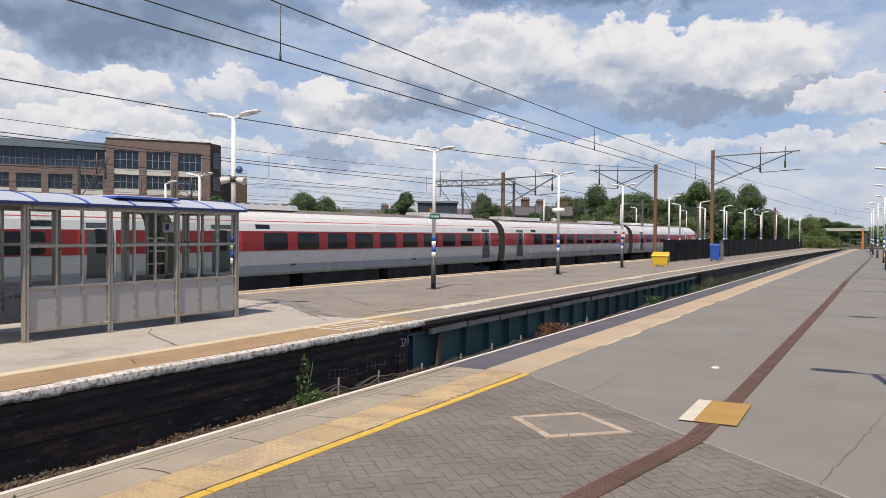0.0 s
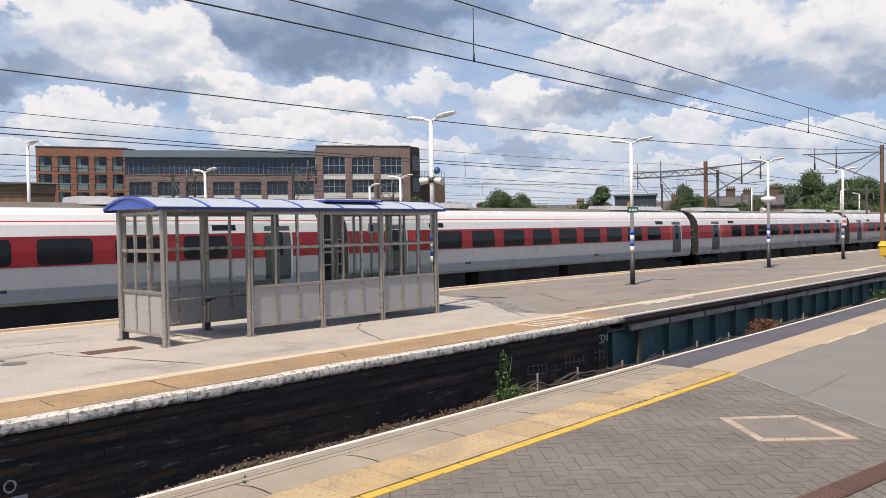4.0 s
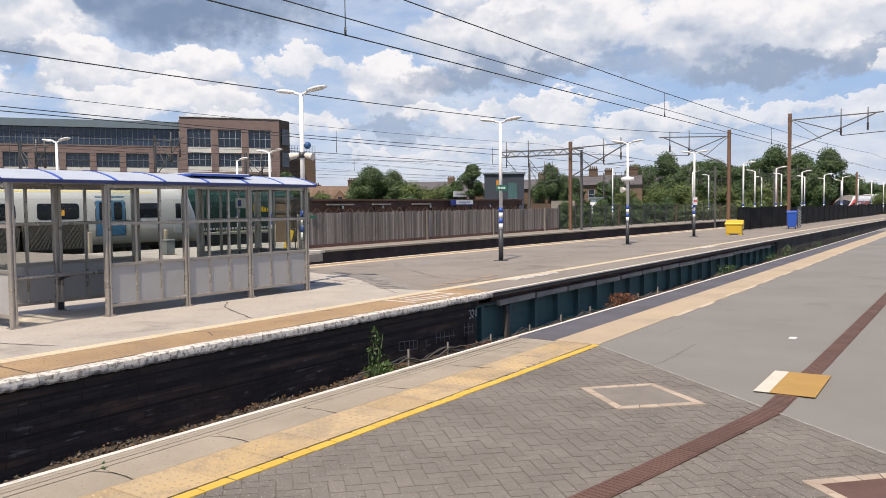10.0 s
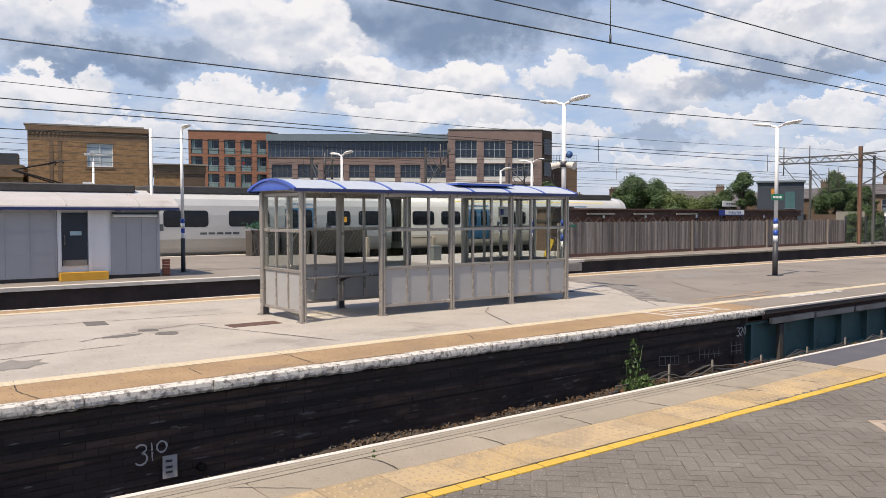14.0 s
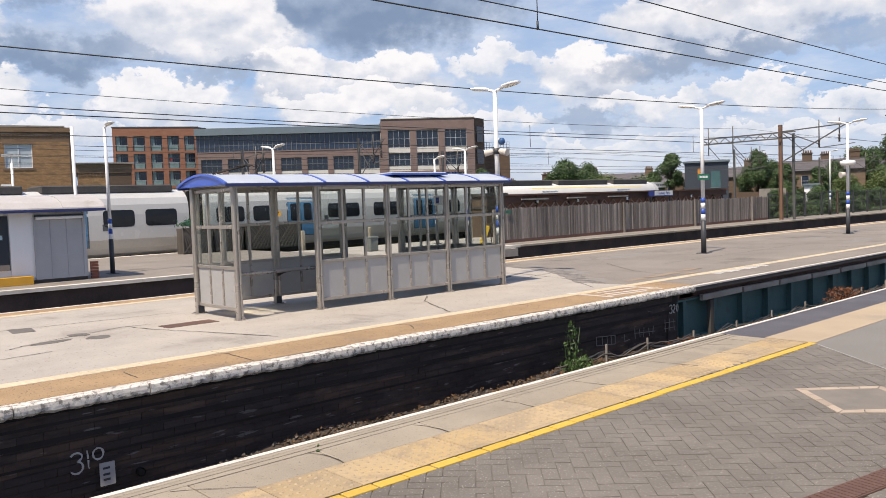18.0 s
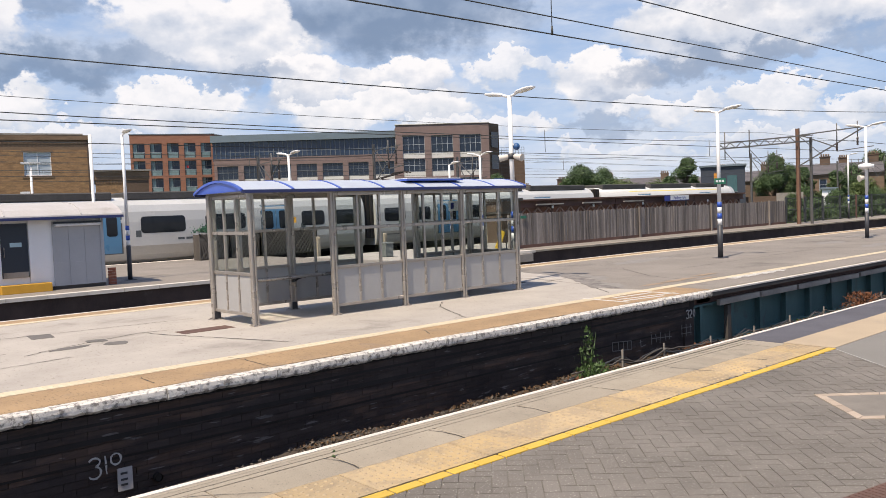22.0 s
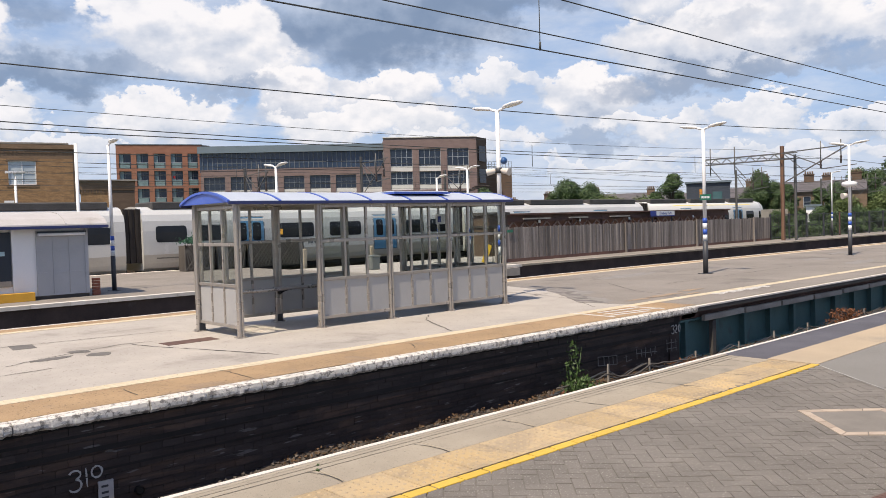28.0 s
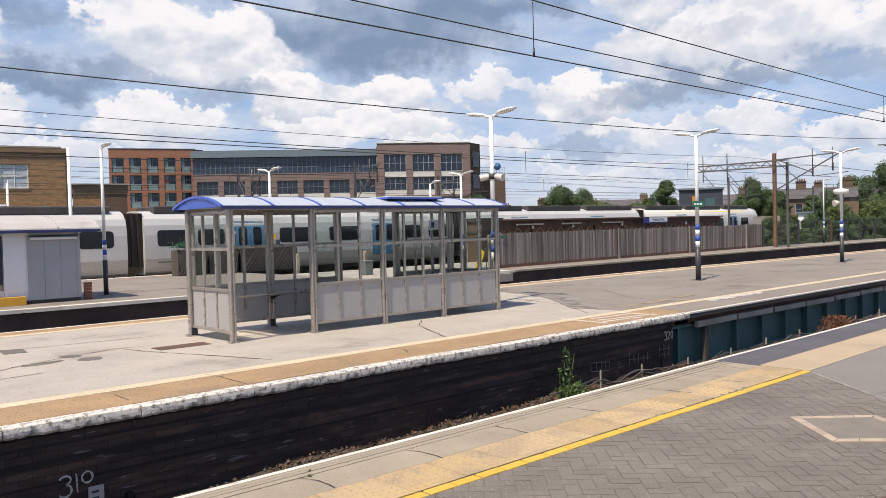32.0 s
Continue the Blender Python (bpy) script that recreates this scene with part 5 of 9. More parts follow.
# loudspeakers, drum and blue dome on the columns
def loudspeakers(x, y, z):
    t = thing("loudspeaker_pair", "pair of cream horn loudspeakers clamped to a lamp column", "loudspeaker", pose(x, y, z, 0, 0, 15))
    for s in (1, -1):
        bm = bmesh.new()
        way = Vector((s * 0.9, -0.5 * (1 if s < 0 else 0.2), -0.18)).normalized()
        o = Vector((s * 0.06, 0, 0))
        tube(bm, [o, o + way * 0.05, o + way * 0.19, o + way * 0.22], [0.035, 0.06, 0.072, 0.085], 14)
        part("horn", bm, SPEAKER, t)
    bm = bmesh.new()
    tube(bm, [(0, 0, -0.06), (0, 0, 0.06)], 0.075, 10)
    part("clamp", bm, COLUMN_DARK, t)


loudspeakers(-12.2, 12.65, 2.74)
ball = thing("camera_dome", "blue topped camera dome on the lamp column", "camera", pose(-12.13, 12.74, 2.95))
bm = bmesh.new()
bmesh.ops.create_uvsphere(bm, u_segments=14, v_segments=9, radius=0.078)
part("dome", bm, material("camera_dome_blue", (0.03, 0.10, 0.26), rough=0.4, bump=0.0), ball)
piece("dome_arm", GALV, ball, -0.12, 0.0, -0.09, -0.05, 0.02, 0.06)
drum = thing("beacon_drum", "grey drum and white horn on the lamp column", "loudspeaker", pose(-12.03, 30.9, 2.62))
bm = bmesh.new()
tube(bm, [(0, 0, -0.1), (0, 0, -0.06), (0, 0, 0.05), (0, 0, 0.09)], [0.2, 0.26, 0.26, 0.1], 14)
part("drum", bm, GALV, drum)
bm = bmesh.new()
tube(bm, [(-0.05, -0.1, -0.42), (-0.16, -0.25, -0.45)], [0.07, 0.12], 12)
part("horn", bm, SPEAKER, drum)


def plate_sign(x, y, z, w, h, mat, note, marks=BAND_WHITE):
    t = thing("column_sign", note, "sign", pose(x, y, z, 0, 0, 60))
    piece("board", mat, t, -w / 2, w / 2, -0.008, 0.008, -h / 2, h / 2)
    for k in range(3):
        piece("bar_mark", marks, t, -w * 0.38 + k * w * 0.26, -w * 0.38 + k * w * 0.26 + w * 0.2, -0.012, -0.0085, -h * 0.18, h * 0.18)


plate_sign(-11.78, 20.42, 2.13, 0.34, 0.16, SIGN_GREEN, "small green sign on a lamp column")
plate_sign(-11.84, 39.2, 1.72, 0.26, 0.36, SIGN_WHITE, "small white and red sign on a lamp column", SIGN_RED)

single = lamp_column(3.9, 1)
single.matrix_basis = pose(-12.0, 49.0, 0, 0, 0, 0)
tagged(single, group="lamp columns further along")
for k, y in enumerate((57.5, 66, 75, 84, 93, 102, 111)):
    copy_thing(single, pose(-12.0 + bend(y) * 0.4, y, 0, 0, 0, 0))
    if k < 5:
        copy_thing(single, pose(-14.3 + bend(y) * 0.5, y + 4, 0, 0, 0, 180))
own = lamp_column(4.1, 2)
own.matrix_basis = pose(0.35, 8.6, 0, 0, 0, 4)
tagged(own, group="lamp columns on the near platform")
for x, y in ((0.43, 16.2), (0.2, 25), (-0.15, 34), (-0.45, 45), (-0.72, 57), (-1.3, 69), (-1.9, 82), (-2.4, 95)):
    copy_thing(own, pose(x, y, 0, 0, 0, 4))
tall = lamp_column(4.63, 1, True, 1.1)
tall.matrix_basis = pose(-26.03, 9.3, Z_C, 0, 0, 0)
tagged(tall, "tall white lamp column with a dark foot on the far platform", group="lamp columns on the far platform")
for x, y, turn in ((-25.74, 15.11, 4), (-24.4, 23.4, 4)):
    copy_thing(double, pose(x, y, Z_C, 0, 0, turn))
copy_thing(single, pose(-27.8, 24.7, Z_C, 0, 0, 0))
for x, y, h in ((-25.0, 61, 4.3), (-24.6, 74, 4.3), (-26, 84, 4.6), (-23.5, 96, 4.6)):
    copy_thing(tall, pose(x + 2 if y > 70 else x, y, Z_C, 0, 0, 180 if h > 4.4 else 0))


# ---------------------------------------------------------------- bins
def grit_bin(m):
    t = thing("grit_bin", "yellow plastic grit bin with a sloping lid", "grit bin", m)
    bm = bmesh.new()
    loft(bm, [[(x * s, y * s, z) for x, y in ((-0.42, -0.3), (0.42, -0.3), (0.42, 0.3), (-0.42, 0.3))] for z, s in ((0.06, 0.86), (0.5, 1.0))])
    part("bin_body", bm, BIN_YELLOW, t, bevel=0.03)
    bm = bmesh.new()
    loft(bm, [[(-0.45, -0.33, 0.5), (0.45, -0.33, 0.5), (0.45, 0.33, 0.5), (-0.45, 0.33, 0.5)], [(-0.45, -0.33, 0.58), (0.45, -0.33, 0.58), (0.42, 0.28, 0.76), (-0.42, 0.28, 0.76)]])
    part("bin_lid", bm, BIN_YELLOW, t, bevel=0.03)
    for x in (-0.3, 0.3):
        piece("foot", BIN_YELLOW, t, x - 0.08, x + 0.08, -0.24, 0.24, 0.0, 0.09)
    piece("front_mark", material("bin_label", (0.75, 0.62, 0.3), rough=0.5, bump=0), t, 0.445, 0.45, -0.15, 0.15, 0.3, 0.42)
    return t


grit = grit_bin(pose(-10.75, 42.2, 0, 0, 0, 8))
copy_thing(grit, pose(-0.17, 49.3, 0, 0, 0, 8))
wheelie = thing("wheelie_bin", "blue wheeled refuse bin with a closed lid", "bin", pose(-10.0, 52.6, 0, 0, 0, 10))
bm = bmesh.new()
loft(bm, [[(x * s, y * s, z) for x, y in ((-0.3, -0.36), (0.3, -0.36), (0.3, 0.36), (-0.3, 0.36))] for z, s in ((0.1, 0.8), (0.98, 1.0))])
part("bin_body", bm, BIN_BLUE, wheelie, bevel=0.02)
bm = bmesh.new()
loft(bm, [[(-0.33, -0.4, 0.98), (0.33, -0.4, 0.98), (0.33, 0.4, 0.98), (-0.33, 0.4, 0.98)], [(-0.3, -0.36, 1.1), (0.3, -0.36, 1.1), (0.3, 0.36, 1.1), (-0.3, 0.36, 1.1)]])
part("bin_lid", bm, BIN_BLUE, wheelie, bevel=0.02)
for s in (-0.2, 0.2):
    bm = bmesh.new()
    tube(bm, [(s - 0.03, 0.3, 0.1), (s + 0.03, 0.3, 0.1)], 0.1, 12)
    part("wheel", bm, T_UNDER, wheelie)

# black hoarding along the island platform
hoarding = thing("black_hoarding", "black sheeted hoarding standing on the island platform", "hoarding")


def hoarding_line(y):
    return float(np.interp(y, [47.9, 64.0, 100.0, 116.0], [-12.0, -11.3, -11.0, -10.9]))


rnd = random.Random(52)
y = 47.9
while y < 113:
    x0, x1, top = hoarding_line(y), hoarding_line(y + 2.4), rnd.uniform(1.18, 1.32)
    bm = bmesh.new()
    bar(bm, (x0, y + 0.03, 0.04 + top / 2), (x1, y + 2.37, 0.04 + top / 2), 0.04, top)
    part("hoarding_sheet", bm, BLACK_MESH, hoarding)
    bm = bmesh.new()
    box(bm, x0 - 0.04, x0 + 0.04, y - 0.03, y + 0.03, 0, top + rnd.uniform(0.04, 0.1))
    part("hoarding_post", bm, BLACK_MESH, hoarding)
    y += 2.4
stripes = thing("striped_marker_board", "black and white diagonally striped board by the hoarding", "sign", pose(-9.9, 54.3, 0.75))
piece("board", COLUMN_DARK, stripes, -0.02, 0.02, -0.55, 0.55, -0.7, 0.6)
for k in range(6):
    bm = bmesh.new()
    bar(bm, (0.024, -0.5, -0.55 + k * 0.19), (0.024, 0.5, -0.75 + k * 0.19), 0.008, 0.05)
    part("white_stripe", bm, BAND_WHITE, stripes)

# ---------------------------------------------------------------- timber fence
fence = thing("timber_fence", "weathered grey-brown close boarded timber fence", "fence")
fa, fb = Vector((-24.5, 25.2, Z_C)), Vector((-25.55, 52.4, Z_C))
count = 236
board_meshes = []
for v in range(3):
    bm = bmesh.new()
    box(bm, -0.013, 0.013, -0.05, 0.05, 0.05, 1.52)
    for q in bm.verts:
        if q.co.z > 1 and q.co.y > 0:
            q.co.z += (-0.015, 0.0, 0.02)[v]
    board_meshes.append(mesh_of("board", bm, FENCE_WOOD))
lean = math.degrees(math.atan2(-(fb.x - fa.x), fb.y - fa.y))
for k in range(count):
    p = fa.lerp(fb, (k + 0.5) / count)
    part("board", board_meshes[k % 3], None, fence, m=pose(p.x + random.uniform(-0.008, 0.008), p.y, p.z + random.uniform(-0.03, 0.03), random.uniform(-0.6, 0.6), 0, lean + random.uniform(-3, 3)))
for k in range(12):
    p = fa.lerp(fb, k / 11)
    piece("fence_post", FENCE_WOOD, fence, p.x - 0.14, p.x - 0.04, p.y - 0.05, p.y + 0.05, Z_C, Z_C + 1.5)
for k in (4, 7, 10):
    p = fa.lerp(fb, k / 11)
    piece("fence_post", FENCE_WOOD, fence, p.x + 0.03, p.x + 0.12, p.y - 0.06, p.y + 0.06, Z_C, Z_C + 1.58)
bm = bmesh.new()
bar(bm, fa + Vector((0.02, 0, 0.07)), fb + Vector((0.02, 0, 0.07)), 0.03, 0.14)
part("gravel_board", bm, IRON, fence, "dark gravel board at the foot")
for z in (0.3, 1.2):
    bm = bmesh.new()
    bar(bm, fa + Vector((-0.05, 0, z)), fb + Vector((-0.05, 0, z)), 0.05, 0.09)
    part("fence_rail", bm, FENCE_WOOD, fence)
tag = thing("fence_tag", "small green tag on the timber fence", "sign", pose(-24.48, 26.0, 1.18))
piece("board", SIGN_GREEN, tag, -0.01, 0.01, -0.18, 0.18, -0.06, 0.06)

# dark railing further along
railing = thing("metal_railing", "dark green steel post and mesh railing", "railing")
ra, rb, n = Vector((-25.6, 52.6, Z_C)), Vector((-23.4, 92, Z_C)), 16
for k in range(n + 1):
    p = ra.lerp(rb, k / n)
    piece("railing_post", IRON if k % 5 == 4 else COLUMN_DARK, railing, p.x - 0.045, p.x + 0.045, p.y - 0.045, p.y + 0.045, p.z, p.z + 1.75)
    if k < n:
        q = ra.lerp(rb, (k + 1) / n)
        for z in (0.12, 0.9, 1.66):
            bm = bmesh.new()
            bar(bm, p + Vector((0, 0.05, z)), q + Vector((0, -0.05, z)), 0.03, 0.04)
            part("railing_rail", bm, COLUMN_DARK, railing)
        bm = bmesh.new()
        for j in range(1, 12):
            c = p.lerp(q, j / 12)
            box(bm, c.x - 0.008, c.x + 0.008, c.y - 0.008, c.y + 0.008, c.z + 0.12, c.z + 1.66)
        part("railing_infill", bm, COLUMN_DARK, railing, kind="stuff")

# ---------------------------------------------------------------- lattice girder bridge behind the fence
LATTICE = material("pale_rusty_lattice", (0.30, 0.20, 0.16), (0.22, 0.15, 0.12), 0.8, coarse=2, fine=30)
girder = thing("lattice_girder", "rust brown riveted lattice bridge girder", "bridge", kind="structure")
gx, g0, g1 = -30.0, 31.2, 55.0
piece("top_boom", IRON, girder, gx - 0.25, gx + 0.25, g0, g1, 1.93, 2.02)
piece("upper_plate", IRON, girder, gx - 0.06, gx + 0.06, g0, g1, 1.62, 1.93)
piece("mid_boom", IRON, girder, gx - 0.14, gx + 0.14, g0, g1, 1.56, 1.62)
piece("bottom_boom", IRON, girder, gx - 0.2, gx + 0.2, g0, g1, 1.06, 1.16)
piece("lower_plate", IRON, girder, gx - 0.5, gx - 0.4, g0, g1, BED, 1.6)
y, up = g0 + 0.4, True
while y < g1 - 0.8:
    bm = bmesh.new()
    bar(bm, (gx + 0.03, y, 1.16 if up else 1.56), (gx + 0.03, y + 0.46, 1.56 if up else 1.16), 0.05, 0.075)
    part("lattice_bar", bm, LATTICE, girder)
    y, up = y + 0.46, not up
y = g0
while y < g1:
    piece("gusset", IRON, girder, gx - 0.08, gx + 0.085, y, y + 0.1, 0.9, 1.95)
    y += 2.9
for y in (34.0, 37.6, 42.5, 50.0):
    piece("white_tag", SIGN_WHITE, girder, gx + 0.15, gx + 0.17, y, y + 0.16, 1.48, 1.64)
for y, l in ((32.6, 2.2), (36.5, 1.7), (40.4, 2.0)):
    piece("cable_trough", STEEL_GREY, girder, gx + 0.26, gx + 0.36, y, y + l, 1.68, 1.76)
pier = thing("brick_pier", "soot brown brick pier with a stone cap at the girder end", "pier", kind="structure")
piece("shaft", BRICK_DARK, pier, gx - 0.6, gx + 0.5, 29.7, 31.15, BED, 1.95)
piece("cap", DARK_CONCRETE, pier, gx - 0.7, gx + 0.6, 29.6, 31.25, 1.95, 2.1)
piece("band", DARK_CONCRETE, pier, gx - 0.66, gx + 0.56, 29.65, 31.2, 1.3, 1.42)

board = thing("station_name_sign", "blue and white station name board on posts", "sign", pose(-29.3, 45.5, 1.8, 0, 0, 90))
piece("board", SIGN_WHITE, board, -0.75, 1.35, -0.02, 0.02, -0.17, 0.17)
piece("blue_field", SIGN_BLUE, board, -1.35, -0.752, -0.02, 0.02, -0.17, 0.17)
piece("blue_lower", SIGN_BLUE, board, -0.75, 1.35, -0.021, -0.0205, -0.17, -0.12)
lettering("station_name", "Finsbury Park", 0.25, SIGN_BLUE, pose(0.3, -0.024, 0.02, 90, 0, 0), board)
for x in (-1.1, 1.1):
    piece("sign_post", COLUMN_DARK, board, x - 0.04, x + 0.04, 0.02, 0.08, -2.9, 0.2)
board2 = thing("platform_direction_sign", "grey and white sign on a post behind the girder", "sign", pose(-46.2, 71.7, 2.77, 0, 0, 90))
piece("board", SIGN_WHITE, board2, -1.6, 1.6, -0.02, 0.02, -0.28, 0.28)
for k in range(5):
    piece("bar_mark", MULLION_DARK, board2, -1.0 + k * 0.42, -0.7 + k * 0.42, -0.026, -0.021, -0.08, 0.05)
piece("sign_post", COLUMN_DARK, board2, -0.05, 0.05, 0.02, 0.1, -3.9, 0.1)

# ---------------------------------------------------------------- kiosk on platform C
kiosk = thing("platform_kiosk", "small white and grey station cabin with a curved pale roof", "kiosk", pose(-24.62, 3.9, Z_C, 0, 0, 0))
# local: y along the platform, x towards the track
L0, L1 = -5.0, 4.15
piece("cabin_body", KIOSK_WHITE, kiosk, -2.6, -0.03, L0, L1, 0.04, 2.08)
piece("plinth", DARK_CONCRETE, kiosk, -2.62, 0.0, L0, L1 + 0.02, 0.0, 0.1)


def shutter(y0, y1, n):
    piece("shutter_back", KIOSK_GREY, kiosk, -0.03, 0.0, y0, y1, 0.1, 1.95)
    for k in range(n + 1):
        y = y0 + (y1 - y0) * k / n
        piece("shutter_bar", KIOSK_GREY, kiosk, 0.0, 0.025, y - 0.018, y + 0.018, 0.1, 1.95)
    for z in (0.12, 0.75, 1.38, 1.93):
        piece("shutter_rail", KIOSK_GREY, kiosk, 0.0, 0.022, y0 + 0.02, y1 - 0.02, z - 0.018, z + 0.018)


shutter(L0, 1.28, 10)
shutter(2.78, 4.1, 3)
piece("door", DOOR_NAVY, kiosk, -0.03, 0.012, 1.44, 2.12, 0.42, 1.93, label="navy steel door")
piece("kick_plate", STEEL_GREY, kiosk, 0.012, 0.02, 1.46, 2.1, 0.42, 0.58)
piece("door_notice", material("pale_blue_notice", (0.45, 0.62, 0.68), rough=0.5, bump=0), kiosk, 0.013, 0.02, 1.66, 1.96, 1.28, 1.40)
bm = bmesh.new()
tube(bm, [(0.02, 1.5, 1.02), (0.07, 1.5, 1.05), (0.07, 1.5, 1.25), (0.02, 1.5, 1.28)], 0.016, 6)
part("door_handle", bm, STEEL_GREY, kiosk)
for y in (1.37, 2.19):
    piece("door_frame", KIOSK_WHITE, kiosk, -0.03, 0.03, y - 0.05, y + 0.05, 0.1, 2.0)
piece("door_step", STEP_YELLOW, kiosk, -0.03, 0.3, 1.33, 2.62, 0.0, 0.24, label="yellow painted door step", bevel=0.01)
piece("hood", KIOSK_WHITE, kiosk, 0.0, 0.14, 2.82, 4.08, 1.80, 1.88, label="pale shutter hood", bevel=0.02)
# navy bar drawn as the line of shade between hood and eaves
piece("hood_shadow_gap", DOOR_NAVY, kiosk, 0.0, 0.15, 2.8, 4.1, 1.88, 1.93)
piece("corner_post", KIOSK_GREY, kiosk, -0.03, 0.03, 4.1, 4.18, 0.1, 2.05)
bm = bmesh.new()
prof = [(0.35, 2.05), (0.33, 2.12), (0.12, 2.28), (-0.35, 2.42), (-1.0, 2.5), (-2.9, 2.5), (-2.9, 2.05)]
loft(bm, [[(x, y, z) for x, z in prof] for y in (L0 - 0.3, L1 + 0.5)])
part("roof", bm, KIOSK_ROOF, kiosk, "pale weathered curved roof")
piece("roof_edge", NAVY_EDGE, kiosk, 0.33, 0.38, L0 - 0.32, L1 + 0.52, 2.0, 2.08, label="dark blue roof edge")
piece("roof_end", NAVY_EDGE, kiosk, -2.9, 0.33, L1 + 0.5, L1 + 0.53, 2.0, 2.07)
for k in range(5):
    y = L0 + 0.5 + k * 2.0
    bm = bmesh.new()
    for (xa, za), (xb2, zb) in zip(prof[1:5], prof[2:6]):
        bar(bm, (xa, y, za + 0.012), (xb2, y, zb + 0.012), 0.03, 0.02)
    part("roof_seam", bm, KIOSK_ROOF, kiosk)
# brick stub beside the cabin
stub = thing("brick_stub", "low red brick stub wall beside the cabin", "wall", pose(-24.75, 8.22, Z_C))
for r in range(6):
    for k in range(1):
        o = 0.0
        piece("brick", RED_BRICK, stub, -0.1, 0.0, k * 0.225 - o + 0.005, k * 0.225 - o + 0.215, r * 0.085 + 0.004, r * 0.085 + 0.078)
# trellis planters on the far platform, the first with a shrub
ramp = thing("boarding_ramp", "folded boarding ramp with a yellow edge leaning on a stand", "ramp", pose(-25.04, 25.04, Z_C, 0, 0, 45))
for y, mat, note in ((0.0, BIN_YELLOW, "bright yellow ramp edge"), (0.1, MAST_GREY, "grey ramp plate")):
    bm = bmesh.new()
    bar(bm, (-0.13, y, 0.03), (0.16, y, 0.80), 0.05, 0.22)
    part("ramp_leaf", bm, mat, ramp, note, bevel=0.01)
bm = bmesh.new()
tube(bm, [(0.28, 0.06, 0.0), (0.28, 0.06, 0.9), (0.14, 0.06, 0.86)], 0.022, 8)
part("stand", bm, MAST_GREY, ramp)
piece("stand_base", COLUMN_DARK, ramp, -0.2, 0.36, -0.08, 0.2, 0.0, 0.025)


def trellis_planter(y, shrub):
    note = "timber trellis planter with a green shrub on top" if shrub else "timber trellis planter with crossed grey slats"
    t = thing("trellis_planter", note, "planter", pose(-34.6, y, Z_C), group="trellis planters")
    for s in (-1, 1):
        for k in range(9):
            bm = bmesh.new()
            a, b = -0.7 + k * 0.2, -0.7 + k * 0.2 + s * 0.9
            bar(bm, (0.36 + 0.03 * s, max(-0.7, min(0.7, a)), 0.05), (0.36 + 0.03 * s, max(-0.7, min(0.7, b)), 1.2), 0.03, 0.045)
            part("trellis_slat", bm, TRELLIS, t)
    piece("planter_box", PLANT_POT, t, -0.35, 0.30, -0.7, 0.7, 0.0, 1.15)
    if shrub:
        bm = bmesh.new()
        for _ in range(320):
            c = Vector((random.gauss(0, 0.14), random.gauss(-0.25, 0.2), 1.25 + abs(random.gauss(0, 0.14))))
            m = Matrix.Translation(c) @ Euler((random.uniform(0, 6), random.uniform(0, 6), random.uniform(0, 6))).to_matrix().to_4x4()
            bm.faces.new([bm.verts.new(m @ Vector(q)) for q in ((-0.06, 0, 0), (0, -0.03, 0.01), (0.06, 0, 0), (0, 0.03, 0.01))])
        part("shrub", bm, SHRUB, t, "blue-green shrub")


for k in range(4):
    trellis_planter(16.1 + 1.55 * k, k == 0)
notice = thing("column_sign", "small orange notice on a lamp column", "sign", pose(-25.62, 15.05, 1.5, 0, 0, 62))
piece("board", STEP_YELLOW, notice, -0.16, 0.16, -0.008, 0.008, -0.1, 0.1)
for k in range(3):
    piece("bar_mark", DOOR_NAVY, notice, -0.12, 0.10 - 0.05 * k, -0.012, -0.0085, 0.04 - 0.05 * k, 0.06 - 0.05 * k)


# ---------------------------------------------------------------- overhead line
def sagging(a, b, sag, n=14):
    a, b = Vector(a), Vector(b)
    return [a.lerp(b, k / n) - Vector((0, 0, sag * 4 * (k / n) * (1 - k / n))) for k in range(n + 1)]


def wire(spans, r, name="overhead_wire", sides=5):
    bm = bmesh.new()
    for pts in spans:
        tube(bm, pts, r, sides, caps=False)
    return tagged(part(name, bm, WIRE), "dark overhead line wire over the tracks", "wire", group="overhead wires")


def rel(x, q):
    """Height at x of a wire seen under the slope q."""
    return EYE + q * abs(x)


# over the near track: contact wire, catenary wire and a second conductor
wire([sagging((-6.31, -12, rel(6.31, 0.318)), (-6.31, 57, rel(6.31, 0.327)), 0.03), sagging((-6.31, 57, rel(6.31, 0.327)), (-6.31 + bend(110), 112, 3.75), 0.03)], 0.0085)
wire([sagging((-6.31, -12, 4.75), (-6.31, 57, 4.65), 0.52), sagging((-6.31, 57, 4.65), (-6.31 + bend(110), 112, 4.7), 0.4)], 0.0085)
wire([sagging((-6.25, -12, rel(6.25, 0.36)), (-6.31, 57, rel(6.31, 0.333)), 0.03)], 0.0075)
droppers = bmesh.new()
for y in (7.3, 18.5, 29.5, 41, 70, 85):
    top = 4.70 - 0.52 * 4 * ((y + 12) / 69) * (1 - (y + 12) / 69) if y < 57 else 4.45
    tube(droppers, [(-6.31 + bend(y), y, 3.70), (-6.31 + bend(y), y, top)], 0.006, 5)
    tube(droppers, [(-6.31 + bend(y), y, 3.64), (-6.31 + bend(y), y, 3.74)], 0.014, 6)
tagged(part("dropper", droppers, WIRE), "thin dark dropper wires between contact and catenary wire", "wire", kind="stuff")
# over the island platform's far side
wire([[(-17.25 + 2.3 * max(0, y) / 57, y, 4.88 + 0.00075 * (y - 13) ** 2) for y in range(-30, 58, 3)]], 0.014)
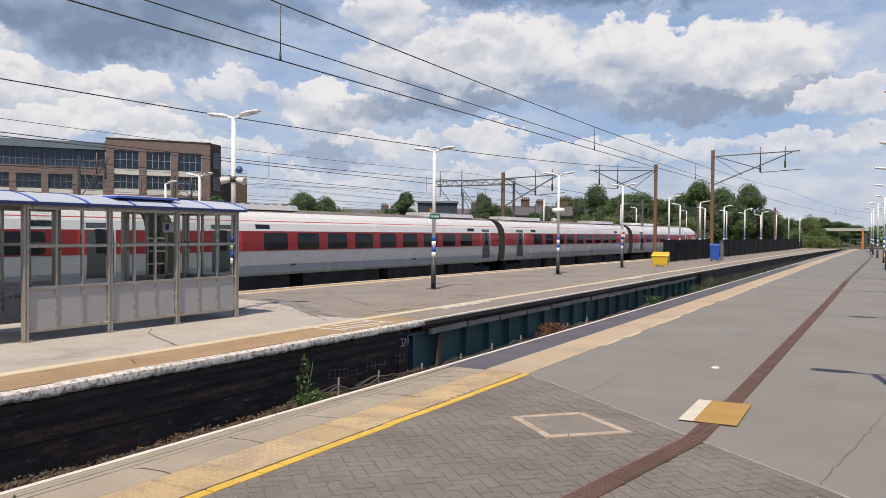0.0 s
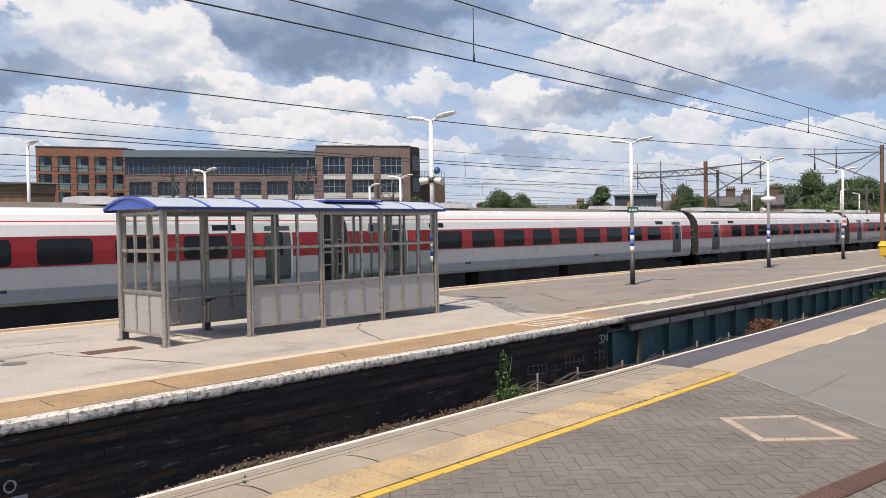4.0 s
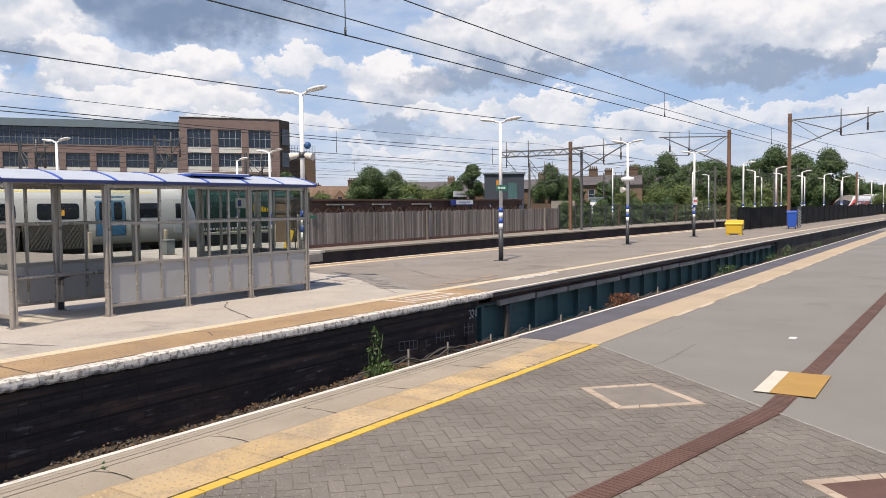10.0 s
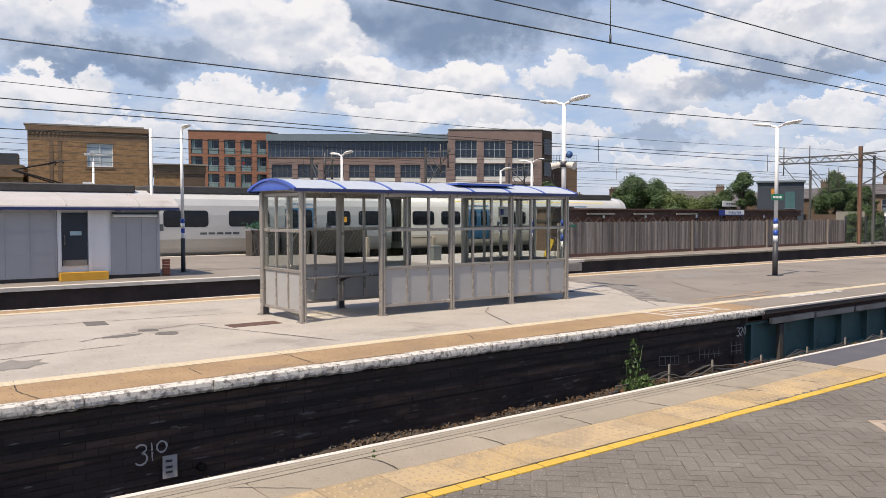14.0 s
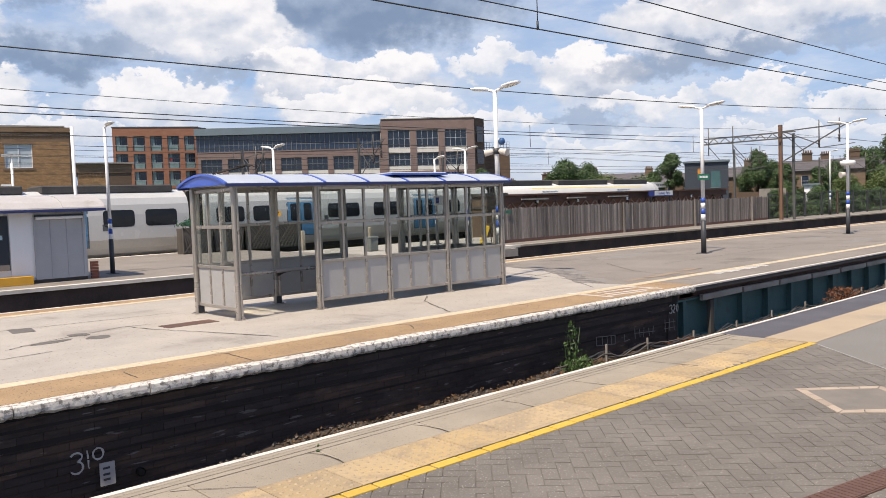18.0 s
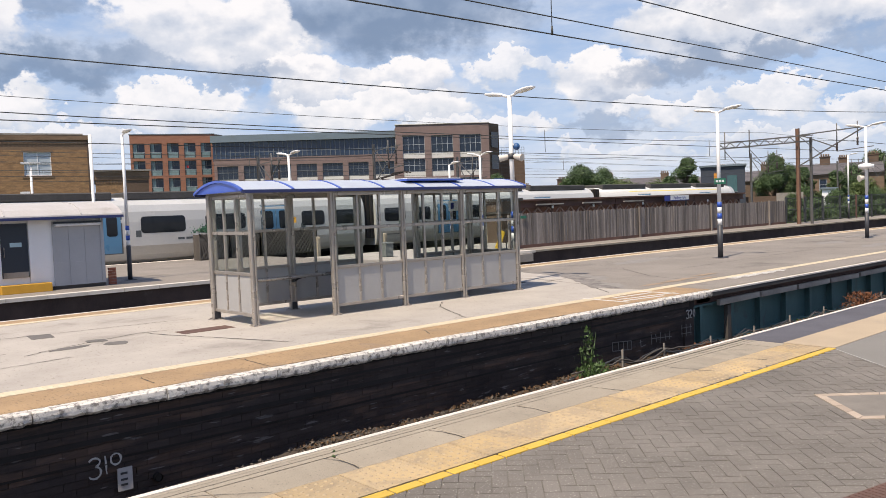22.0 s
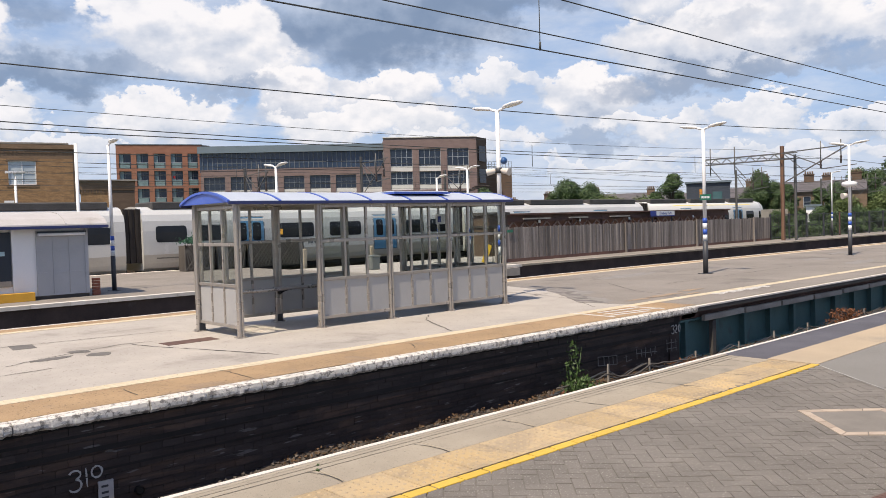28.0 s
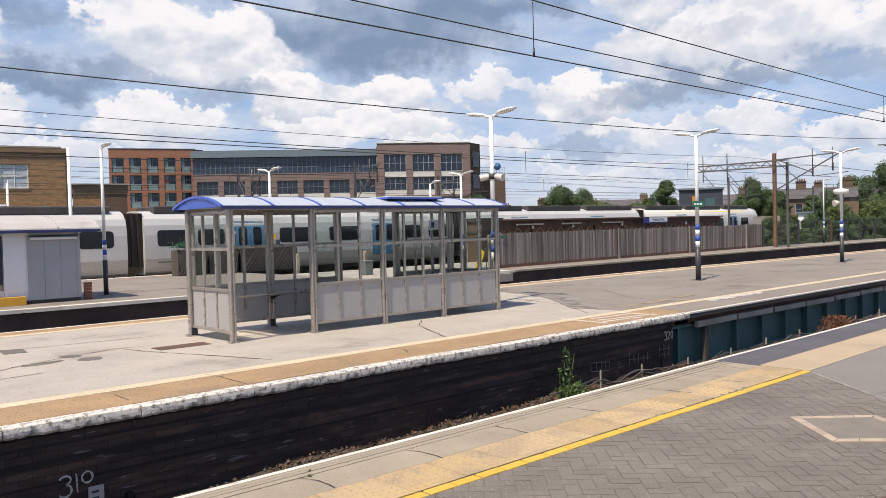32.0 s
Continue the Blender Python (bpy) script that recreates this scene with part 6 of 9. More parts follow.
wire([sagging((-21.35, -18, 4.95), (-21.0, 51.7, 4.9), 0.65), sagging((-21.0, 51.7, 4.9), (-19.5, 112, 4.9), 0.4)], 0.013)
wire([sagging((-21.35, -14, 3.72), (-21.2, 51.7, 3.75), 0.05), sagging((-21.2, 51.7, 3.75), (-19.5, 112, 3.8), 0.04)], 0.011)
wire([sagging((-17.25, -14, 3.72), (-17.1, 56, 3.8), 0.05), sagging((-17.1, 56, 3.8), (-14.5, 112, 3.8), 0.05)], 0.011)
for x, z, s in ((-26.5, 5.9, 0.5), (-34.0, 4.9, 0.45), (-38.0, 5.1, 0.5), (-38.0, 3.85, 0.06), (-34.0, 3.85, 0.06), (-43.5, 5.2, 0.5), (-43.5, 3.9, 0.06), (-48, 5.6, 0.5), (-52, 6.6, 0.6), (-52, 5.3, 0.5)):
    wire([sagging((x, -10, z), (x, 51.7, z), s), sagging((x, 51.7, z), (x + 3, 112, z), s)], 0.010)
bm = bmesh.new()
for x, z0, z1, y in ((-38, 3.9, 4.75, 20), (-38, 3.9, 4.65, 32), (-34, 3.9, 4.6, 40), (-43.5, 3.95, 4.8, 27), (-43.5, 3.95, 4.75, 44), (-21.3, 3.75, 4.6, 24), (-21.3, 3.75, 4.55, 36)):
    tube(bm, [(x, y, z0), (x, y, z1)], 0.012, 5)
tagged(part("dropper", bm, WIRE), "thin dark dropper wires over the far tracks", "wire", kind="stuff")


def mast(x, y, z0, z1, mat, arm=0, label="rust brown overhead line mast"):
    """An H-section mast; arm gives the reach of its cantilever, negative to the left."""
    t = thing("overhead_line_mast", label, "mast", pose(x, y, 0), group="overhead line masts")
    bm = bmesh.new()
    if mat is GALV:
        tube(bm, [(0, 0, z0), (0, 0, z1)], 0.05, 10)
    else:
        wide = 0.09 if mat is MAST_RUST else 0.06
        box(bm, -wide, wide, -0.012, 0.012, z0, z1)
        for s in (-wide, wide):
            box(bm, s - 0.012, s + 0.012, -wide, wide, z0, z1)
    part("mast_column", bm, mat, t)
    if arm:
        h = z1 - 0.45
        s = 1 if arm > 0 else -1
        for a, b, w in (((0, 0, h), (arm, 0, h + 0.18), 0.07), ((0, 0, h - 2.0), (arm * 0.92, 0, h + 0.12), 0.07), ((s * 0.2, 0, h), (arm * 0.55, 0, h - 0.95), 0.06), ((arm * 0.02, 0, h - 0.05), (arm * 0.35, 0, h - 1.35), 0.04)):
            bm = bmesh.new()
            bar(bm, a, b, w if mat is MAST_RUST else 0.04)
            part("cantilever_tube", bm, MAST_GREY, t)
        for f, l in ((0.56, 1.9), (0.84, 1.2)):
            bm = bmesh.new()
            tube(bm, [(arm * f, 0, h + 0.55), (arm * f, 0, h - l * 0.35)], 0.035, 6)
            part("hanger", bm, MAST_GREY, t)
            bm = bmesh.new()
            tube(bm, [(arm * f, 0, h - l * 0.35 + d) for d in (0, -0.1, -0.2, -0.3, -0.4, -0.5)], [0.04, 0.075, 0.05, 0.075, 0.05, 0.07], 8)
            part("insulator", bm, INSULATOR, t)
        bm = bmesh.new()
        bar(bm, (arm * 0.56, 0, h - 1.2), (arm * 1.05, 0, h - 1.05), 0.05)
        part("registration_arm", bm, MAST_GREY, t)
    return t


mast(-11.38, 58.7, 0, 7.6, MAST_RUST, 5.6)
mast(-14.9, 56.9, 0, 6.6, MAST_RUST, -4.9)
mast(-24.3, 51.7, Z_C, 5.95, MAST_RUST, 4.4)
mast(-23.55, 51.9, Z_C, 5.35, MAST_GREY, 0, "grey concrete-coloured overhead line mast")
mast(-13.6, 110, 0, 5.2, MAST_RUST)
mast(-21.5, 104, 0, 5.9, MAST_RUST, 4.0)
mast(-25.7, 8.21, Z_C, 4.38, GALV, 0, "white tubular overhead line mast")
for x, y in ((-20, 72), (-18.5, 88), (-33, 62), (-31, 80), (-28, 98), (-38, 90)):
    mast(x, y, BED, 4.6 + (y % 7) * 0.1, MAST_GREY, 2.6 if x < -25 else -2.6, "grey overhead line mast")
# the latticed boom from the mast to the left
boom = thing("lattice_boom", "grey latticed portal boom carrying the overhead line", "boom", pose(0, 51.7, 0))
for z in (5.08, 5.46):
    for yy in (-0.2, 0.2):
        bm = bmesh.new()
        bar(bm, (-23.4, yy, z), (-29.9, yy, z), 0.06)
        part("boom_chord", bm, MAST_GREY, boom)
x, up = -24.5, True
while x > -29.6:
    bm = bmesh.new()
    bar(bm, (x, 0.2, 5.08 if up else 5.46), (x - 0.42, 0.2, 5.46 if up else 5.08), 0.045)
    part("boom_lacing", bm, MAST_GREY, boom)
    x, up = x - 0.42, not up
for x in (-27.6, -29.4):
    bm = bmesh.new()
    tube(bm, [(x, 0, 6.2), (x, 0, 4.3)], 0.04, 6)
    part("boom_dropper", bm, MAST_GREY, boom)
    bm = bmesh.new()
    bar(bm, (x, 0, 4.9), (x + 0.8, 0, 4.0), 0.04)
    part("boom_stay", bm, MAST_GREY, boom)
# pantograph-like tangle of registration arms over the far tracks
mast(-40.8, 30.0, BED, 5.9, MAST_GREY, 2.7, "grey overhead line mast")
mast(-40.8, 22.0, BED, 5.0, MAST_GREY, 2.7, "grey overhead line mast")
mast(-40.8, 37.0, BED, 5.2, MAST_GREY, 2.7, "grey overhead line mast")


# ---------------------------------------------------------------- the red and white train
def profile(rows):
    """A closed ring of (x, z) from half widths, right side up and left side down."""
    return [(w, z) for w, z in rows] + [(-w, z) for w, z in reversed(rows) if w > 0.001]


SIDE = [(1.22, 0.96), (1.30, 1.05), (1.345, 1.35), (1.36, 1.85), (1.36, 2.22), (1.33, 2.59), (1.26, 2.85), (1.10, 3.1), (0.86, 3.28), (0.5, 3.40), (0.2, 3.44)]


def on_side(z):
    """Half width of the body at height z."""
    for (w0, z0), (w1, z1) in zip(SIDE, SIDE[1:]):
        if z0 <= z <= z1:
            return w0 + (w1 - w0) * (z - z0) / (z1 - z0)
    return SIDE[0][0]


def corners(z0, z1, steps, r):
    """Heights from z0 to z1 and how far the ends draw in there, for corners rounded by r."""
    if not r:
        return [(z0 + (z1 - z0) * k / steps, 0.0) for k in range(steps + 1)]
    rows = [(z0, r), (z0 + 0.3 * r, 0.3 * r), (z0 + r, 0.0)]
    n = 3
    rows += [(z0 + r + (z1 - z0 - 2 * r) * k / n, 0.0) for k in range(1, n)]
    return rows + [(z1 - r, 0.0), (z1 - 0.3 * r, 0.3 * r), (z1, r)]


def skin(bm, y0, y1, z0, z1, side, out=0.004, steps=4, r=0.0):
    """A thin sheet that lies on the body's side from y0 to y1 and z0 to z1."""
    lo, hi = [], []
    for z, d in corners(z0, z1, steps, r):
        w = on_side(z) + out
        lo.append((bm.verts.new((side * w, y0 + d, z)), bm.verts.new((side * w, y1 - d, z))))
        hi.append((bm.verts.new((side * (w - out - 0.02), y0 + d, z)), bm.verts.new((side * (w - out - 0.02), y1 - d, z))))
    for k in range(len(lo) - 1):
        bm.faces.new((lo[k][0], lo[k][1], lo[k + 1][1], lo[k + 1][0]))
        bm.faces.new((lo[k][0], lo[k + 1][0], hi[k + 1][0], hi[k][0]))
        bm.faces.new((lo[k][1], hi[k][1], hi[k + 1][1], lo[k + 1][1]))
    bm.faces.new((lo[0][0], hi[0][0], hi[0][1], lo[0][1]))
    bm.faces.new((lo[-1][0], lo[-1][1], hi[-1][1], hi[-1][0]))


def bogie(parent, y, mat=T_UNDER):
    bm = bmesh.new()
    for s in (-1, 1):
        box(bm, s * 1.0 - 0.09, s * 1.0 + 0.09, y - 1.7, y + 1.7, 0.42, 0.72)
    box(bm, -0.9, 0.9, y - 0.5, y + 0.5, 0.4, 0.8)
    b = part("bogie", bm, mat, parent)
    for dy in (-1.25, 1.25):
        for s in (-1, 1):
            bm = bmesh.new()
            tube(bm, [(s * 0.7, y + dy, 0.46), (s * 0.84, y + dy, 0.46)], 0.44, 16)
            part("wheel", bm, mat, b)


def slot_of(ring, k):
    z = (ring[k][1] + ring[(k + 1) % len(ring)][1]) / 2
    return 1 if z < 1.86 else (3 if z > 3.3 else 0)


def express_car(length, windows, doors, gap_end=True):
    """An intermediate carriage; y runs from 0 at its rear to length."""
    t = thing("railway_carriage", "white and silver express carriage with a red window band", "train carriage", group="carriages of the red and white train")
    ring = profile(SIDE)
    bm = bmesh.new()
    loft(bm, [[(x, y, z) for x, z in ring] for y in (0.55, length - 0.55)], slot=2, slots=lambda i, k: slot_of(ring, k), smooth=False)
    part("body_shell", bm, [T_WHITE, T_SILVER, T_UNDER, T_ROOF], t)
    for side in (1, -1):
        bm = bmesh.new()
        skin(bm, 0.56, length - 0.56, 1.86, 2.58, side)
        part("red_band", bm, T_RED, t, "red window band")
        for a, b in windows:
            bm = bmesh.new()
            skin(bm, a, b, 1.90, 2.52, side, 0.008, r=0.1)
            part("window", bm, T_GLASS, t, "dark tinted window")
        for a, b in doors:
            bm = bmesh.new()
            skin(bm, a, b, 1.02, 2.78, side, 0.010, 6)
            d = part("door", bm, T_DOOR, t, "charcoal plug door")
            bm = bmesh.new()
            skin(bm, a + 0.28, b - 0.28, 1.9, 2.6, side, 0.014)
            part("door_window", bm, T_GLASS, d)
            bm = bmesh.new()
            skin(bm, b + 0.01, b + 0.07, 1.0, 2.58, side, 0.010, 6)
            part("door_edge", bm, T_WHITE, t)
        for a, b in ((3.28, 3.62), (length - 2.9, length - 2.64)):
            bm = bmesh.new()
            skin(bm, a, b, 1.87, 2.57, side, 0.007)
            part("bright_red_panel", bm, T_BRIGHT_RED, t)
        bm = bmesh.new()
        skin(bm, 0.56, length - 0.56, 2.93, 2.955, side, 0.004, 1)
        part("red_cantrail_line", bm, T_BRIGHT_RED, t, "thin red line under the roof")
        for y in (4.35, length - 4.3):
            bm = bmesh.new()
            skin(bm, y, y + 0.75, 2.66, 2.82, side, 0.006)
            part("display_window", bm, T_GLASS, t)
        for y in (6.2, 15.0):
            bm = bmesh.new()
            skin(bm, y, y + 0.35, 1.28, 1.36, side, 0.005)
            part("number_bar", bm, T_DOOR, t)
    for a, b in ((3.2, 6.4), (7.2, 12.5), (13.2, 18.4), (18.9, length - 3.2)):
        piece("underframe_box", T_UNDER, t, -1.15, 1.15, a, b, 0.35, 0.95)
    bogie(t, 2.9), bogie(t, length - 2.9)
    for a, b in ((2.2, 7.6), (length - 7.6, length - 2.2)):
        bm = bmesh.new()
        loft(bm, [[(-0.75 * s, y, 3.38), (0.75 * s, y, 3.38), (0.6 * s, y, 3.60), (-0.6 * s, y, 3.60)] for y, s in ((a, 0.8), (a + 0.6, 1), (b - 0.6, 1), (b, 0.8))])
        part("roof_pod", bm, T_SILVER, t, "low grey roof equipment pod")
        for k in range(8):
            y = a + 0.9 + k * (b - a - 1.8) / 7
            piece("pod_grille", T_ROOF, t, -0.5, 0.62, y - 0.14, y + 0.14, 3.585, 3.606)
    piece("gangway", T_BELLOWS, t, -0.75, 0.75, -0.55, 0.56, 0.9, 3.25)
    for k in range(3):
        piece("jumper_cable", T_SILVER, t, 0.92, 1.0, -0.5, 0.54, 1.5 + 0.4 * k, 1.55 + 0.4 * k)
    return t


def express_cab():
    """The driving carriage; its nose points to lower y, from 0 to 25.2."""
    length = 25.2
    t = thing("driving_carriage", "white, red and yellow streamlined driving carriage with a sloping nose", "train carriage", group="carriages of the red and white train")
    bm = bmesh.new()
    # stations along the nose: y, width factor, roof height, belly height, flank lean
    def nose(y):
        return 4.2 - (4.2 - y) * 0.82 if y < 4.2 else y

    stations = [(0.0, 0.22, 1.00, 0.62), (0.06, 0.40, 1.30, 0.46), (0.2, 0.55, 1.52, 0.38), (0.45, 0.68, 1.74, 0.35), (0.8, 0.79, 1.97, 0.35), (1.3, 0.875, 2.22, 0.37), (1.9, 0.94, 2.48, 0.42), (2.6, 0.97, 2.75, 0.5), (3.4, 0.99, 3.0, 0.6), (4.2, 1.0, 3.22, 0.8), (5.0, 1.0, 3.38, 0.96), (6.0, 1.0, 3.44, 0.96)]
    lo0, hi0 = 0.96, 3.44
    stations = [(nose(y), w, top, low) for y, w, top, low in stations]
    tight = []
    for p, q in zip(stations, stations[1:]):
        n = max(1, round((q[0] - p[0]) / 0.04))
        tight += [tuple(u + (v - u) * k / n for u, v in zip(p, q)) for k in range(n)]
    stations = tight + [stations[-1]]
    side_fine = []
    for p, q in zip(SIDE, SIDE[1:]):
        side_fine += [(p[0] + (q[0] - p[0]) * k / 9, p[1] + (q[1] - p[1]) * k / 9) for k in range(9)]
    base = profile(side_fine + [SIDE[-1]])
    rings = []
    for y, w, top, low in stations:
        rings.append([(x * w, y, low + (z - lo0) / (hi0 - lo0) * (top - low)) for x, z in base])
    rings.append([(x, length - 0.55, z) for x, z in base])

    tip = stations[0][0]

    def paint(i, k):
        y = stations[min(i, len(stations) - 1)][0]
        f = (base[k][1] + base[(k + 1) % len(base)][1]) / 2
        s = (y - tip) / (4.2 - tip)
        if s > 1.0:
            return 5 if f > 3.3 else (1 if f < 1.86 else 0)
        # yellow tip, red cheek, dark screen
        if s < 0.03 + 0.10 * max(0.0, min(1.0, (f - 2.2) / 0.6)):
            return 2
        if f < 2.3 and s < 0.25 - 0.08 * (f - 1.0):
            return 3
        screen = 3.02 + 0.22 * s
        if f > screen:
            return 4 if s < 0.60 else 5
        if s < 0.16 and f > 2.3:
            return 2
        if 0.24 < s < 0.40 and 2.25 + 0.8 * (s - 0.24) < f < 2.72 + 0.6 * (s - 0.24):
            return 4
        # red sweep over the cab window, with a white edge below, and silver flank
        upper = 2.95 + 0.13 * s
        lower = 2.86 - 0.50 * min(1.0, max(0.0, (s - 0.34) / 0.20)) - 0.38 * max(0.0, (s - 0.54) / 0.46)
        if s > 0.34 and lower < f < upper:
            return 3
        if f >= lower - 0.12:
            return 0
        return 1

    loft(bm, rings, caps=False, slots=paint, smooth=True)
    bm.faces.new([bm.verts.new(p) for p in rings[0]]).material_index = 2
    bm.faces.new([bm.verts.new(p) for p in rings[-1]]).material_index = 6
    part("body_shell", bm, [T_WHITE, T_SILVER, T_YELLOW, T_BRIGHT_RED, T_GLASS, T_ROOF, T_UNDER], t)
    for side in (1, -1):
        bm = bmesh.new()
        skin(bm, 5.0, length - 0.56, 1.86, 2.58, side)
        part("red_band", bm, T_RED, t, "red window band")
        bm = bmesh.new()
        skin(bm, 4.1, 4.99, 1.86, 2.74, side, 0.005)
        part("red_sweep", bm, T_BRIGHT_RED, t, "bright red flank behind the cab")
        # dark cab side window along the nose
        bm = bmesh.new()
        lo_v, hi_v = [], []
        for i, (y, f0, f1) in enumerate(((2.55, 2.68, 2.74), (2.85, 2.56, 2.82), (3.15, 2.44, 2.84), (3.45, 2.34, 2.78), (3.65, 2.32, 2.70), (3.75, 2.40, 2.60))):
            s = next(q for q in zip(stations, stations[1:]) if q[0][0] <= y <= q[1][0])
            u = (y - s[0][0]) / (s[1][0] - s[0][0])
            w, top, low = (s[0][j] + (s[1][j] - s[0][j]) * u for j in (1, 2, 3))
            lo_v.append(bm.verts.new((side * (on_side(f0) * w + 0.03), y, low + (f0 - lo0) / (hi0 - lo0) * (top - low))))
            hi_v.append(bm.verts.new((side * (on_side(f1) * w + 0.03), y, low + (f1 - lo0) / (hi0 - lo0) * (top - low))))
        for k in range(5):
            bm.faces.new((lo_v[k], lo_v[k + 1], hi_v[k + 1], hi_v[k]))
        part("cab_window", bm, T_GLASS, t)
        bm = bmesh.new()
        skin(bm, 4.22, 4.72, 1.9, 2.62, side, 0.010)
        part("cab_door_window", bm, T_GLASS, t)
        for y in (4.08, 4.84):
            bm = bmesh.new()
            tube(bm, [(side * 1.385, y, 0.98), (side * 1.40, y, 1.1), (side * 1.40, y, 2.2)], 0.03, 6)
            part("grab_rail", bm, T_SILVER, t)
        for a_, b_ in ((7.8, 8.45), (length - 3.4, length - 2.5)):
            bm = bmesh.new()
            skin(bm, a_, b_, 1.02, 2.78, side, 0.010, 6)
            d = part("door", bm, T_DOOR if a_ > 10 else T_SILVER, t, "plug door")
            bm = bmesh.new()
            skin(bm, a_ + 0.15, b_ - 0.15, 1.86, 2.62, side, 0.014)
            part("door_window", bm, T_GLASS, d)
            bm = bmesh.new()
            skin(bm, b_ + 0.01, b_ + 0.08, 1.0, 2.58, side, 0.010, 6)
            part("door_edge", bm, T_WHITE, t)
        for a_, b_ in ((15.6, 17.0), (17.8, 18.8), (19.6, 20.9)):
            bm = bmesh.new()
            skin(bm, a_, b_, 1.90, 2.52, side, 0.008, r=0.1)
            part("window", bm, T_GLASS, t, "dark tinted window")
        # plain bars where the operator's marks stand
        for k in range(4):
            bm = bmesh.new()
            skin(bm, 5.1 + k * 0.38, 5.35 + k * 0.38, 2.06, 2.40, side, 0.009)
            part("emblem_bar", bm, T_WHITE, t)
        for k in range(5):
            bm = bmesh.new()
            skin(bm, 13.9 + k * 0.34, 14.12 + k * 0.34, 1.52, 1.70, side, 0.006)
            part("name_bar", bm, T_BRIGHT_RED if k == 1 else T_DOOR, t)
    for a_, b_ in ((6.0, 9.5), (10.2, 15.5), (16.2, 19.8)):
        piece("underframe_box", T_UNDER, t, -1.15, 1.15, a_, b_, 0.35, 0.95)
    piece("plough", T_UNDER, t, -0.9, 0.9, 1.4, 3.0, 0.3, 0.62)
    bogie(t, 4.6), bogie(t, length - 2.9)
    bm = bmesh.new()
    loft(bm, [[(-0.75 * s, y, 3.38), (0.75 * s, y, 3.38), (0.6 * s, y, 3.58), (-0.6 * s, y, 3.58)] for y, s in ((15.5, 0.8), (16.1, 1), (22.0, 1), (22.6, 0.8))])
    part("roof_pod", bm, T_WHITE, t)
    bm = bmesh.new()
    for s in (-1, 1):
        tube(bm, [(s * 0.80, 1.30, 1.28), (s * 0.82, 1.18, 1.26)], [0.08, 0.07], 10)
    part("headlight", bm, LAMP_LENS, t)
    return t


WINDOWS = [(4.72 + 1.885 * k, 6.04 + 1.885 * k) for k in range(9)]
cab = express_cab()
DOORS = ((2.2, 3.15), (22.4, 23.3))
car = express_car(25.0, WINDOWS, DOORS)
buffet = express_car(25.0, WINDOWS[2:], DOORS)
EXPRESS = [(cab, 0.0)]
for k in range(7):
    EXPRESS.append((car if k == 0 else buffet if k == 4 else copy_thing(car, Matrix()), 25.2 + 25.0 * k))
front = copy_thing(cab, Matrix())
EXPRESS.append((front, 25.2 + 25.0 * 7 + 25.2))


# ---------------------------------------------------------------- the pale suburban train
SUB = [(1.20, 0.56), (1.30, 0.68), (1.35, 0.9), (1.385, 1.3), (1.39, 1.9), (1.385, 2.4), (1.33, 2.85), (1.22, 3.15), (1.0, 3.38), (0.6, 3.52), (0.2, 3.56)]


def sub_side(z):
    for (w0, z0), (w1, z1) in zip(SUB, SUB[1:]):
        if z0 <= z <= z1:
            return w0 + (w1 - w0) * (z - z0) / (z1 - z0)
    return SUB[0][0]


def sheet_on(bm, y0, y1, z0, z1, side, out, steps=4, r=0.0):
    lo = []
    for z, d in corners(z0, z1, steps, r):
        w = sub_side(z)
        lo.append([bm.verts.new((side * (w + o), y, z)) for o, y in ((out, y0 + d), (out, y1 - d), (-0.02, y1 - d), (-0.02, y0 + d))])
    for a, b in zip(lo, lo[1:]):
        for k in range(4):
            bm.faces.new((a[k], a[(k + 1) % 4], b[(k + 1) % 4], b[k]))
    bm.faces.new(lo[0][::-1])
    bm.faces.new(lo[-1])


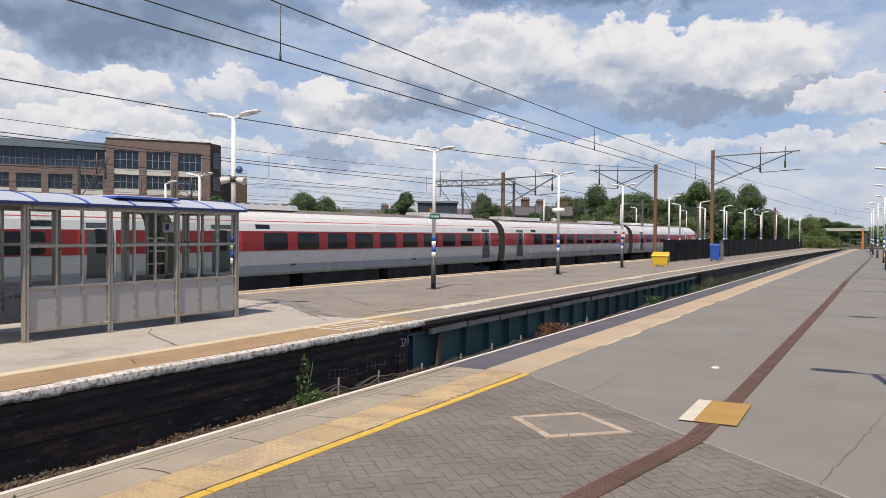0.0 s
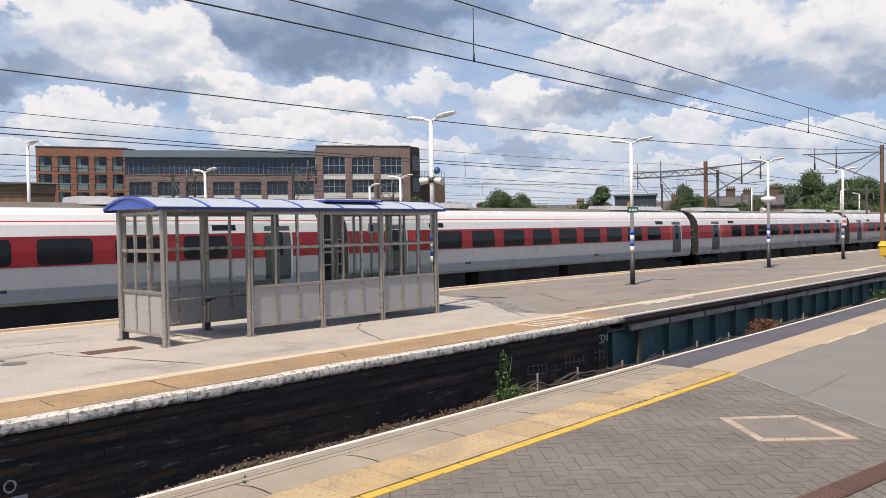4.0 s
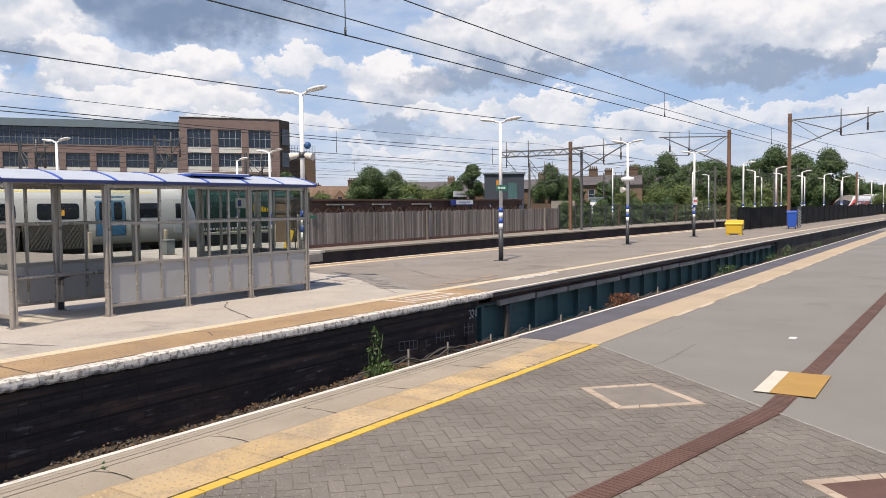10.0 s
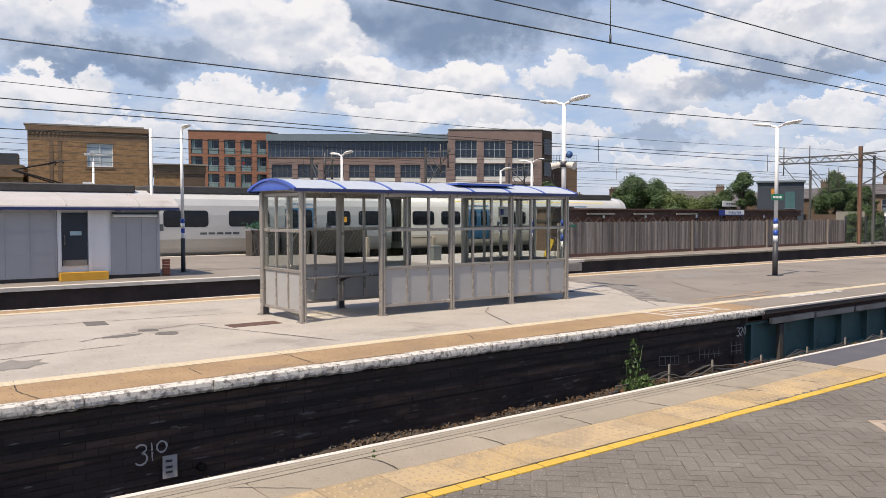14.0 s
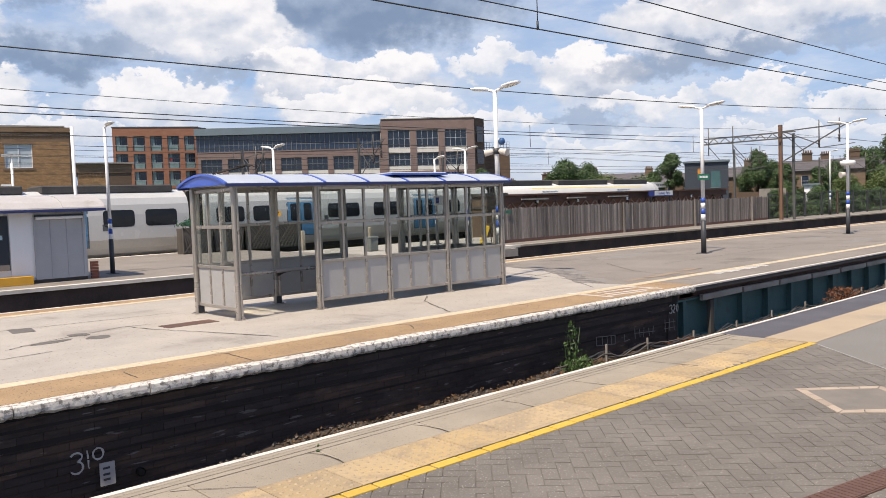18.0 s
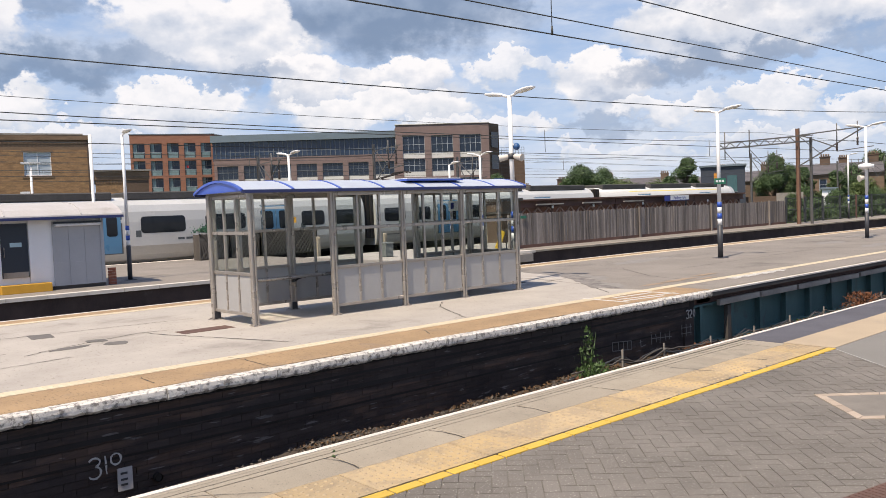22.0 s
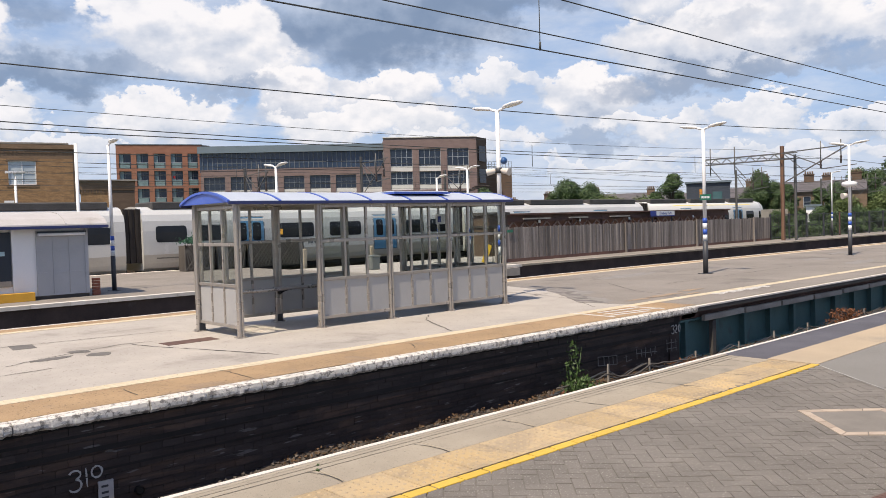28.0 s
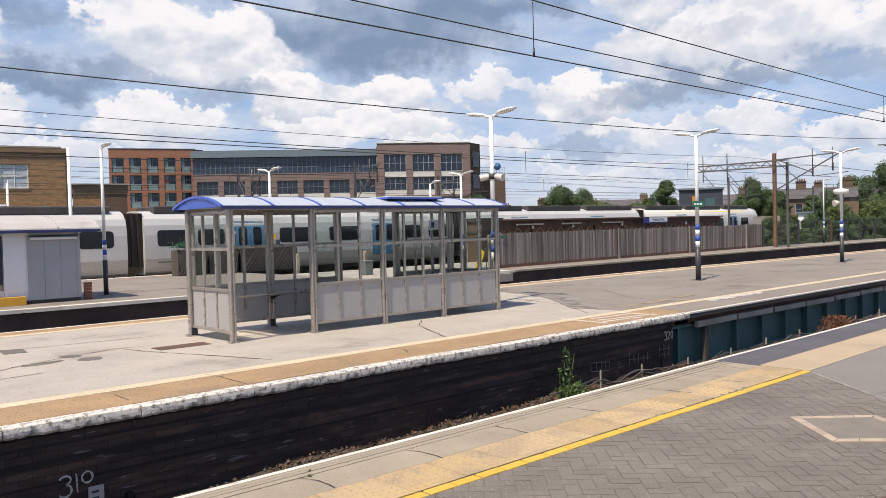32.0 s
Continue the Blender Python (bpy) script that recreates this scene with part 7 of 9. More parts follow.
def suburban_car(cab_end=False, first=False):
    """y runs from 0 at the rear to 20.2; the cab end, if any, looks to higher y."""
    length = 20.3
    note = "pale grey suburban driving carriage with blue doors" if cab_end else "pale grey suburban carriage with light blue doors"
    t = thing("suburban_carriage", note, "train carriage", group="carriages of the pale train")
    ring = profile(SUB)
    body_end = length - 1.6 if cab_end else length - 0.4
    rings = [[(x, y, z) for x, z in ring] for y in (0.4, body_end)]
    if cab_end:
        for y, w, top, low in ((length - 1.2, 1.0, 3.56, 0.75), (length - 1.1, 0.995, 3.5, 0.7), (length - 0.95, 0.975, 3.25, 0.6), (length - 0.65, 0.955, 2.5, 0.55), (length - 0.46, 0.93, 1.7, 0.5), (length - 0.4, 0.90, 1.1, 0.5)):
            rings.append([(x * w, y, low + (z - 0.56) / (3.56 - 0.56) * (top - low)) for x, z in ring])
    bm = bmesh.new()

    def paint(i, k):
        z = (ring[k][1] + ring[(k + 1) % len(ring)][1]) / 2
        return 2 if z > 3.46 and i == 0 else (1 if z < 1.35 else (3 if 2.95 < z and i == 0 else 0))

    loft(bm, rings, slots=paint, smooth=cab_end)
    part("body_shell", bm, [T_CREAM, T_BEIGE, T_ROOF_DARK, T_SHOULDER], t)
    windows = [(1.0, 2.5), (3.0, 4.4), (7.5, 9.6), (10.6, 12.7), (15.9, 17.3)] + ([] if cab_end else [(17.8, 19.3)])
    doors = [(5.0, 6.6), (13.6, 15.2)]
    for side in (1, -1):
        for a, b in windows:
            bm = bmesh.new()
            sheet_on(bm, a, b, 1.86, 2.62, side, 0.006, r=0.14)
            part("window", bm, T_GLASS, t, "black window")
        for a, b in doors:
            bm = bmesh.new()
            sheet_on(bm, a - 0.06, b + 0.06, 0.98, 2.99, side, 0.004, 6)
            part("door_surround", bm, T_DOOR, t)
            for c, d in ((a, (a + b) / 2 - 0.012), ((a + b) / 2 + 0.012, b)):
                bm = bmesh.new()
                sheet_on(bm, c, d, 1.02, 2.95, side, 0.010, 6)
                leaf = part("door", bm, T_BLUE, t, "light blue sliding door leaf")
                bm = bmesh.new()
                sheet_on(bm, c + 0.16, d - 0.16, 1.78, 2.68, side, 0.014, r=0.1)
                part("door_window", bm, T_GLASS, leaf)
            bm = bmesh.new()
            sheet_on(bm, b + 0.65, b + 0.9, 1.7, 2.0, side, 0.006)
            part("door_mark", bm, T_DOOR, t)
        bm = bmesh.new()
        sheet_on(bm, 1.0, 2.5, 1.10, 1.16, side, 0.005)
        part("number_bar", bm, T_ROOF, t)
        for k in range(5):
            bm = bmesh.new()
            sheet_on(bm, 9.2 + 0.40 * k, 9.52 + 0.40 * k, 1.5, 1.60, side, 0.005)
            part("name_bar", bm, T_DOOR, t)
        if first:
            bm = bmesh.new()
            sheet_on(bm, 4.0, 17.0, 3.17, 3.23, side, 0.006)
            part("yellow_stripe", bm, T_LEMON, t, "yellow stripe under the roof")
        if cab_end:
            bm = bmesh.new()
            sheet_on(bm, 18.2, 18.75, 1.0, 2.8, side, 0.008, 6)
            part("cab_door", bm, T_CREAM, t)
            bm = bmesh.new()
            sheet_on(bm, 18.3, 18.65, 1.8, 2.6, side, 0.012)
            part("cab_door_window", bm, T_GLASS, t)
    if cab_end:
        bm = bmesh.new()
        a = [(-0.85, length - 1.0, 3.2), (0.85, length - 1.0, 3.2), (0.95, length - 0.66, 2.25), (-0.95, length - 0.66, 2.25)]
        vs = [bm.verts.new((x, y + 0.08, z)) for x, y, z in a] + [bm.verts.new((x, y - 0.3, z)) for x, y, z in a]
        for f in ((0, 1, 2, 3), (0, 4, 5, 1), (1, 5, 6, 2), (2, 6, 7, 3), (3, 7, 4, 0), (7, 6, 5, 4)):
            bm.faces.new([vs[i] for i in f])
        part("windscreen", bm, T_GLASS, t)
        bm = bmesh.new()
        box(bm, -0.95, 0.95, length - 0.65, length - 0.36, 1.0, 1.5)
        part("yellow_front", bm, T_YELLOW, t, bevel=0.05)
    piece("underframe", T_UNDER, t, -1.15, 1.15, 4.2, 15.8, 0.35, 0.82)
    bogie(t, 2.6), bogie(t, length - 3.0)
    for a, b in ((1.0, 6.4), (7.0, 12.8), (13.5, 18.0 if cab_end else 19.3)):
        bm = bmesh.new()
        box(bm, -1.02, 1.02, a, b, 3.40, 3.76)
        part("roof_unit", bm, T_ROOF_DARK, t, "dark roof unit", 0.05)
    for k in range(6):
        piece("bellows_fold", T_BELLOWS, t, -1.2 + 0.04 * (k % 2), 1.2 - 0.04 * (k % 2), -0.42 + 0.14 * k, -0.30 + 0.14 * k, 0.95, 3.42)
    return t


mid_car = suburban_car()
lead = suburban_car(True, True)
SUBURBAN = [(lead, -20.3)]
for k in range(1, 9):
    SUBURBAN.append((mid_car if k == 1 else copy_thing(mid_car, Matrix()), -20.3 * (k + 1)))

# a pantograph stands on one carriage of the pale train
panto = thing("pantograph", "dark raised pantograph on the carriage roof", "pantograph")
for s in (-0.45, 0.45):
    for a, b in (((s, 0.9, 0.0), (s * 0.6, -0.9, 0.55)), ((s * 0.6, -0.9, 0.55), (s * 0.5, 0.75, 0.92))):
        bm = bmesh.new()
        tube(bm, [a, b], 0.035, 6)
        part("pantograph_arm", bm, T_BELLOWS, panto)
for y in (0.65, 0.9):
    bm = bmesh.new()
    tube(bm, [(-0.8, y, 0.86), (-0.5, y, 0.95), (0.5, y, 0.95), (0.8, y, 0.86)], 0.03, 6)
    part("pantograph_head", bm, T_BELLOWS, panto)
piece("pantograph_base", T_BELLOWS, panto, -0.6, 0.6, -0.9, 1.0, -0.25, 0.02)

# ---------------------------------------------------------------- standing freight locomotive
loco = thing("freight_locomotive", "dark green freight locomotive with yellow marks standing at rest", "locomotive", pose(TRACK_5, 32.6, RAIL_Z))
bm = bmesh.new()
ring = profile([(1.3, 1.0), (1.32, 2.9), (1.15, 3.35), (0.7, 3.7), (0.2, 3.78)])
loft(bm, [[(x, y, z) for x, z in ring] for y in (-9.6, 9.6)])
part("body_shell", bm, T_GREEN, loco)
for s in (-1, 1):
    bm = bmesh.new()
    loft(bm, [[(x * k, s * (9.61 + d), 1.0 + (z - 1.0) * h) for x, z in ring] for d, k, h in ((0, 1, 1), (0.9, 0.93, 0.93))])
    part("cab_front", bm, T_GREEN, loco, "green cab end")
    for k in range(6):
        piece("side_panel", T_YELLOW, loco, 1.322, 1.334, s * 7.0 - 0.75 + k * 0.25, s * 7.0 - 0.58 + k * 0.25, 2.2, 2.75 - 0.06 * k)
    piece("cab_window", T_GLASS, loco, 1.31, 1.33, s * 8.6 - 0.35, s * 8.6 + 0.35, 2.3, 2.95)
for k in range(8):
    piece("emblem_bar", T_YELLOW, loco, 1.322, 1.335, -5.0 + k * 0.5, -4.63 + k * 0.5, 2.55 - (0.1 if k % 3 else 0), 3.05 if k % 3 == 0 else 2.9)
piece("white_stripe", T_WHITE, loco, 1.321, 1.333, -9.5, 9.5, 1.05, 1.2)
piece("fuel_tank", T_UNDER, loco, -1.2, 1.2, -3, 3, 0.35, 1.0)
bogie(loco, -6.5), bogie(loco, 6.5)

# fence of dark pales behind the far platform
pales = thing("palisade_fence", "black steel palisade fence beyond the far tracks", "fence")
pale_mesh = bmesh.new()
box(pale_mesh, -0.012, 0.012, -0.035, 0.035, 0, 1.9)
bmv = mesh_of("pale", pale_mesh, COLUMN_DARK)
for k in range(150):
    part("pale", bmv, None, pales, m=pose(-41.0, 8 + k * 0.26, BED))
for z in (0.4, 1.5):
    piece("pale_rail", COLUMN_DARK, pales, -41.08, -41.03, 8, 47.2, BED + z, BED + z + 0.07)
bm = bmesh.new()
box(bm, -40.8, -40.3, 20, 46, -0.1, 0.05)
tagged(part("cable_trough", bm, CONCRETE_B), "pale concrete cable trough beside the far track", "trough", kind="structure")
piece_bm = bmesh.new()
box(piece_bm, -40.6, -40.4, 20.5, 45.5, BED, -0.1)
tagged(part("trough_wall", piece_bm, DARK_CONCRETE), "dark low wall beside the far track", "wall", kind="structure")


# ---------------------------------------------------------------- buildings
def facade_frame(a, b):
    """A pose whose x runs along the ground from a to b and whose y points away from the viewer."""
    way = (b - a).normalized()
    return Matrix.Translation(a) @ Matrix.Rotation(math.atan2(way.y, way.x), 4, "Z"), (b - a).length


def window_unit(parent, x0, x1, z0, z1, glass_mat, bars=2, rows=1, bar_mat=None, depth=0.22):
    """A window set back into the wall, with its pane and bars."""
    bm = bmesh.new()
    box(bm, x0, x1, depth - 0.03, depth, z0, z1)
    w = part("window", bm, glass_mat, parent)
    if bars:
        bm = bmesh.new()
        t = 0.05
        for k in range(bars + 1):
            x = x0 + (x1 - x0 - t) * k / bars
            box(bm, x, x + t, depth - 0.07, depth - 0.03, z0, z1)
        for k in range(rows + 1):
            z = z0 + (z1 - z0 - t) * k / rows
            box(bm, x0, x1, depth - 0.065, depth - 0.035, z, z + t)
        part("window_frame", bm, bar_mat or MULLION_DARK, w)
    return w


def gridded_wall(parent, x0, x1, z0, z1, openings, mat, depth=0.45, name="wall"):
    """A wall with rectangular openings cut through it, built of the pieces between them."""
    xs = sorted({x0, x1, *[v for o in openings for v in o[:2]]})
    zs = sorted({z0, z1, *[v for o in openings for v in o[2:4]]})
    bm = bmesh.new()
    for xa, xb in zip(xs, xs[1:]):
        for za, zb in zip(zs, zs[1:]):
            mx, mz = (xa + xb) / 2, (za + zb) / 2
            if not any(o[0] < mx < o[1] and o[2] < mz < o[3] for o in openings):
                box(bm, xa, xb, 0, depth, za, zb)
    bmesh.ops.remove_doubles(bm, verts=bm.verts[:], dist=0.0005)
    return part(name, bm, mat, parent)


def offices():
    """The long mauve brick block with a set-back glazed storey and a taller end bay."""
    m, length = facade_frame(polar(64.6, 120, 0), polar(45.5, 120, 0))
    t = thing("office_building", "long mauve brick office building with white spandrels and glazed storey", "building", m)
    tower = length * 0.655
    roof_l, roof_t = 11.6, 13.95
    floor_h = 3.25
    sills = [BED + 0.2 + 0.7 + k * floor_h for k in range(5)]
    rows = [(-0.1, 2.15), (3.1, 5.4), (6.4, 8.7)]
    n = 7
    openings = []
    for k in range(n):
        w = tower / n
        for z0, z1 in rows:
            openings.append((k * w + 0.42, (k + 1) * w - 0.38, z0, z1 + 0.35))
    gridded_wall(t, 0.0, tower, BED - 0.2, 9.95, openings, BRICK_MAUVE)
    for x0, x1, z0, z1 in openings:
        window_unit(t, x0, x1, z0 + 0.75, z1, B_GLASS, 4, 2)
        piece("spandrel", STUCCO, t, x0, x1, 0.12, 0.3, z0, z0 + 0.72)
    # set-back glazed storey
    piece("parapet", BRICK_MAUVE, t, 0, tower, -0.05, 0.4, 9.952, 10.12)
    bm = bmesh.new()
    box(bm, -0.4, tower - 0.01, 1.9, 14, 9.9, 12.6)
    part("top_storey", bm, material("blue_window_glass", (0.03, 0.055, 0.10), (0.015, 0.03, 0.06), 0.08, coarse=0.25, fine=1.5, bump=0.0), t, "dark glazed set-back storey")
    for k in range(38):
        x = k * tower / 38
        piece("glazing_bar", MULLION_DARK, t, x, x + 0.09, 1.82, 1.895, 10.1, 12.58)
    piece("balcony_rail", MULLION_DARK, t, 2, tower, 0.42, 0.47, 11.0, 11.06)
    bm = bmesh.new()
    box(bm, -0.6, tower - 0.01, 1.3, 14.4, 12.602, 13.6)
    part("top_cladding", bm, ZINC, t, "blue-grey metal clad roof band")
    # taller end bay
    e = length - tower
    m3 = [tower + e * a for a in (0.07, 0.375, 0.68)]
    wide = e * 0.235
    tall = [(x, x + wide, z0, z1) for x in m3 for z0, z1 in ((0.2, 2.9), (3.4, 6.3), (6.6, 9.25), (9.3, 12.6))]
    gridded_wall(t, tower + 0.004, length, BED - 0.2, roof_t + 0.25, tall, BRICK_MAUVE)
    for x0, x1, z0, z1 in tall:
        low = 0.75
        window_unit(t, x0, x1, z0 + low, z1, B_GLASS, 4, 2, MULLION)
        if low:
            piece("spandrel", STUCCO, t, x0, x1, 0.1, 0.3, z0, z0 + 0.72)
    # chamfered corner and return wall, its shade painted as darker brick
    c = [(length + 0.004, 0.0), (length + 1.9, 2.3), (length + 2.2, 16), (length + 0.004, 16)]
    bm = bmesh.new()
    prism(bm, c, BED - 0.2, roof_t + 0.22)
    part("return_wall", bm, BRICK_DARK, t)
    for z0, z1 in ((0.9, 3.0), (4.2, 6.3), (7.4, 9.5), (10.6, 12.9)):
        bm = bmesh.new()
        for a, b in (((0.35, 0.35), (1.6, 1.85)),):
            p0, p1 = Vector((length + a[0] + 0.06, a[1] - 0.06, 0)), Vector((length + b[0] + 0.06, b[1] - 0.06, 0))
            vs = [bm.verts.new(v) for v in (p0 + Vector((0, 0, z0)), p1 + Vector((0, 0, z0)), p1 + Vector((0, 0, z1)), p0 + Vector((0, 0, z1)))]
            bm.faces.new(vs)
            vs2 = [bm.verts.new(v.co + Vector((-0.03, 0.03, 0))) for v in vs]
            bm.faces.new(vs2[::-1])
        part("corner_window", bm, B_GLASS, t)
    piece("body", BRICK_MAUVE, t, 0, length, 0.46, 14, BED - 0.2, 9.85)
    piece("tower_body", BRICK_MAUVE, t, tower + 0.01, length, 0.46, 14, 9.86, roof_t)
    piece("coping", STUCCO, t, tower - 0.1, length + 0.1, -0.12, 0.5, roof_t + 0.252, roof_t + 0.36)
    # low roof plant with railings beyond the corner
    piece("lower_wing", BRICK_DARK, t, length + 2.3, length + 6.5, 6, 18, BED, 9.6)
    bm = bmesh.new()
    for k in range(10):
        x = length + 2.4 + k * 0.45
        box(bm, x, x + 0.05, 6.0, 6.05, 9.6, 10.9)
    for z in (10.0, 10.45, 10.88):
        box(bm, length + 2.4, length + 6.5, 6.0, 6.05, z, z + 0.05)
    part("roof_railing", bm, MULLION_DARK, t)


offices()


def flats():
    """The orange brick block of flats with glazed loggias."""
    m, length = facade_frame(polar(69.9, 140, 0), polar(64.5, 140, 0))
    t = thing("apartment_building", "orange brick apartment block with rows of glazed balconies", "building", m)
    n, top = 5, 15.7
    cell = length / n
    rows = [12.1 - k * 2.85 for k in range(5)]
    openings = [(k * cell + 0.42, (k + 1) * cell - 0.40 if k < n - 1 else length - 0.6, z - 0.2, z + 2.2) for k in range(n) for z in rows]
    gridded_wall(t, 0, length, BED - 0.2, top, openings, BRICK_ORANGE, 0.6)
    for x0, x1, z0, z1 in openings:
        window_unit(t, x0, x1, z0, z1, B_GLASS, 2, 1, MULLION_DARK, 0.55)
        w = x1 - x0
        piece("curtain", B_GLASS_TEAL, t, x0 + 0.08, x0 + w * 0.36, 0.35, 0.40, z0, z1)
        piece("balcony_glass", B_GLASS_TEAL, t, x0 + w * 0.1, x1 - w * 0.1, 0.02, 0.06, z0, z0 + 0.9)
        piece("balcony_rail", MULLION, t, x0, x1, 0.0, 0.08, z0 + 0.91, z0 + 0.96)
    piece("red_blind", SIGN_RED, t, openings[16][0] + 0.25, openings[16][0] + 0.6, 0.3, 0.34, rows[1] + 1.0, rows[1] + 1.45)
    piece("body", BRICK_ORANGE, t, 0, length, 0.61, 16, BED - 0.2, top)
    piece("coping", ZINC, t, -0.1, length + 0.1, -0.08, 0.7, top + 0.002, top + 0.12)
    # return wall away from the sun, shade put into a darker brick
    bm = bmesh.new()
    prism(bm, [(length + 0.004, 0), (length + 1.4, 1.2), (length + 1.4, 16), (length + 0.004, 16)], BED, top)
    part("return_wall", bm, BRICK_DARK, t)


flats()


PALE_PANE = material("pale_blue_window_pane", (0.50, 0.56, 0.60), (0.38, 0.44, 0.49), 0.1, coarse=0.5, fine=2, bump=0.0)


def brown_house():
    """The stock brick station building with a lower wing."""
    m, length = facade_frame(polar(79.6, 56, 0), polar(72.5, 56, 0))
    t = thing("brick_station_building", "tall yellow-brown brick building with a corbelled cornice and a white window", "building", m)
    top = 7.25
    win = (length * 0.48, length * 0.70, 4.75, 6.2)
    low = (length * 0.5, length * 0.68, 1.6, 3.35)
    gridded_wall(t, 0, length, BED - 0.1, top - 0.9, [win, low], BRICK_BUFF)
    piece("cornice_band", BRICK_SOOTY, t, 0, length, 0.0, 0.5, top - 0.898, top - 0.3)
    for k in range(30):
        piece("cornice_dentil", BRICK_SOOTY, t, k * length / 30, k * length / 30 + 0.12, -0.05, 0.0, top - 0.55, top - 0.4)
    piece("cornice_cap", BRICK_SOOTY, t, -0.1, length + 0.1, -0.09, 0.6, top - 0.298, top)
    piece("roof_cap", STEEL_GREY, t, -0.2, length - 0.2, -0.1, 3, top + 0.004, top + 0.1)
    for x0, x1, z0, z1 in (win, low):
        window_unit(t, x0, x1, z0, z1, PALE_PANE, 2, 2, SIGN_WHITE, 0.12)
        piece("window_surround", BRICK_SOOTY, t, x0 - 0.08, x1 + 0.08, -0.02, 0.02, z1, z1 + 0.12)
        piece("window_surround", BRICK_SOOTY, t, x0 - 0.12, x1 + 0.12, -0.03, 0.02, z0 - 0.14, z0)
    for x in (length * 0.17, length * 0.24):
        piece("pilaster_shade", BRICK_SOOTY, t, x, x + 0.22, -0.02, 0.01, BED, top - 0.9)
    piece("body", BRICK_BUFF, t, 0.0, length, 0.46, 9, BED - 0.1, top - 0.35)
    # unlit side of the house, darkened by colour against the buff front
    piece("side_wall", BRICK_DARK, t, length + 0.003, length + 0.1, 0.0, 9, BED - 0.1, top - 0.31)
    # lower wing towards the flats
    w0, w1 = length + 0.4, length + 3.6
    wing_win = (length + 0.75, length + 1.6, 2.5, 3.25)
    gridded_wall(t, w0, w1 - 1.4, BED - 0.1, 4.4, [wing_win], BRICK_BUFF, name="wing_wall")
    window_unit(t, wing_win[0] + 0.06, wing_win[1] - 0.06, 2.56, 3.19, B_GLASS_TEAL, 2, 1, MULLION, 0.2)
    # wing's receding side, its shade painted with the dark brick too
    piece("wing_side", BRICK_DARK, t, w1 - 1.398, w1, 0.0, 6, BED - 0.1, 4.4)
    piece("wing_cornice", BRICK_SOOTY, t, w0 - 0.05, w1 + 0.05, -0.06, 6, 4.402, 4.95)
    piece("wing_cap", STEEL_GREY, t, w0 - 0.15, w1 + 0.15, -0.2, 6.1, 4.952, 5.05)
    for k in range(9):
        piece("cornice_dentil", BRICK_SOOTY, t, w0 + k * 0.19, w0 + k * 0.19 + 0.1, -0.035, 0.0, 4.18, 4.38)
    # part to the far side, and a roof vent
    piece("left_wing", BRICK_BUFF, t, -9, -0.3, 0.0, 8, BED - 0.1, 4.0)
    piece("left_wing_cornice", BRICK_SOOTY, t, -9, -0.25, -0.15, 8, 4.002, 4.75)
    piece("roof_vent", COLUMN_DARK, t, -2.6, -0.6, 0.5, 2, 4.76, 5.5)
    bm = bmesh.new()
    tube(bm, [(length * 0.53, -3.5, BED), (length * 0.53, -3.5, 5.28)], 0.07, 8)
    part("yard_lamp_post", bm, GALV, t)
    piece("yard_lamp_head", GALV, t, length * 0.53 - 0.5, length * 0.53 + 0.5, -3.65, -3.35, 5.22, 5.33)
    piece("yard_camera", GALV, t, length * 0.53 - 0.6, length * 0.53 - 0.1, -3.6, -3.4, 3.45, 3.65)


brown_house()


def hut(az0, az1, dist, z1, mat, label, cap=ZINC, windows=()):
    m, length = facade_frame(polar(az0, dist, 0), polar(az1, dist, 0))
    t = thing("lineside_building", label, "building", m)
    piece("body", mat, t, 0, length, 0.0, 6, BED - 0.1, z1)
    piece("roof", cap, t, -0.15, length + 0.15, -0.2, 6.2, z1 + 0.003, z1 + 0.18)
    for x0, x1, za, zb, gm in windows:
        bm = bmesh.new()
        box(bm, x0 * length, x1 * length, -0.05, -0.004, za, zb)
        w = part("window", bm, gm, t)
        piece("window_frame", MULLION_DARK, w, x0 * length - 0.05, x1 * length + 0.05, -0.07, -0.052, za - 0.06, za)
    return t


hut(31.2, 28.4, 85, 4.8, material("dark_blue_cladding", (0.042, 0.052, 0.07), (0.034, 0.042, 0.056), 0.5, coarse=0.5, fine=8, bump=0.05), "dark blue-grey clad building with a teal window", ZINC, ((0.6, 0.82, 2.3, 3.9, material("teal_glazing", (0.06, 0.13, 0.14), (0.04, 0.09, 0.10), 0.15, bump=0.0)), (0.3, 0.4, 3.4, 4.2, material("orange_notice", (0.6, 0.25, 0.03), rough=0.6, bump=0))))
hut(23.8, 22.95, 88, 2.15, KIOSK_WHITE, "small white lineside cabin with a dark notice", ZINC, ((0.2, 0.45, 0.9, 1.4, DOOR_NAVY),))
hut(71.2, 68.6, 62, 2.3, material("navy_shed", (0.03, 0.04, 0.055), (0.024, 0.03, 0.045), 0.6, coarse=0.5, fine=8), "dark blue shed beyond the palisade fence", STEEL_GREY, ((0.25, 0.35, 0.3, 1.2, SIGN_WHITE), (0.8, 1.0, 1.0, 1.4, SIGN_WHITE)))
bm = bmesh.new()
a, b = polar(26.5, 80), polar(24.9, 81)
bar(bm, (a.x, a.y, 0.4), (b.x, b.y, 0.4), 0.06, 3.1)
tagged(part("corrugated_wall", bm, STEEL_GREY), "pale grey corrugated boundary wall", "wall", kind="structure")
bm = bmesh.new()
a, b = polar(28.5, 86), polar(24.8, 88)
bar(bm, (a.x, a.y, 0.35), (b.x, b.y, 0.35), 0.2, 2.7)
tagged(part("brick_boundary_wall", bm, BRICK_DARK), "dull brown brick boundary wall", "wall", kind="structure")


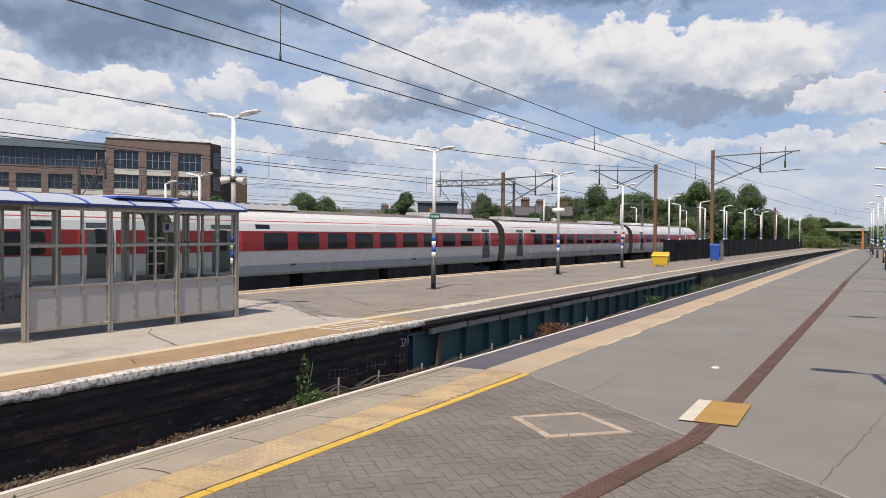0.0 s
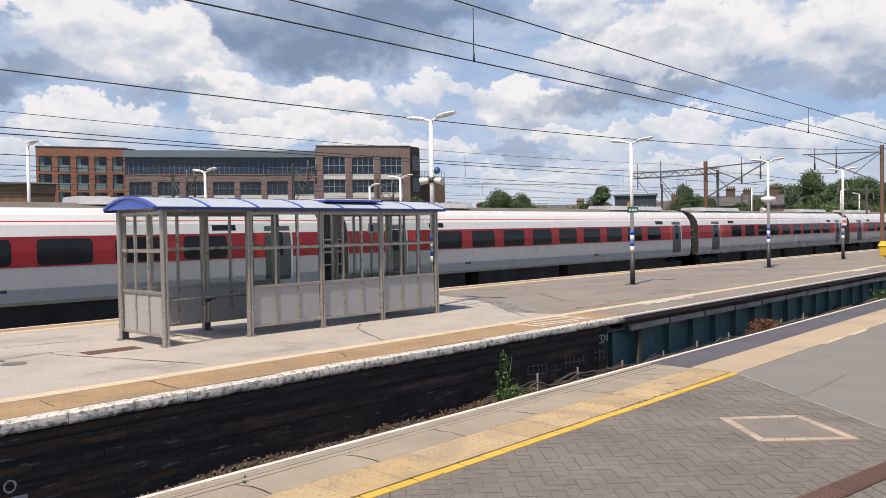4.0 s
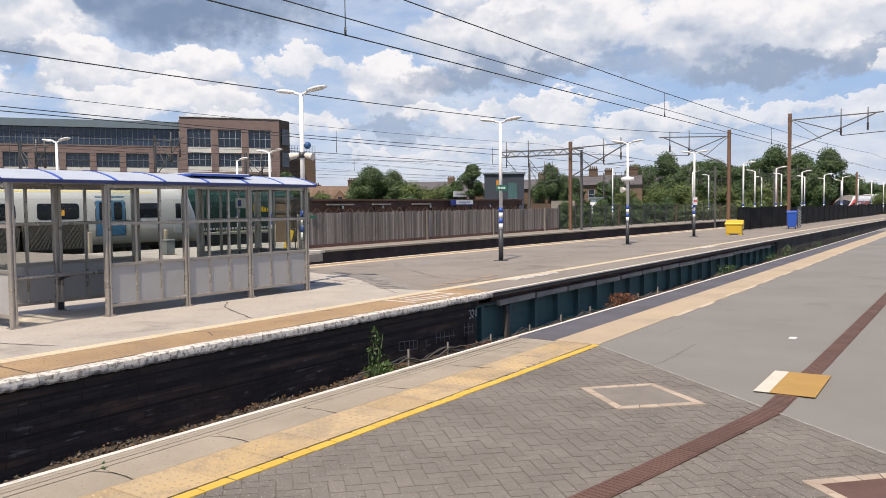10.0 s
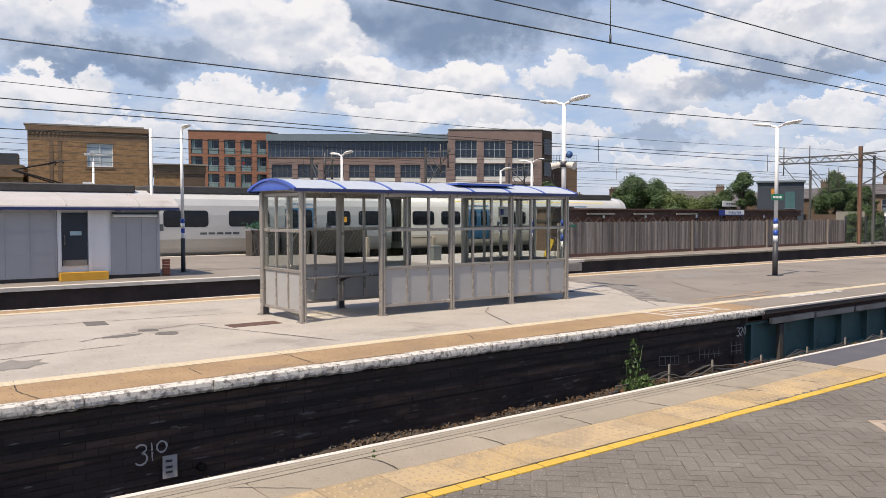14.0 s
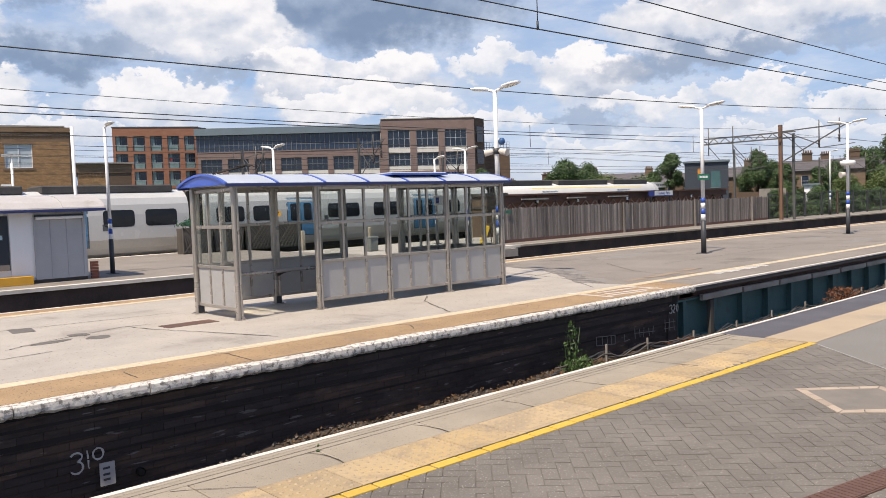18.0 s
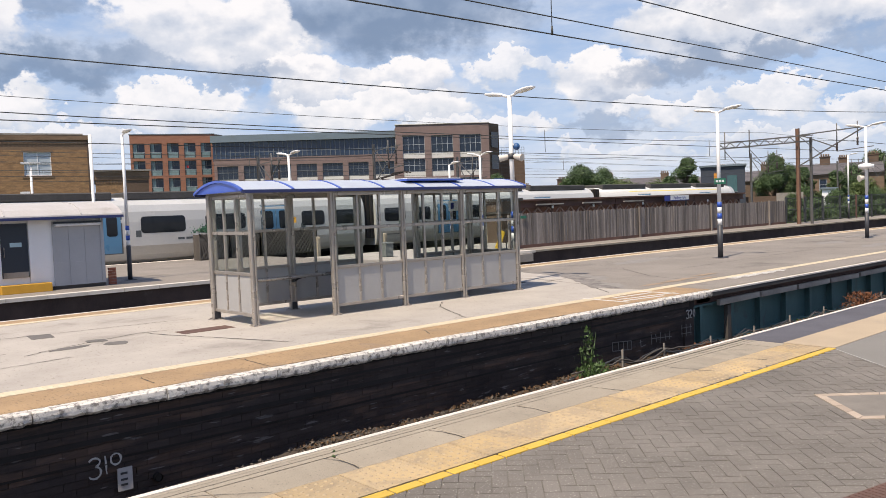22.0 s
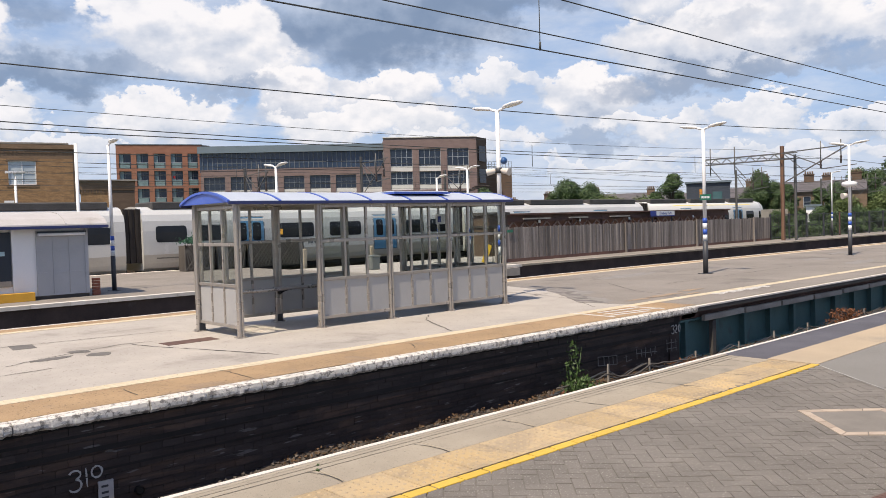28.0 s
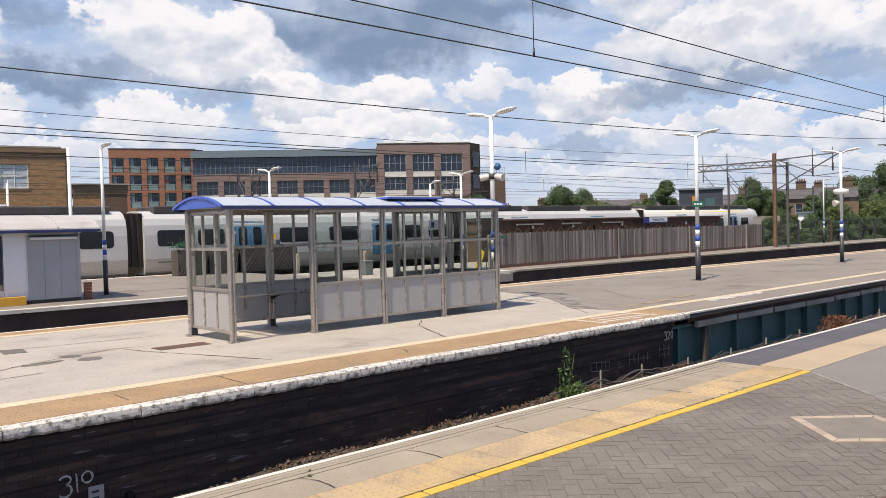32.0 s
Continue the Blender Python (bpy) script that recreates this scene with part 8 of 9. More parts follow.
GABLE_BRICK = material("red_brown_brick", (0.27, 0.16, 0.105), (0.20, 0.12, 0.08), 0.9, coarse=1.0, fine=9, bump=0.3, stretch=(1, 1, 3))


def box_of(*size):
    bm = bmesh.new()
    box(bm, *size)
    return bm


def terrace(az, dist, width, z_eaves, z_ridge, chimneys, wall_mat, roof_mat, label, turn=0.0):
    c = polar(az, dist)
    t = thing("terraced_house", label, "house", Matrix.Translation(c) @ Matrix.Rotation(radians(az + turn), 4, "Z"))
    h = width / 2
    ops = [(x, x + 0.9, z, z + 1.4) for x in [-h + 1.0 + k * 2.4 for k in range(max(1, int((width - 1.5) / 2.4)))] for z in (z_eaves - 2.0, z_eaves - 4.7)]
    gridded_wall(t, -h, h, BED - 0.1, z_eaves, ops, wall_mat, 0.3)
    for x0, x1, z0, z1 in ops:
        window_unit(t, x0, x1, z0, z1, B_GLASS, 1, 2, MULLION, 0.12)
    piece("body", wall_mat, t, -h, h, 0.31, 8, BED - 0.1, z_eaves - 0.01)
    bm = bmesh.new()
    loft(bm, [[(x, -0.3, z_eaves), (x, 4.0, z_ridge), (x, 8.3, z_eaves)] for x in (-h - 0.1, h + 0.1)])
    part("roof", bm, roof_mat, t)
    if roof_mat is TILE_ROOF:
        for x in (-0.62 * h, -0.1 * h, 0.45 * h):
            bm = bmesh.new()
            loft(bm, [[(x - 1.5, y, z_eaves - 0.1), (x, y, z_eaves + 1.75), (x + 1.5, y, z_eaves - 0.1)] for y in (-0.45, 3.2)])
            gable = part("gable", bm, TILE_ROOF, t)
            bm = bmesh.new()
            loft(bm, [[(x - 1.25, y, z_eaves - 0.1), (x, y, z_eaves + 1.45), (x + 1.25, y, z_eaves - 0.1)] for y in (-0.5, -0.42)])
            part("gable_wall", bm, GABLE_BRICK, gable)
            part("gable_window", box_of(x - 0.3, x + 0.3, -0.53, -0.5, z_eaves + 0.05, z_eaves + 0.75), B_GLASS, gable)
    for x in chimneys:
        bm = bmesh.new()
        box(bm, x - 0.6, x + 0.6, 3.5, 4.3, z_ridge - 0.7, z_ridge + 0.8)
        box(bm, x - 0.68, x + 0.68, 3.42, 4.38, z_ridge + 0.8, z_ridge + 0.92)
        ch = part("chimney", bm, BRICK_DARK if wall_mat is not BRICK_DARK else BRICK_DULL, t)
        for k in range(4):
            bm = bmesh.new()
            tube(bm, [(x - 0.42 + 0.28 * k, 3.9, z_ridge + 0.92), (x - 0.42 + 0.28 * k, 3.9, z_ridge + 1.25)], 0.1, 8)
            part("chimney_pot", bm, BRICK_DULL, ch)


terrace(23.6, 112, 13.0, 4.15, 5.6, (-5.5, 0.0, 5.5), BRICK_DULL, SLATE, "yellow brick terraced houses with slate roofs and chimneys")
terrace(20.5, 122, 11.0, 4.3, 5.8, (-4.5, 3.5), BRICK_DULL, SLATE, "yellow brick terraced houses with slate roofs and chimneys")
terrace(27.6, 122, 12.0, 3.9, 5.4, (-5, 1.0), BRICK_DARK, SLATE, "brown brick terraced houses with slate roofs and chimneys")
terrace(31.8, 128, 14.0, 3.6, 5.1, (-4, 4.5), BRICK_DARK, SLATE, "brown brick terraced houses with slate roofs and chimneys")
terrace(35.6, 135, 16.0, 4.0, 5.6, (-4,), SLATE, SLATE, "grey roofed low building behind the trees")
terrace(41.2, 118, 12.0, 2.2, 4.6, (3.0,), BRICK_DULL, TILE_ROOF, "brown tiled houses behind the girder", 20)
terrace(43.3, 122, 10.0, 2.0, 4.0, (2.0,), BRICK_DULL, TILE_ROOF, "brown tiled houses behind the girder", 20)


# ---------------------------------------------------------------- trees
def leaf_cloud(rnd, blobs, count, size):
    """Many small leaf quads scattered over clumps, thinner inside."""
    verts, faces = [], []
    weights = [r[3] ** 2 for r in blobs]
    for _ in range(count):
        x, y, z, r = rnd.choices(blobs, weights)[0]
        d = Vector((rnd.gauss(0, 1), rnd.gauss(0, 1), rnd.gauss(0, 1))).normalized()
        p = Vector((x, y, z)) + d * r * rnd.uniform(0.4, 1.35) ** 0.7 * Vector((1, 1, 0.85)).length / 1.6
        a = Vector((rnd.gauss(0, 1), rnd.gauss(0, 1), rnd.gauss(0, 1))).normalized()
        b = a.cross(d + Vector((0.01, 0.02, 0.03))).normalized()
        s = size * rnd.uniform(0.6, 1.35)
        i = len(verts)
        verts += [p + a * s, p + b * s * 0.6 + d * s * 0.2, p - a * s, p - b * s * 0.6 + d * s * 0.2]
        faces.append((i, i + 1, i + 2, i + 3))
    return verts, faces


def tree(name, seed, height, spread, leaf, count, label, trunk=0.22, size=0.22):
    rnd = random.Random(seed)
    t = thing(name, label, "tree")
    bm = bmesh.new()
    top = height * 0.55
    tube(bm, [(0, 0, 0), (0.06, 0.03, top * 0.5), (0.0, 0.08, top), (0.1, 0, height * 0.8)], [trunk, trunk * 0.75, trunk * 0.5, trunk * 0.15], 8)
    blobs = []
    for k in range(44):
        a = rnd.uniform(0, math.tau)
        h = rnd.uniform(0.22, 1.06) * height
        reach = spread * (1.05 - abs(h / height - 0.42) * 1.6) * rnd.uniform(0.3, 1.05)
        c = (reach * math.cos(a), reach * math.sin(a), h)
        blobs.append((*c, spread * rnd.uniform(0.09, 0.25)))
        tube(bm, [(0, 0, max(0.8, h * 0.55)), (c[0] * 0.5, c[1] * 0.5, h * 0.85), c], [trunk * 0.35, trunk * 0.2, 0.02], 5)
    part("trunk", bm, BARK, t)
    data = bpy.data.meshes.new("crown")
    data.from_pydata(*[q if i == 0 else q for i, q in enumerate((lambda vf: (vf[0], [], vf[1]))(leaf_cloud(rnd, blobs, count, size)))])
    data.materials.append(leaf)
    part("crown", data, None, t)
    return t


oak = tree("tree", 1, 9.0, 5.2, LEAF, 26000, "broad dark green leafy tree", size=0.125)
oak2 = tree("tree", 2, 9.0, 4.6, LEAF, 23000, "broad dark green leafy tree", size=0.118)
bush = tree("tree", 3, 5.0, 4.4, LEAF_LIGHT, 15000, "low light green leafy tree", 0.14, 0.105)
slim = tree("tree", 5, 8.0, 2.6, LEAF, 13000, "slim dark green leafy tree", 0.16, 0.105)
for ob, az, d in ((oak, 39.2, 92), (oak2, 8.6, 150), (bush, 36.4, 94), (slim, 32.1, 86)):
    p = polar(az, d)
    ob.matrix_basis = Matrix.Translation((p.x, p.y, BED)) @ Matrix.Diagonal((1, 1, 1, 1))
oak.scale = (0.85, 0.85, 0.72)
oak2.scale = (1.25, 1.25, 1.1)
bush.scale = (1.0, 1.0, 0.86)
slim.scale = (1.0, 1.0, 0.80)


def more(ob, az, d, s, sz, turn, kind=""):
    p = polar(az, d)
    c = copy_thing(ob, pose(p.x, p.y, BED, 0, 0, turn))
    c.scale = (s, s, sz)


for row in ((oak2, 37.6, 97, 0.7, 0.66, 40), (bush, 34.2, 96, 1.05, 0.82, 100), (bush, 35.4, 100, 0.9, 0.78, 200), (slim, 33.2, 92, 0.9, 0.62, 60),
            (oak, 26.6, 98, 0.55, 0.76, 20), (oak2, 25.6, 100, 0.42, 0.6, 70), (oak, 45.0, 96, 0.62, 0.68, 20), (slim, 44.1, 90, 0.8, 0.6, 10),
            (oak, 20.6, 118, 0.95, 0.82, 60), (oak2, 18.7, 122, 1.05, 0.95, 140), (oak, 17.0, 118, 0.9, 0.85, 220), (oak2, 15.4, 124, 1.0, 0.85, 10),
            (oak, 13.7, 126, 1.0, 0.80, 80), (oak2, 11.9, 130, 1.15, 1.05, 200), (oak, 10.4, 134, 1.1, 1.02, 300), (oak2, 22.0, 112, 0.72, 0.6, 330),
            (bush, 21.4, 100, 0.9, 0.7, 30), (bush, 19.4, 98, 0.9, 0.75, 130), (bush, 17.6, 98, 1.0, 0.8, 230), (bush, 15.0, 104, 1.1, 0.75, 0), (bush, 12.6, 108, 1.0, 0.8, 60),
            (oak, 7.4, 175, 1.2, 0.66, 50), (oak2, 6.3, 190, 1.2, 0.62, 150), (bush, 4.9, 128, 0.9, 0.9, 200), (bush, 5.8, 120, 0.6, 0.6, 90),
            (oak, 5.2, 210, 1.2, 0.68, 250), (oak2, 4.2, 235, 1.3, 0.72, 10), (oak, 3.3, 260, 1.4, 0.7, 100), (oak2, 2.3, 290, 1.5, 0.6, 200), (oak2, -3.6, 110, 0.95, 1.0, 30),
            (oak2, 28.9, 132, 0.8, 0.6, 10), (oak, 26.8, 66, 0.34, 0.24, 5), (oak2, 25.5, 68, 0.40, 0.28, 100), (oak, 24.2, 71, 0.42, 0.25, 200), (oak2, 23.0, 75, 0.42, 0.30, 300), (oak, 21.9, 79, 0.45, 0.27, 40), (oak2, 20.8, 83, 0.45, 0.30, 140), (oak, 19.7, 88, 0.48, 0.29, 240), (oak2, 18.6, 93, 0.5, 0.32, 340), (slim, 24.9, 101, 0.9, 0.68, 40), (slim, 22.9, 103, 1.0, 0.62, 140), (oak2, 19.7, 132, 1.0, 0.82, 15), (oak, 18.0, 134, 1.0, 0.86, 75), (oak2, 16.2, 136, 1.05, 0.9, 250), (oak, 14.6, 138, 1.05, 0.86, 190), (oak2, 12.9, 140, 1.1, 0.9, 30), (oak, 11.2, 146, 1.1, 0.92, 120), (oak, 9.6, 150, 1.0, 0.9, 20), (bush, 42.6, 98, 0.8, 0.7, 15), (oak, 47.5, 110, 0.6, 0.55, 100)):
    more(*row)

# far wooded skyline, one band of leaves
verts, faces = [], []
rnd = random.Random(9)
for k in range(16000):
    az = rnd.uniform(-14, 46)
    d = rnd.uniform(300, 340)
    h = 5.2 + 2.2 * noise.noise(Vector((az * 0.55, 1.3, 0))) + 1.0 * noise.noise(Vector((az * 2.1, 7.3, 0)))
    p = polar(az, d, BED + h * rnd.uniform(0.0, 1.0) ** 0.7)
    a = Vector((rnd.gauss(0, 1), rnd.gauss(0, 1), rnd.gauss(0, 1))).normalized()
    b = a.orthogonal().normalized()
    i = len(verts)
    s = rnd.uniform(0.5, 1.0)
    verts += [p + a * s, p + b * s * 0.7, p - a * s, p - b * s * 0.7]
    faces.append((i, i + 1, i + 2, i + 3))
data = bpy.data.meshes.new("far_woods")
data.from_pydata(verts, [], faces)
data.materials.append(LEAF)
tagged(part("far_woods", data, None), "far line of green trees on the skyline", "trees", kind="stuff")
# footbridge across the line, far off
far_bridge = thing("footbridge", "pale footbridge across the railway far off", "bridge")
piece("deck", KIOSK_ROOF, far_bridge, -17.2, -6.2, 225, 227, 2.95, 3.6)
for x in (-16.4, -7.0):
    piece("bridge_pier", DARK_CONCRETE, far_bridge, x - 0.5, x + 0.5, 225.3, 226.7, BED, 2.95)
tagged(piece("orange_sign_post", material("orange_board", (0.56, 0.19, 0.06), (0.48, 0.16, 0.055), 0.6, fine=20), None, -3.98, -3.76, 116, 116.1, 0.0, 2.5), "orange board standing at the far platform end", "sign")
gate = thing("end_gate", "pale metal barrier gate across the platform end", "gate", pose(-4.6, 114.0, 0))
for x in (-0.6, 0.6):
    piece("gate_post", MAST_GREY, gate, x - 0.05, x + 0.05, -0.05, 0.05, 0.0, 1.35)
for z in (0.5, 1.28):
    piece("gate_rail", MAST_GREY, gate, -0.55, 0.55, -0.03, 0.03, z - 0.04, z + 0.04)


# ---------------------------------------------------------------- weeds
def weed(x, y, z, h, spread, n, mat, label, seed, climb=False, leaf=1.0):
    rnd = random.Random(seed)
    t = thing("weed", label, "weed", pose(x, y, z))
    bm = bmesh.new()
    for _ in range(9 if not climb else 5):
        a = rnd.uniform(0, math.tau)
        r = spread * rnd.uniform(0.2, 0.9)
        k = rnd.uniform(0.5, 1.0) * h
        tube(bm, [(0, 0, 0), (r * 0.3 * math.cos(a), r * 0.5 * math.sin(a), k * 0.6), ((0.02 if climb else r * math.cos(a)), r * math.sin(a), k)], [0.012, 0.008, 0.003], 4)
    part("stem", bm, mat, t, kind="stuff")
    bm = bmesh.new()
    for _ in range(n):
        k = rnd.random() ** (2.2 if climb else 1.3)
        w = spread * (1 - 0.75 * k if climb else 1 - 0.4 * k)
        c = Vector((rnd.gauss(0, 0.35) * (0.1 if climb and k > 0.4 else w), rnd.gauss(0, 0.4) * w, k * h + 0.03))
        m = Matrix.Translation(c) @ Euler((rnd.uniform(0, 6), rnd.uniform(0, 6), rnd.uniform(0, 6))).to_matrix().to_4x4()
        s = rnd.uniform(0.02, 0.045) * leaf
        bm.faces.new([bm.verts.new(m @ Vector(q)) for q in ((-s, 0, 0), (0, -s * 0.5, s * 0.15), (s, 0, 0), (0, s * 0.5, s * 0.15))])
    part("foliage", bm, mat, t)


LEAF_WEED = material("bright_weed_leaf", (0.060, 0.108, 0.026), (0.034, 0.070, 0.018), 0.6, bump=0.0, vary=0.35, island=True)
weed(-7.6, 9.35, heap(-7.6, 9.35), 0.72, 0.30, 230, LEAF_WEED, "green climbing weed at the foot of the platform wall", 1, True)
weed(-7.3, 9.2, heap(-7.3, 9.2), 0.22, 0.42, 300, LEAF_WEED, "low green weed at the foot of the platform wall", 2)
weed(-7.2, 8.7, heap(-7.2, 8.7), 0.14, 0.45, 200, DRY_WEED, "dry brown weed on the ballast", 3)
weed(-7.4, 12.3, heap(-7.4, 12.3), 0.16, 0.5, 200, DRY_WEED, "dry brown weed on the ballast", 4)
weed(-7.3, 18.5, heap(-7.3, 18.5), 0.42, 0.62, 700, DRY_WEED, "rust brown dry weed beside the girder", 5)
weed(-7.1, 27.2, heap(-7.1, 27.2), 0.45, 0.7, 380, LEAF_WEED, "green weeds growing beside the girder", 7)
weed(-7.2, 15.5, heap(-7.2, 15.5), 0.22, 0.3, 120, LEAF_WEED, "small green weed beside the girder", 6)
for k, (x, y, h) in enumerate(((-7.0, 33, 0.6), (-7.2, 37, 0.7), (-6.9, 40, 0.6), (-7.1, 44, 0.7), (-7.0, 50, 0.6), (-7.1, 57, 0.7))):
    weed(x, y, heap(x, y) if y < 38.5 else BED + 0.03, h, 0.6, 240, LEAF_WEED, "green weeds growing in the ballast", 10 + k)
weed(-4.62, 2.95, 0.0, 0.008, 0.022, 14, LEAF_WEED, "tiny green weed in a slab joint", 30, False, 0.28)
for k in range(14):
    weed(-26.4 - (k % 4) * 1.1, 53 + k * 2.6, Z_C - 0.7, 0.9, 1.3, 260, LEAF_WEED, "tall green weeds behind the railing", 40 + k)

# marks on the wall
mark = thing("wall_marker", "small pale marker plate on the sooty wall", "sign", pose(-7.88, 2.65, -0.83, 0, 0, 90))
piece("plate", KIOSK_ROOF, mark, -0.07, 0.07, -0.02, 0.0, -0.1, 0.12)
for z in (0.06, 0.0, -0.05):
    piece("bar_mark", COLUMN_DARK, mark, -0.045, 0.02, -0.026, -0.0205, z, z + 0.02)
pipe = thing("drain_pipe_end", "dark pipe end in the sooty platform wall", "pipe", pose(-7.9, 2.97, -0.885, 0, 90, 0))
bm = bmesh.new()
tube(bm, [(0, 0, -0.06), (0, 0, 0.05)], 0.042, 14, caps=False)
tube(bm, [(0, 0, 0.05), (0, 0, -0.05)], 0.034, 14)
part("pipe", bm, BLACK_MESH, pipe)
chalk = thing("chalk_number", "hand chalked number on the sooty wall", "writing", pose(-7.868, 2.47, -0.66, 0, 0, 90))


def stroke(points, width, parent, mat):
    """A chalk line through points on the wall, uneven in width."""
    rnd, bm, last = random.Random(len(points) * 7 + int(points[0][0] * 100)), bmesh.new(), None
    for i, (x, z) in enumerate(points):
        xa, za = points[max(i - 1, 0)]
        xb, zb = points[min(i + 1, len(points) - 1)]
        d = math.hypot(xb - xa, zb - za) or 1.0
        w = width * rnd.uniform(0.55, 1.2) / 2
        pair = [bm.verts.new((x + s * (zb - za) / d * w, y, z - s * (xb - xa) / d * w)) for s in (1, -1) for y in (0.0, 0.004)]
        if last:
            for p, q in ((0, 2), (1, 3), (0, 1), (2, 3)):
                bm.faces.new((last[p], last[q], pair[q], pair[p]))
        last = pair
    part("stroke", bm, mat, parent)


def numeral(d, x, z, h, parent, mat, width, wide=0.2):
    def arc(cx, cz, rx, rz, a, b, n=9):
        return [(x + h * (cx + rx * math.cos(radians(a + (b - a) * i / n))), z + h * (cz + rz * math.sin(radians(a + (b - a) * i / n)))) for i in range(n + 1)]
    if d == "3":
        stroke(arc(0.1, 0.76, 0.26, 0.2, 160, -80) + arc(0.08, 0.27, 0.3, 0.29, 80, -150), width, parent, mat)
    elif d == "1":
        stroke([(x + h * 0.02, z + h * 0.95), (x + h * 0.05, z + h * 0.62), (x + h * 0.04, z + h * 0.52)], width, parent, mat)
        stroke([(x + h * 0.06, z + h * 0.46), (x + h * 0.05, z + h * 0.2), (x + h * 0.08, z)], width, parent, mat)
    elif d == "2":
        stroke(arc(0.1, 0.7, 0.22, 0.24, 165, -40) + [(x - h * 0.14, z), (x + h * 0.3, z + h * 0.04)], width, parent, mat)
    else:
        stroke(arc(0.14, 0.5, wide, 0.40, 100, 470, 14), width, parent, mat)


numeral("3", -0.115, -0.09, 0.20, chalk, CHALK, 0.020)
numeral("1", 0.0, -0.075, 0.19, chalk, CHALK, 0.016)
numeral("0", 0.085, -0.015, 0.135, chalk, CHALK, 0.019, 0.36)
chalk2 = thing("chalk_number", "hand chalked number on the brick pier", "writing", pose(-7.822, 12.49, -0.42, 0, 0, 90))
for k, d in enumerate("320"):
    numeral(d, -0.12 + 0.1 * k, 0.0, 0.15, chalk2, CHALK, 0.02)
scrawl = thing("chalk_scrawl", "faded white scrawl on the sooty brick wall", "writing", pose(-7.868, 11.0, -0.62, 0, 0, 90))
for a, b in (((-0.7, 0.06), (-0.2, 0.02)), ((-0.7, -0.08), (-0.2, -0.12)), ((-0.7, 0.06), (-0.7, -0.08)), ((-0.2, 0.02), (-0.2, -0.12)), ((-0.55, 0.04), (-0.54, -0.09)), ((-0.42, 0.03), (-0.41, -0.1)), ((-0.31, 0.03), (-0.3, -0.11)),
             ((0.35, 0.06), (0.36, -0.12)), ((0.48, 0.04), (0.5, -0.1)), ((0.62, 0.05), (0.6, -0.12)), ((0.75, 0.02), (0.78, -0.12)), ((0.9, 0.04), (0.88, -0.1)), ((0.34, -0.02), (0.95, -0.06)),
             ((0.05, 0.0), (0.06, -0.12)), ((0.05, -0.12), (0.2, -0.1)), ((1.26, 0.1), (1.27, -0.12)), ((1.4, 0.1), (1.41, -0.12)), ((1.54, 0.08), (1.55, -0.12)), ((1.24, 0.04), (1.58, 0.03)), ((1.24, -0.06), (1.58, -0.07))):
    bm = bmesh.new()
    bar(bm, (a[0], 0, a[1]), (b[0], 0, b[1]), 0.005, 0.011)
    part("stroke", bm, FADED_CHALK, scrawl)
# brown leaf litter along the foot of the wall
verts, faces = [], []
rnd = random.Random(78)
for _ in range(2600):
    y = rnd.uniform(4.5, 20)
    x = -7.86 + abs(rnd.gauss(0, 0.22))
    p = Vector((x, y, heap(x, y) + rnd.uniform(0.005, 0.05)))
    q = Vector((rnd.gauss(0, 1), rnd.gauss(0, 1), rnd.gauss(0, 0.5))).normalized()
    r = q.orthogonal().normalized()
    d, i = rnd.uniform(0.012, 0.03), len(verts)
    verts += [p + q * d, p + r * d * 0.6, p - q * d, p - r * d * 0.6]
    faces.append((i, i + 1, i + 2, i + 3))
data = bpy.data.meshes.new("leaf_litter")
data.from_pydata(verts, [], faces)
data.materials.append(LEAF_LITTER)
tagged(part("leaf_litter", data, None), "brown dead leaves along the platform wall", "leaves", kind="stuff")

# ---------------------------------------------------------------- laid pieces: slabs, tactile paving, bricks
bm = bmesh.new()
box(bm, 0.23, 0.585, 0.005, 0.915, -0.06, 0.0)
slab_m = mesh_of("edge_slab", bm, SLAB, 0.004)
for k in range(0, 12):
    part("edge_slab", slab_m, None, platform_a, m=pose(EDGE_A, 8.47 - 0.92 * (k + 1) + random.uniform(-0.002, 0.002), random.uniform(-0.004, 0.001), random.uniform(-0.15, 0.15)))
piece("edge_slab", SLAB, platform_a, EDGE_A + 0.23, EDGE_A + 0.585, 8.475, BREAK - 0.004, -0.06, -0.001)
bm = bmesh.new()
box(bm, 0.004, 0.436, 0.003, 0.437, -0.06, 0.0)
for i in range(6):
    for j in range(6):
        cx, cy = 0.05 + i * 0.068, 0.05 + j * 0.068
        lo = [bm.verts.new((cx + 0.014 * math.cos(q * math.tau / 6), cy + 0.014 * math.sin(q * math.tau / 6), 0.0)) for q in range(6)]
        hi = [bm.verts.new((cx + 0.009 * math.cos(q * math.tau / 6), cy + 0.009 * math.sin(q * math.tau / 6), 0.005)) for q in range(6)]
        for q in range(6):
            bm.faces.new((lo[q], lo[(q + 1) % 6], hi[(q + 1) % 6], hi[q]))
        bm.faces.new(hi)
tile_m = mesh_of("tactile_slab", bm, TACTILE)
tile_m.materials.append(material("worn_blister", (0.42, 0.325, 0.20), (0.34, 0.27, 0.18), 0.85, coarse=3, fine=90, world=True))
for p in tile_m.polygons:
    p.material_index = 1 if p.center.z > 0.001 else 0
for k in range(26):
    tile = part("tactile_slab", tile_m, None, platform_a, m=pose(EDGE_A + 0.588, BREAK - 0.46 * (k + 1), random.uniform(-0.001, 0.001)))
    tile.scale.y = 0.46 / 0.44
bm = bmesh.new()
box(bm, 0.022, 0.108, 0.007, 0.221, -0.06, 0.006)
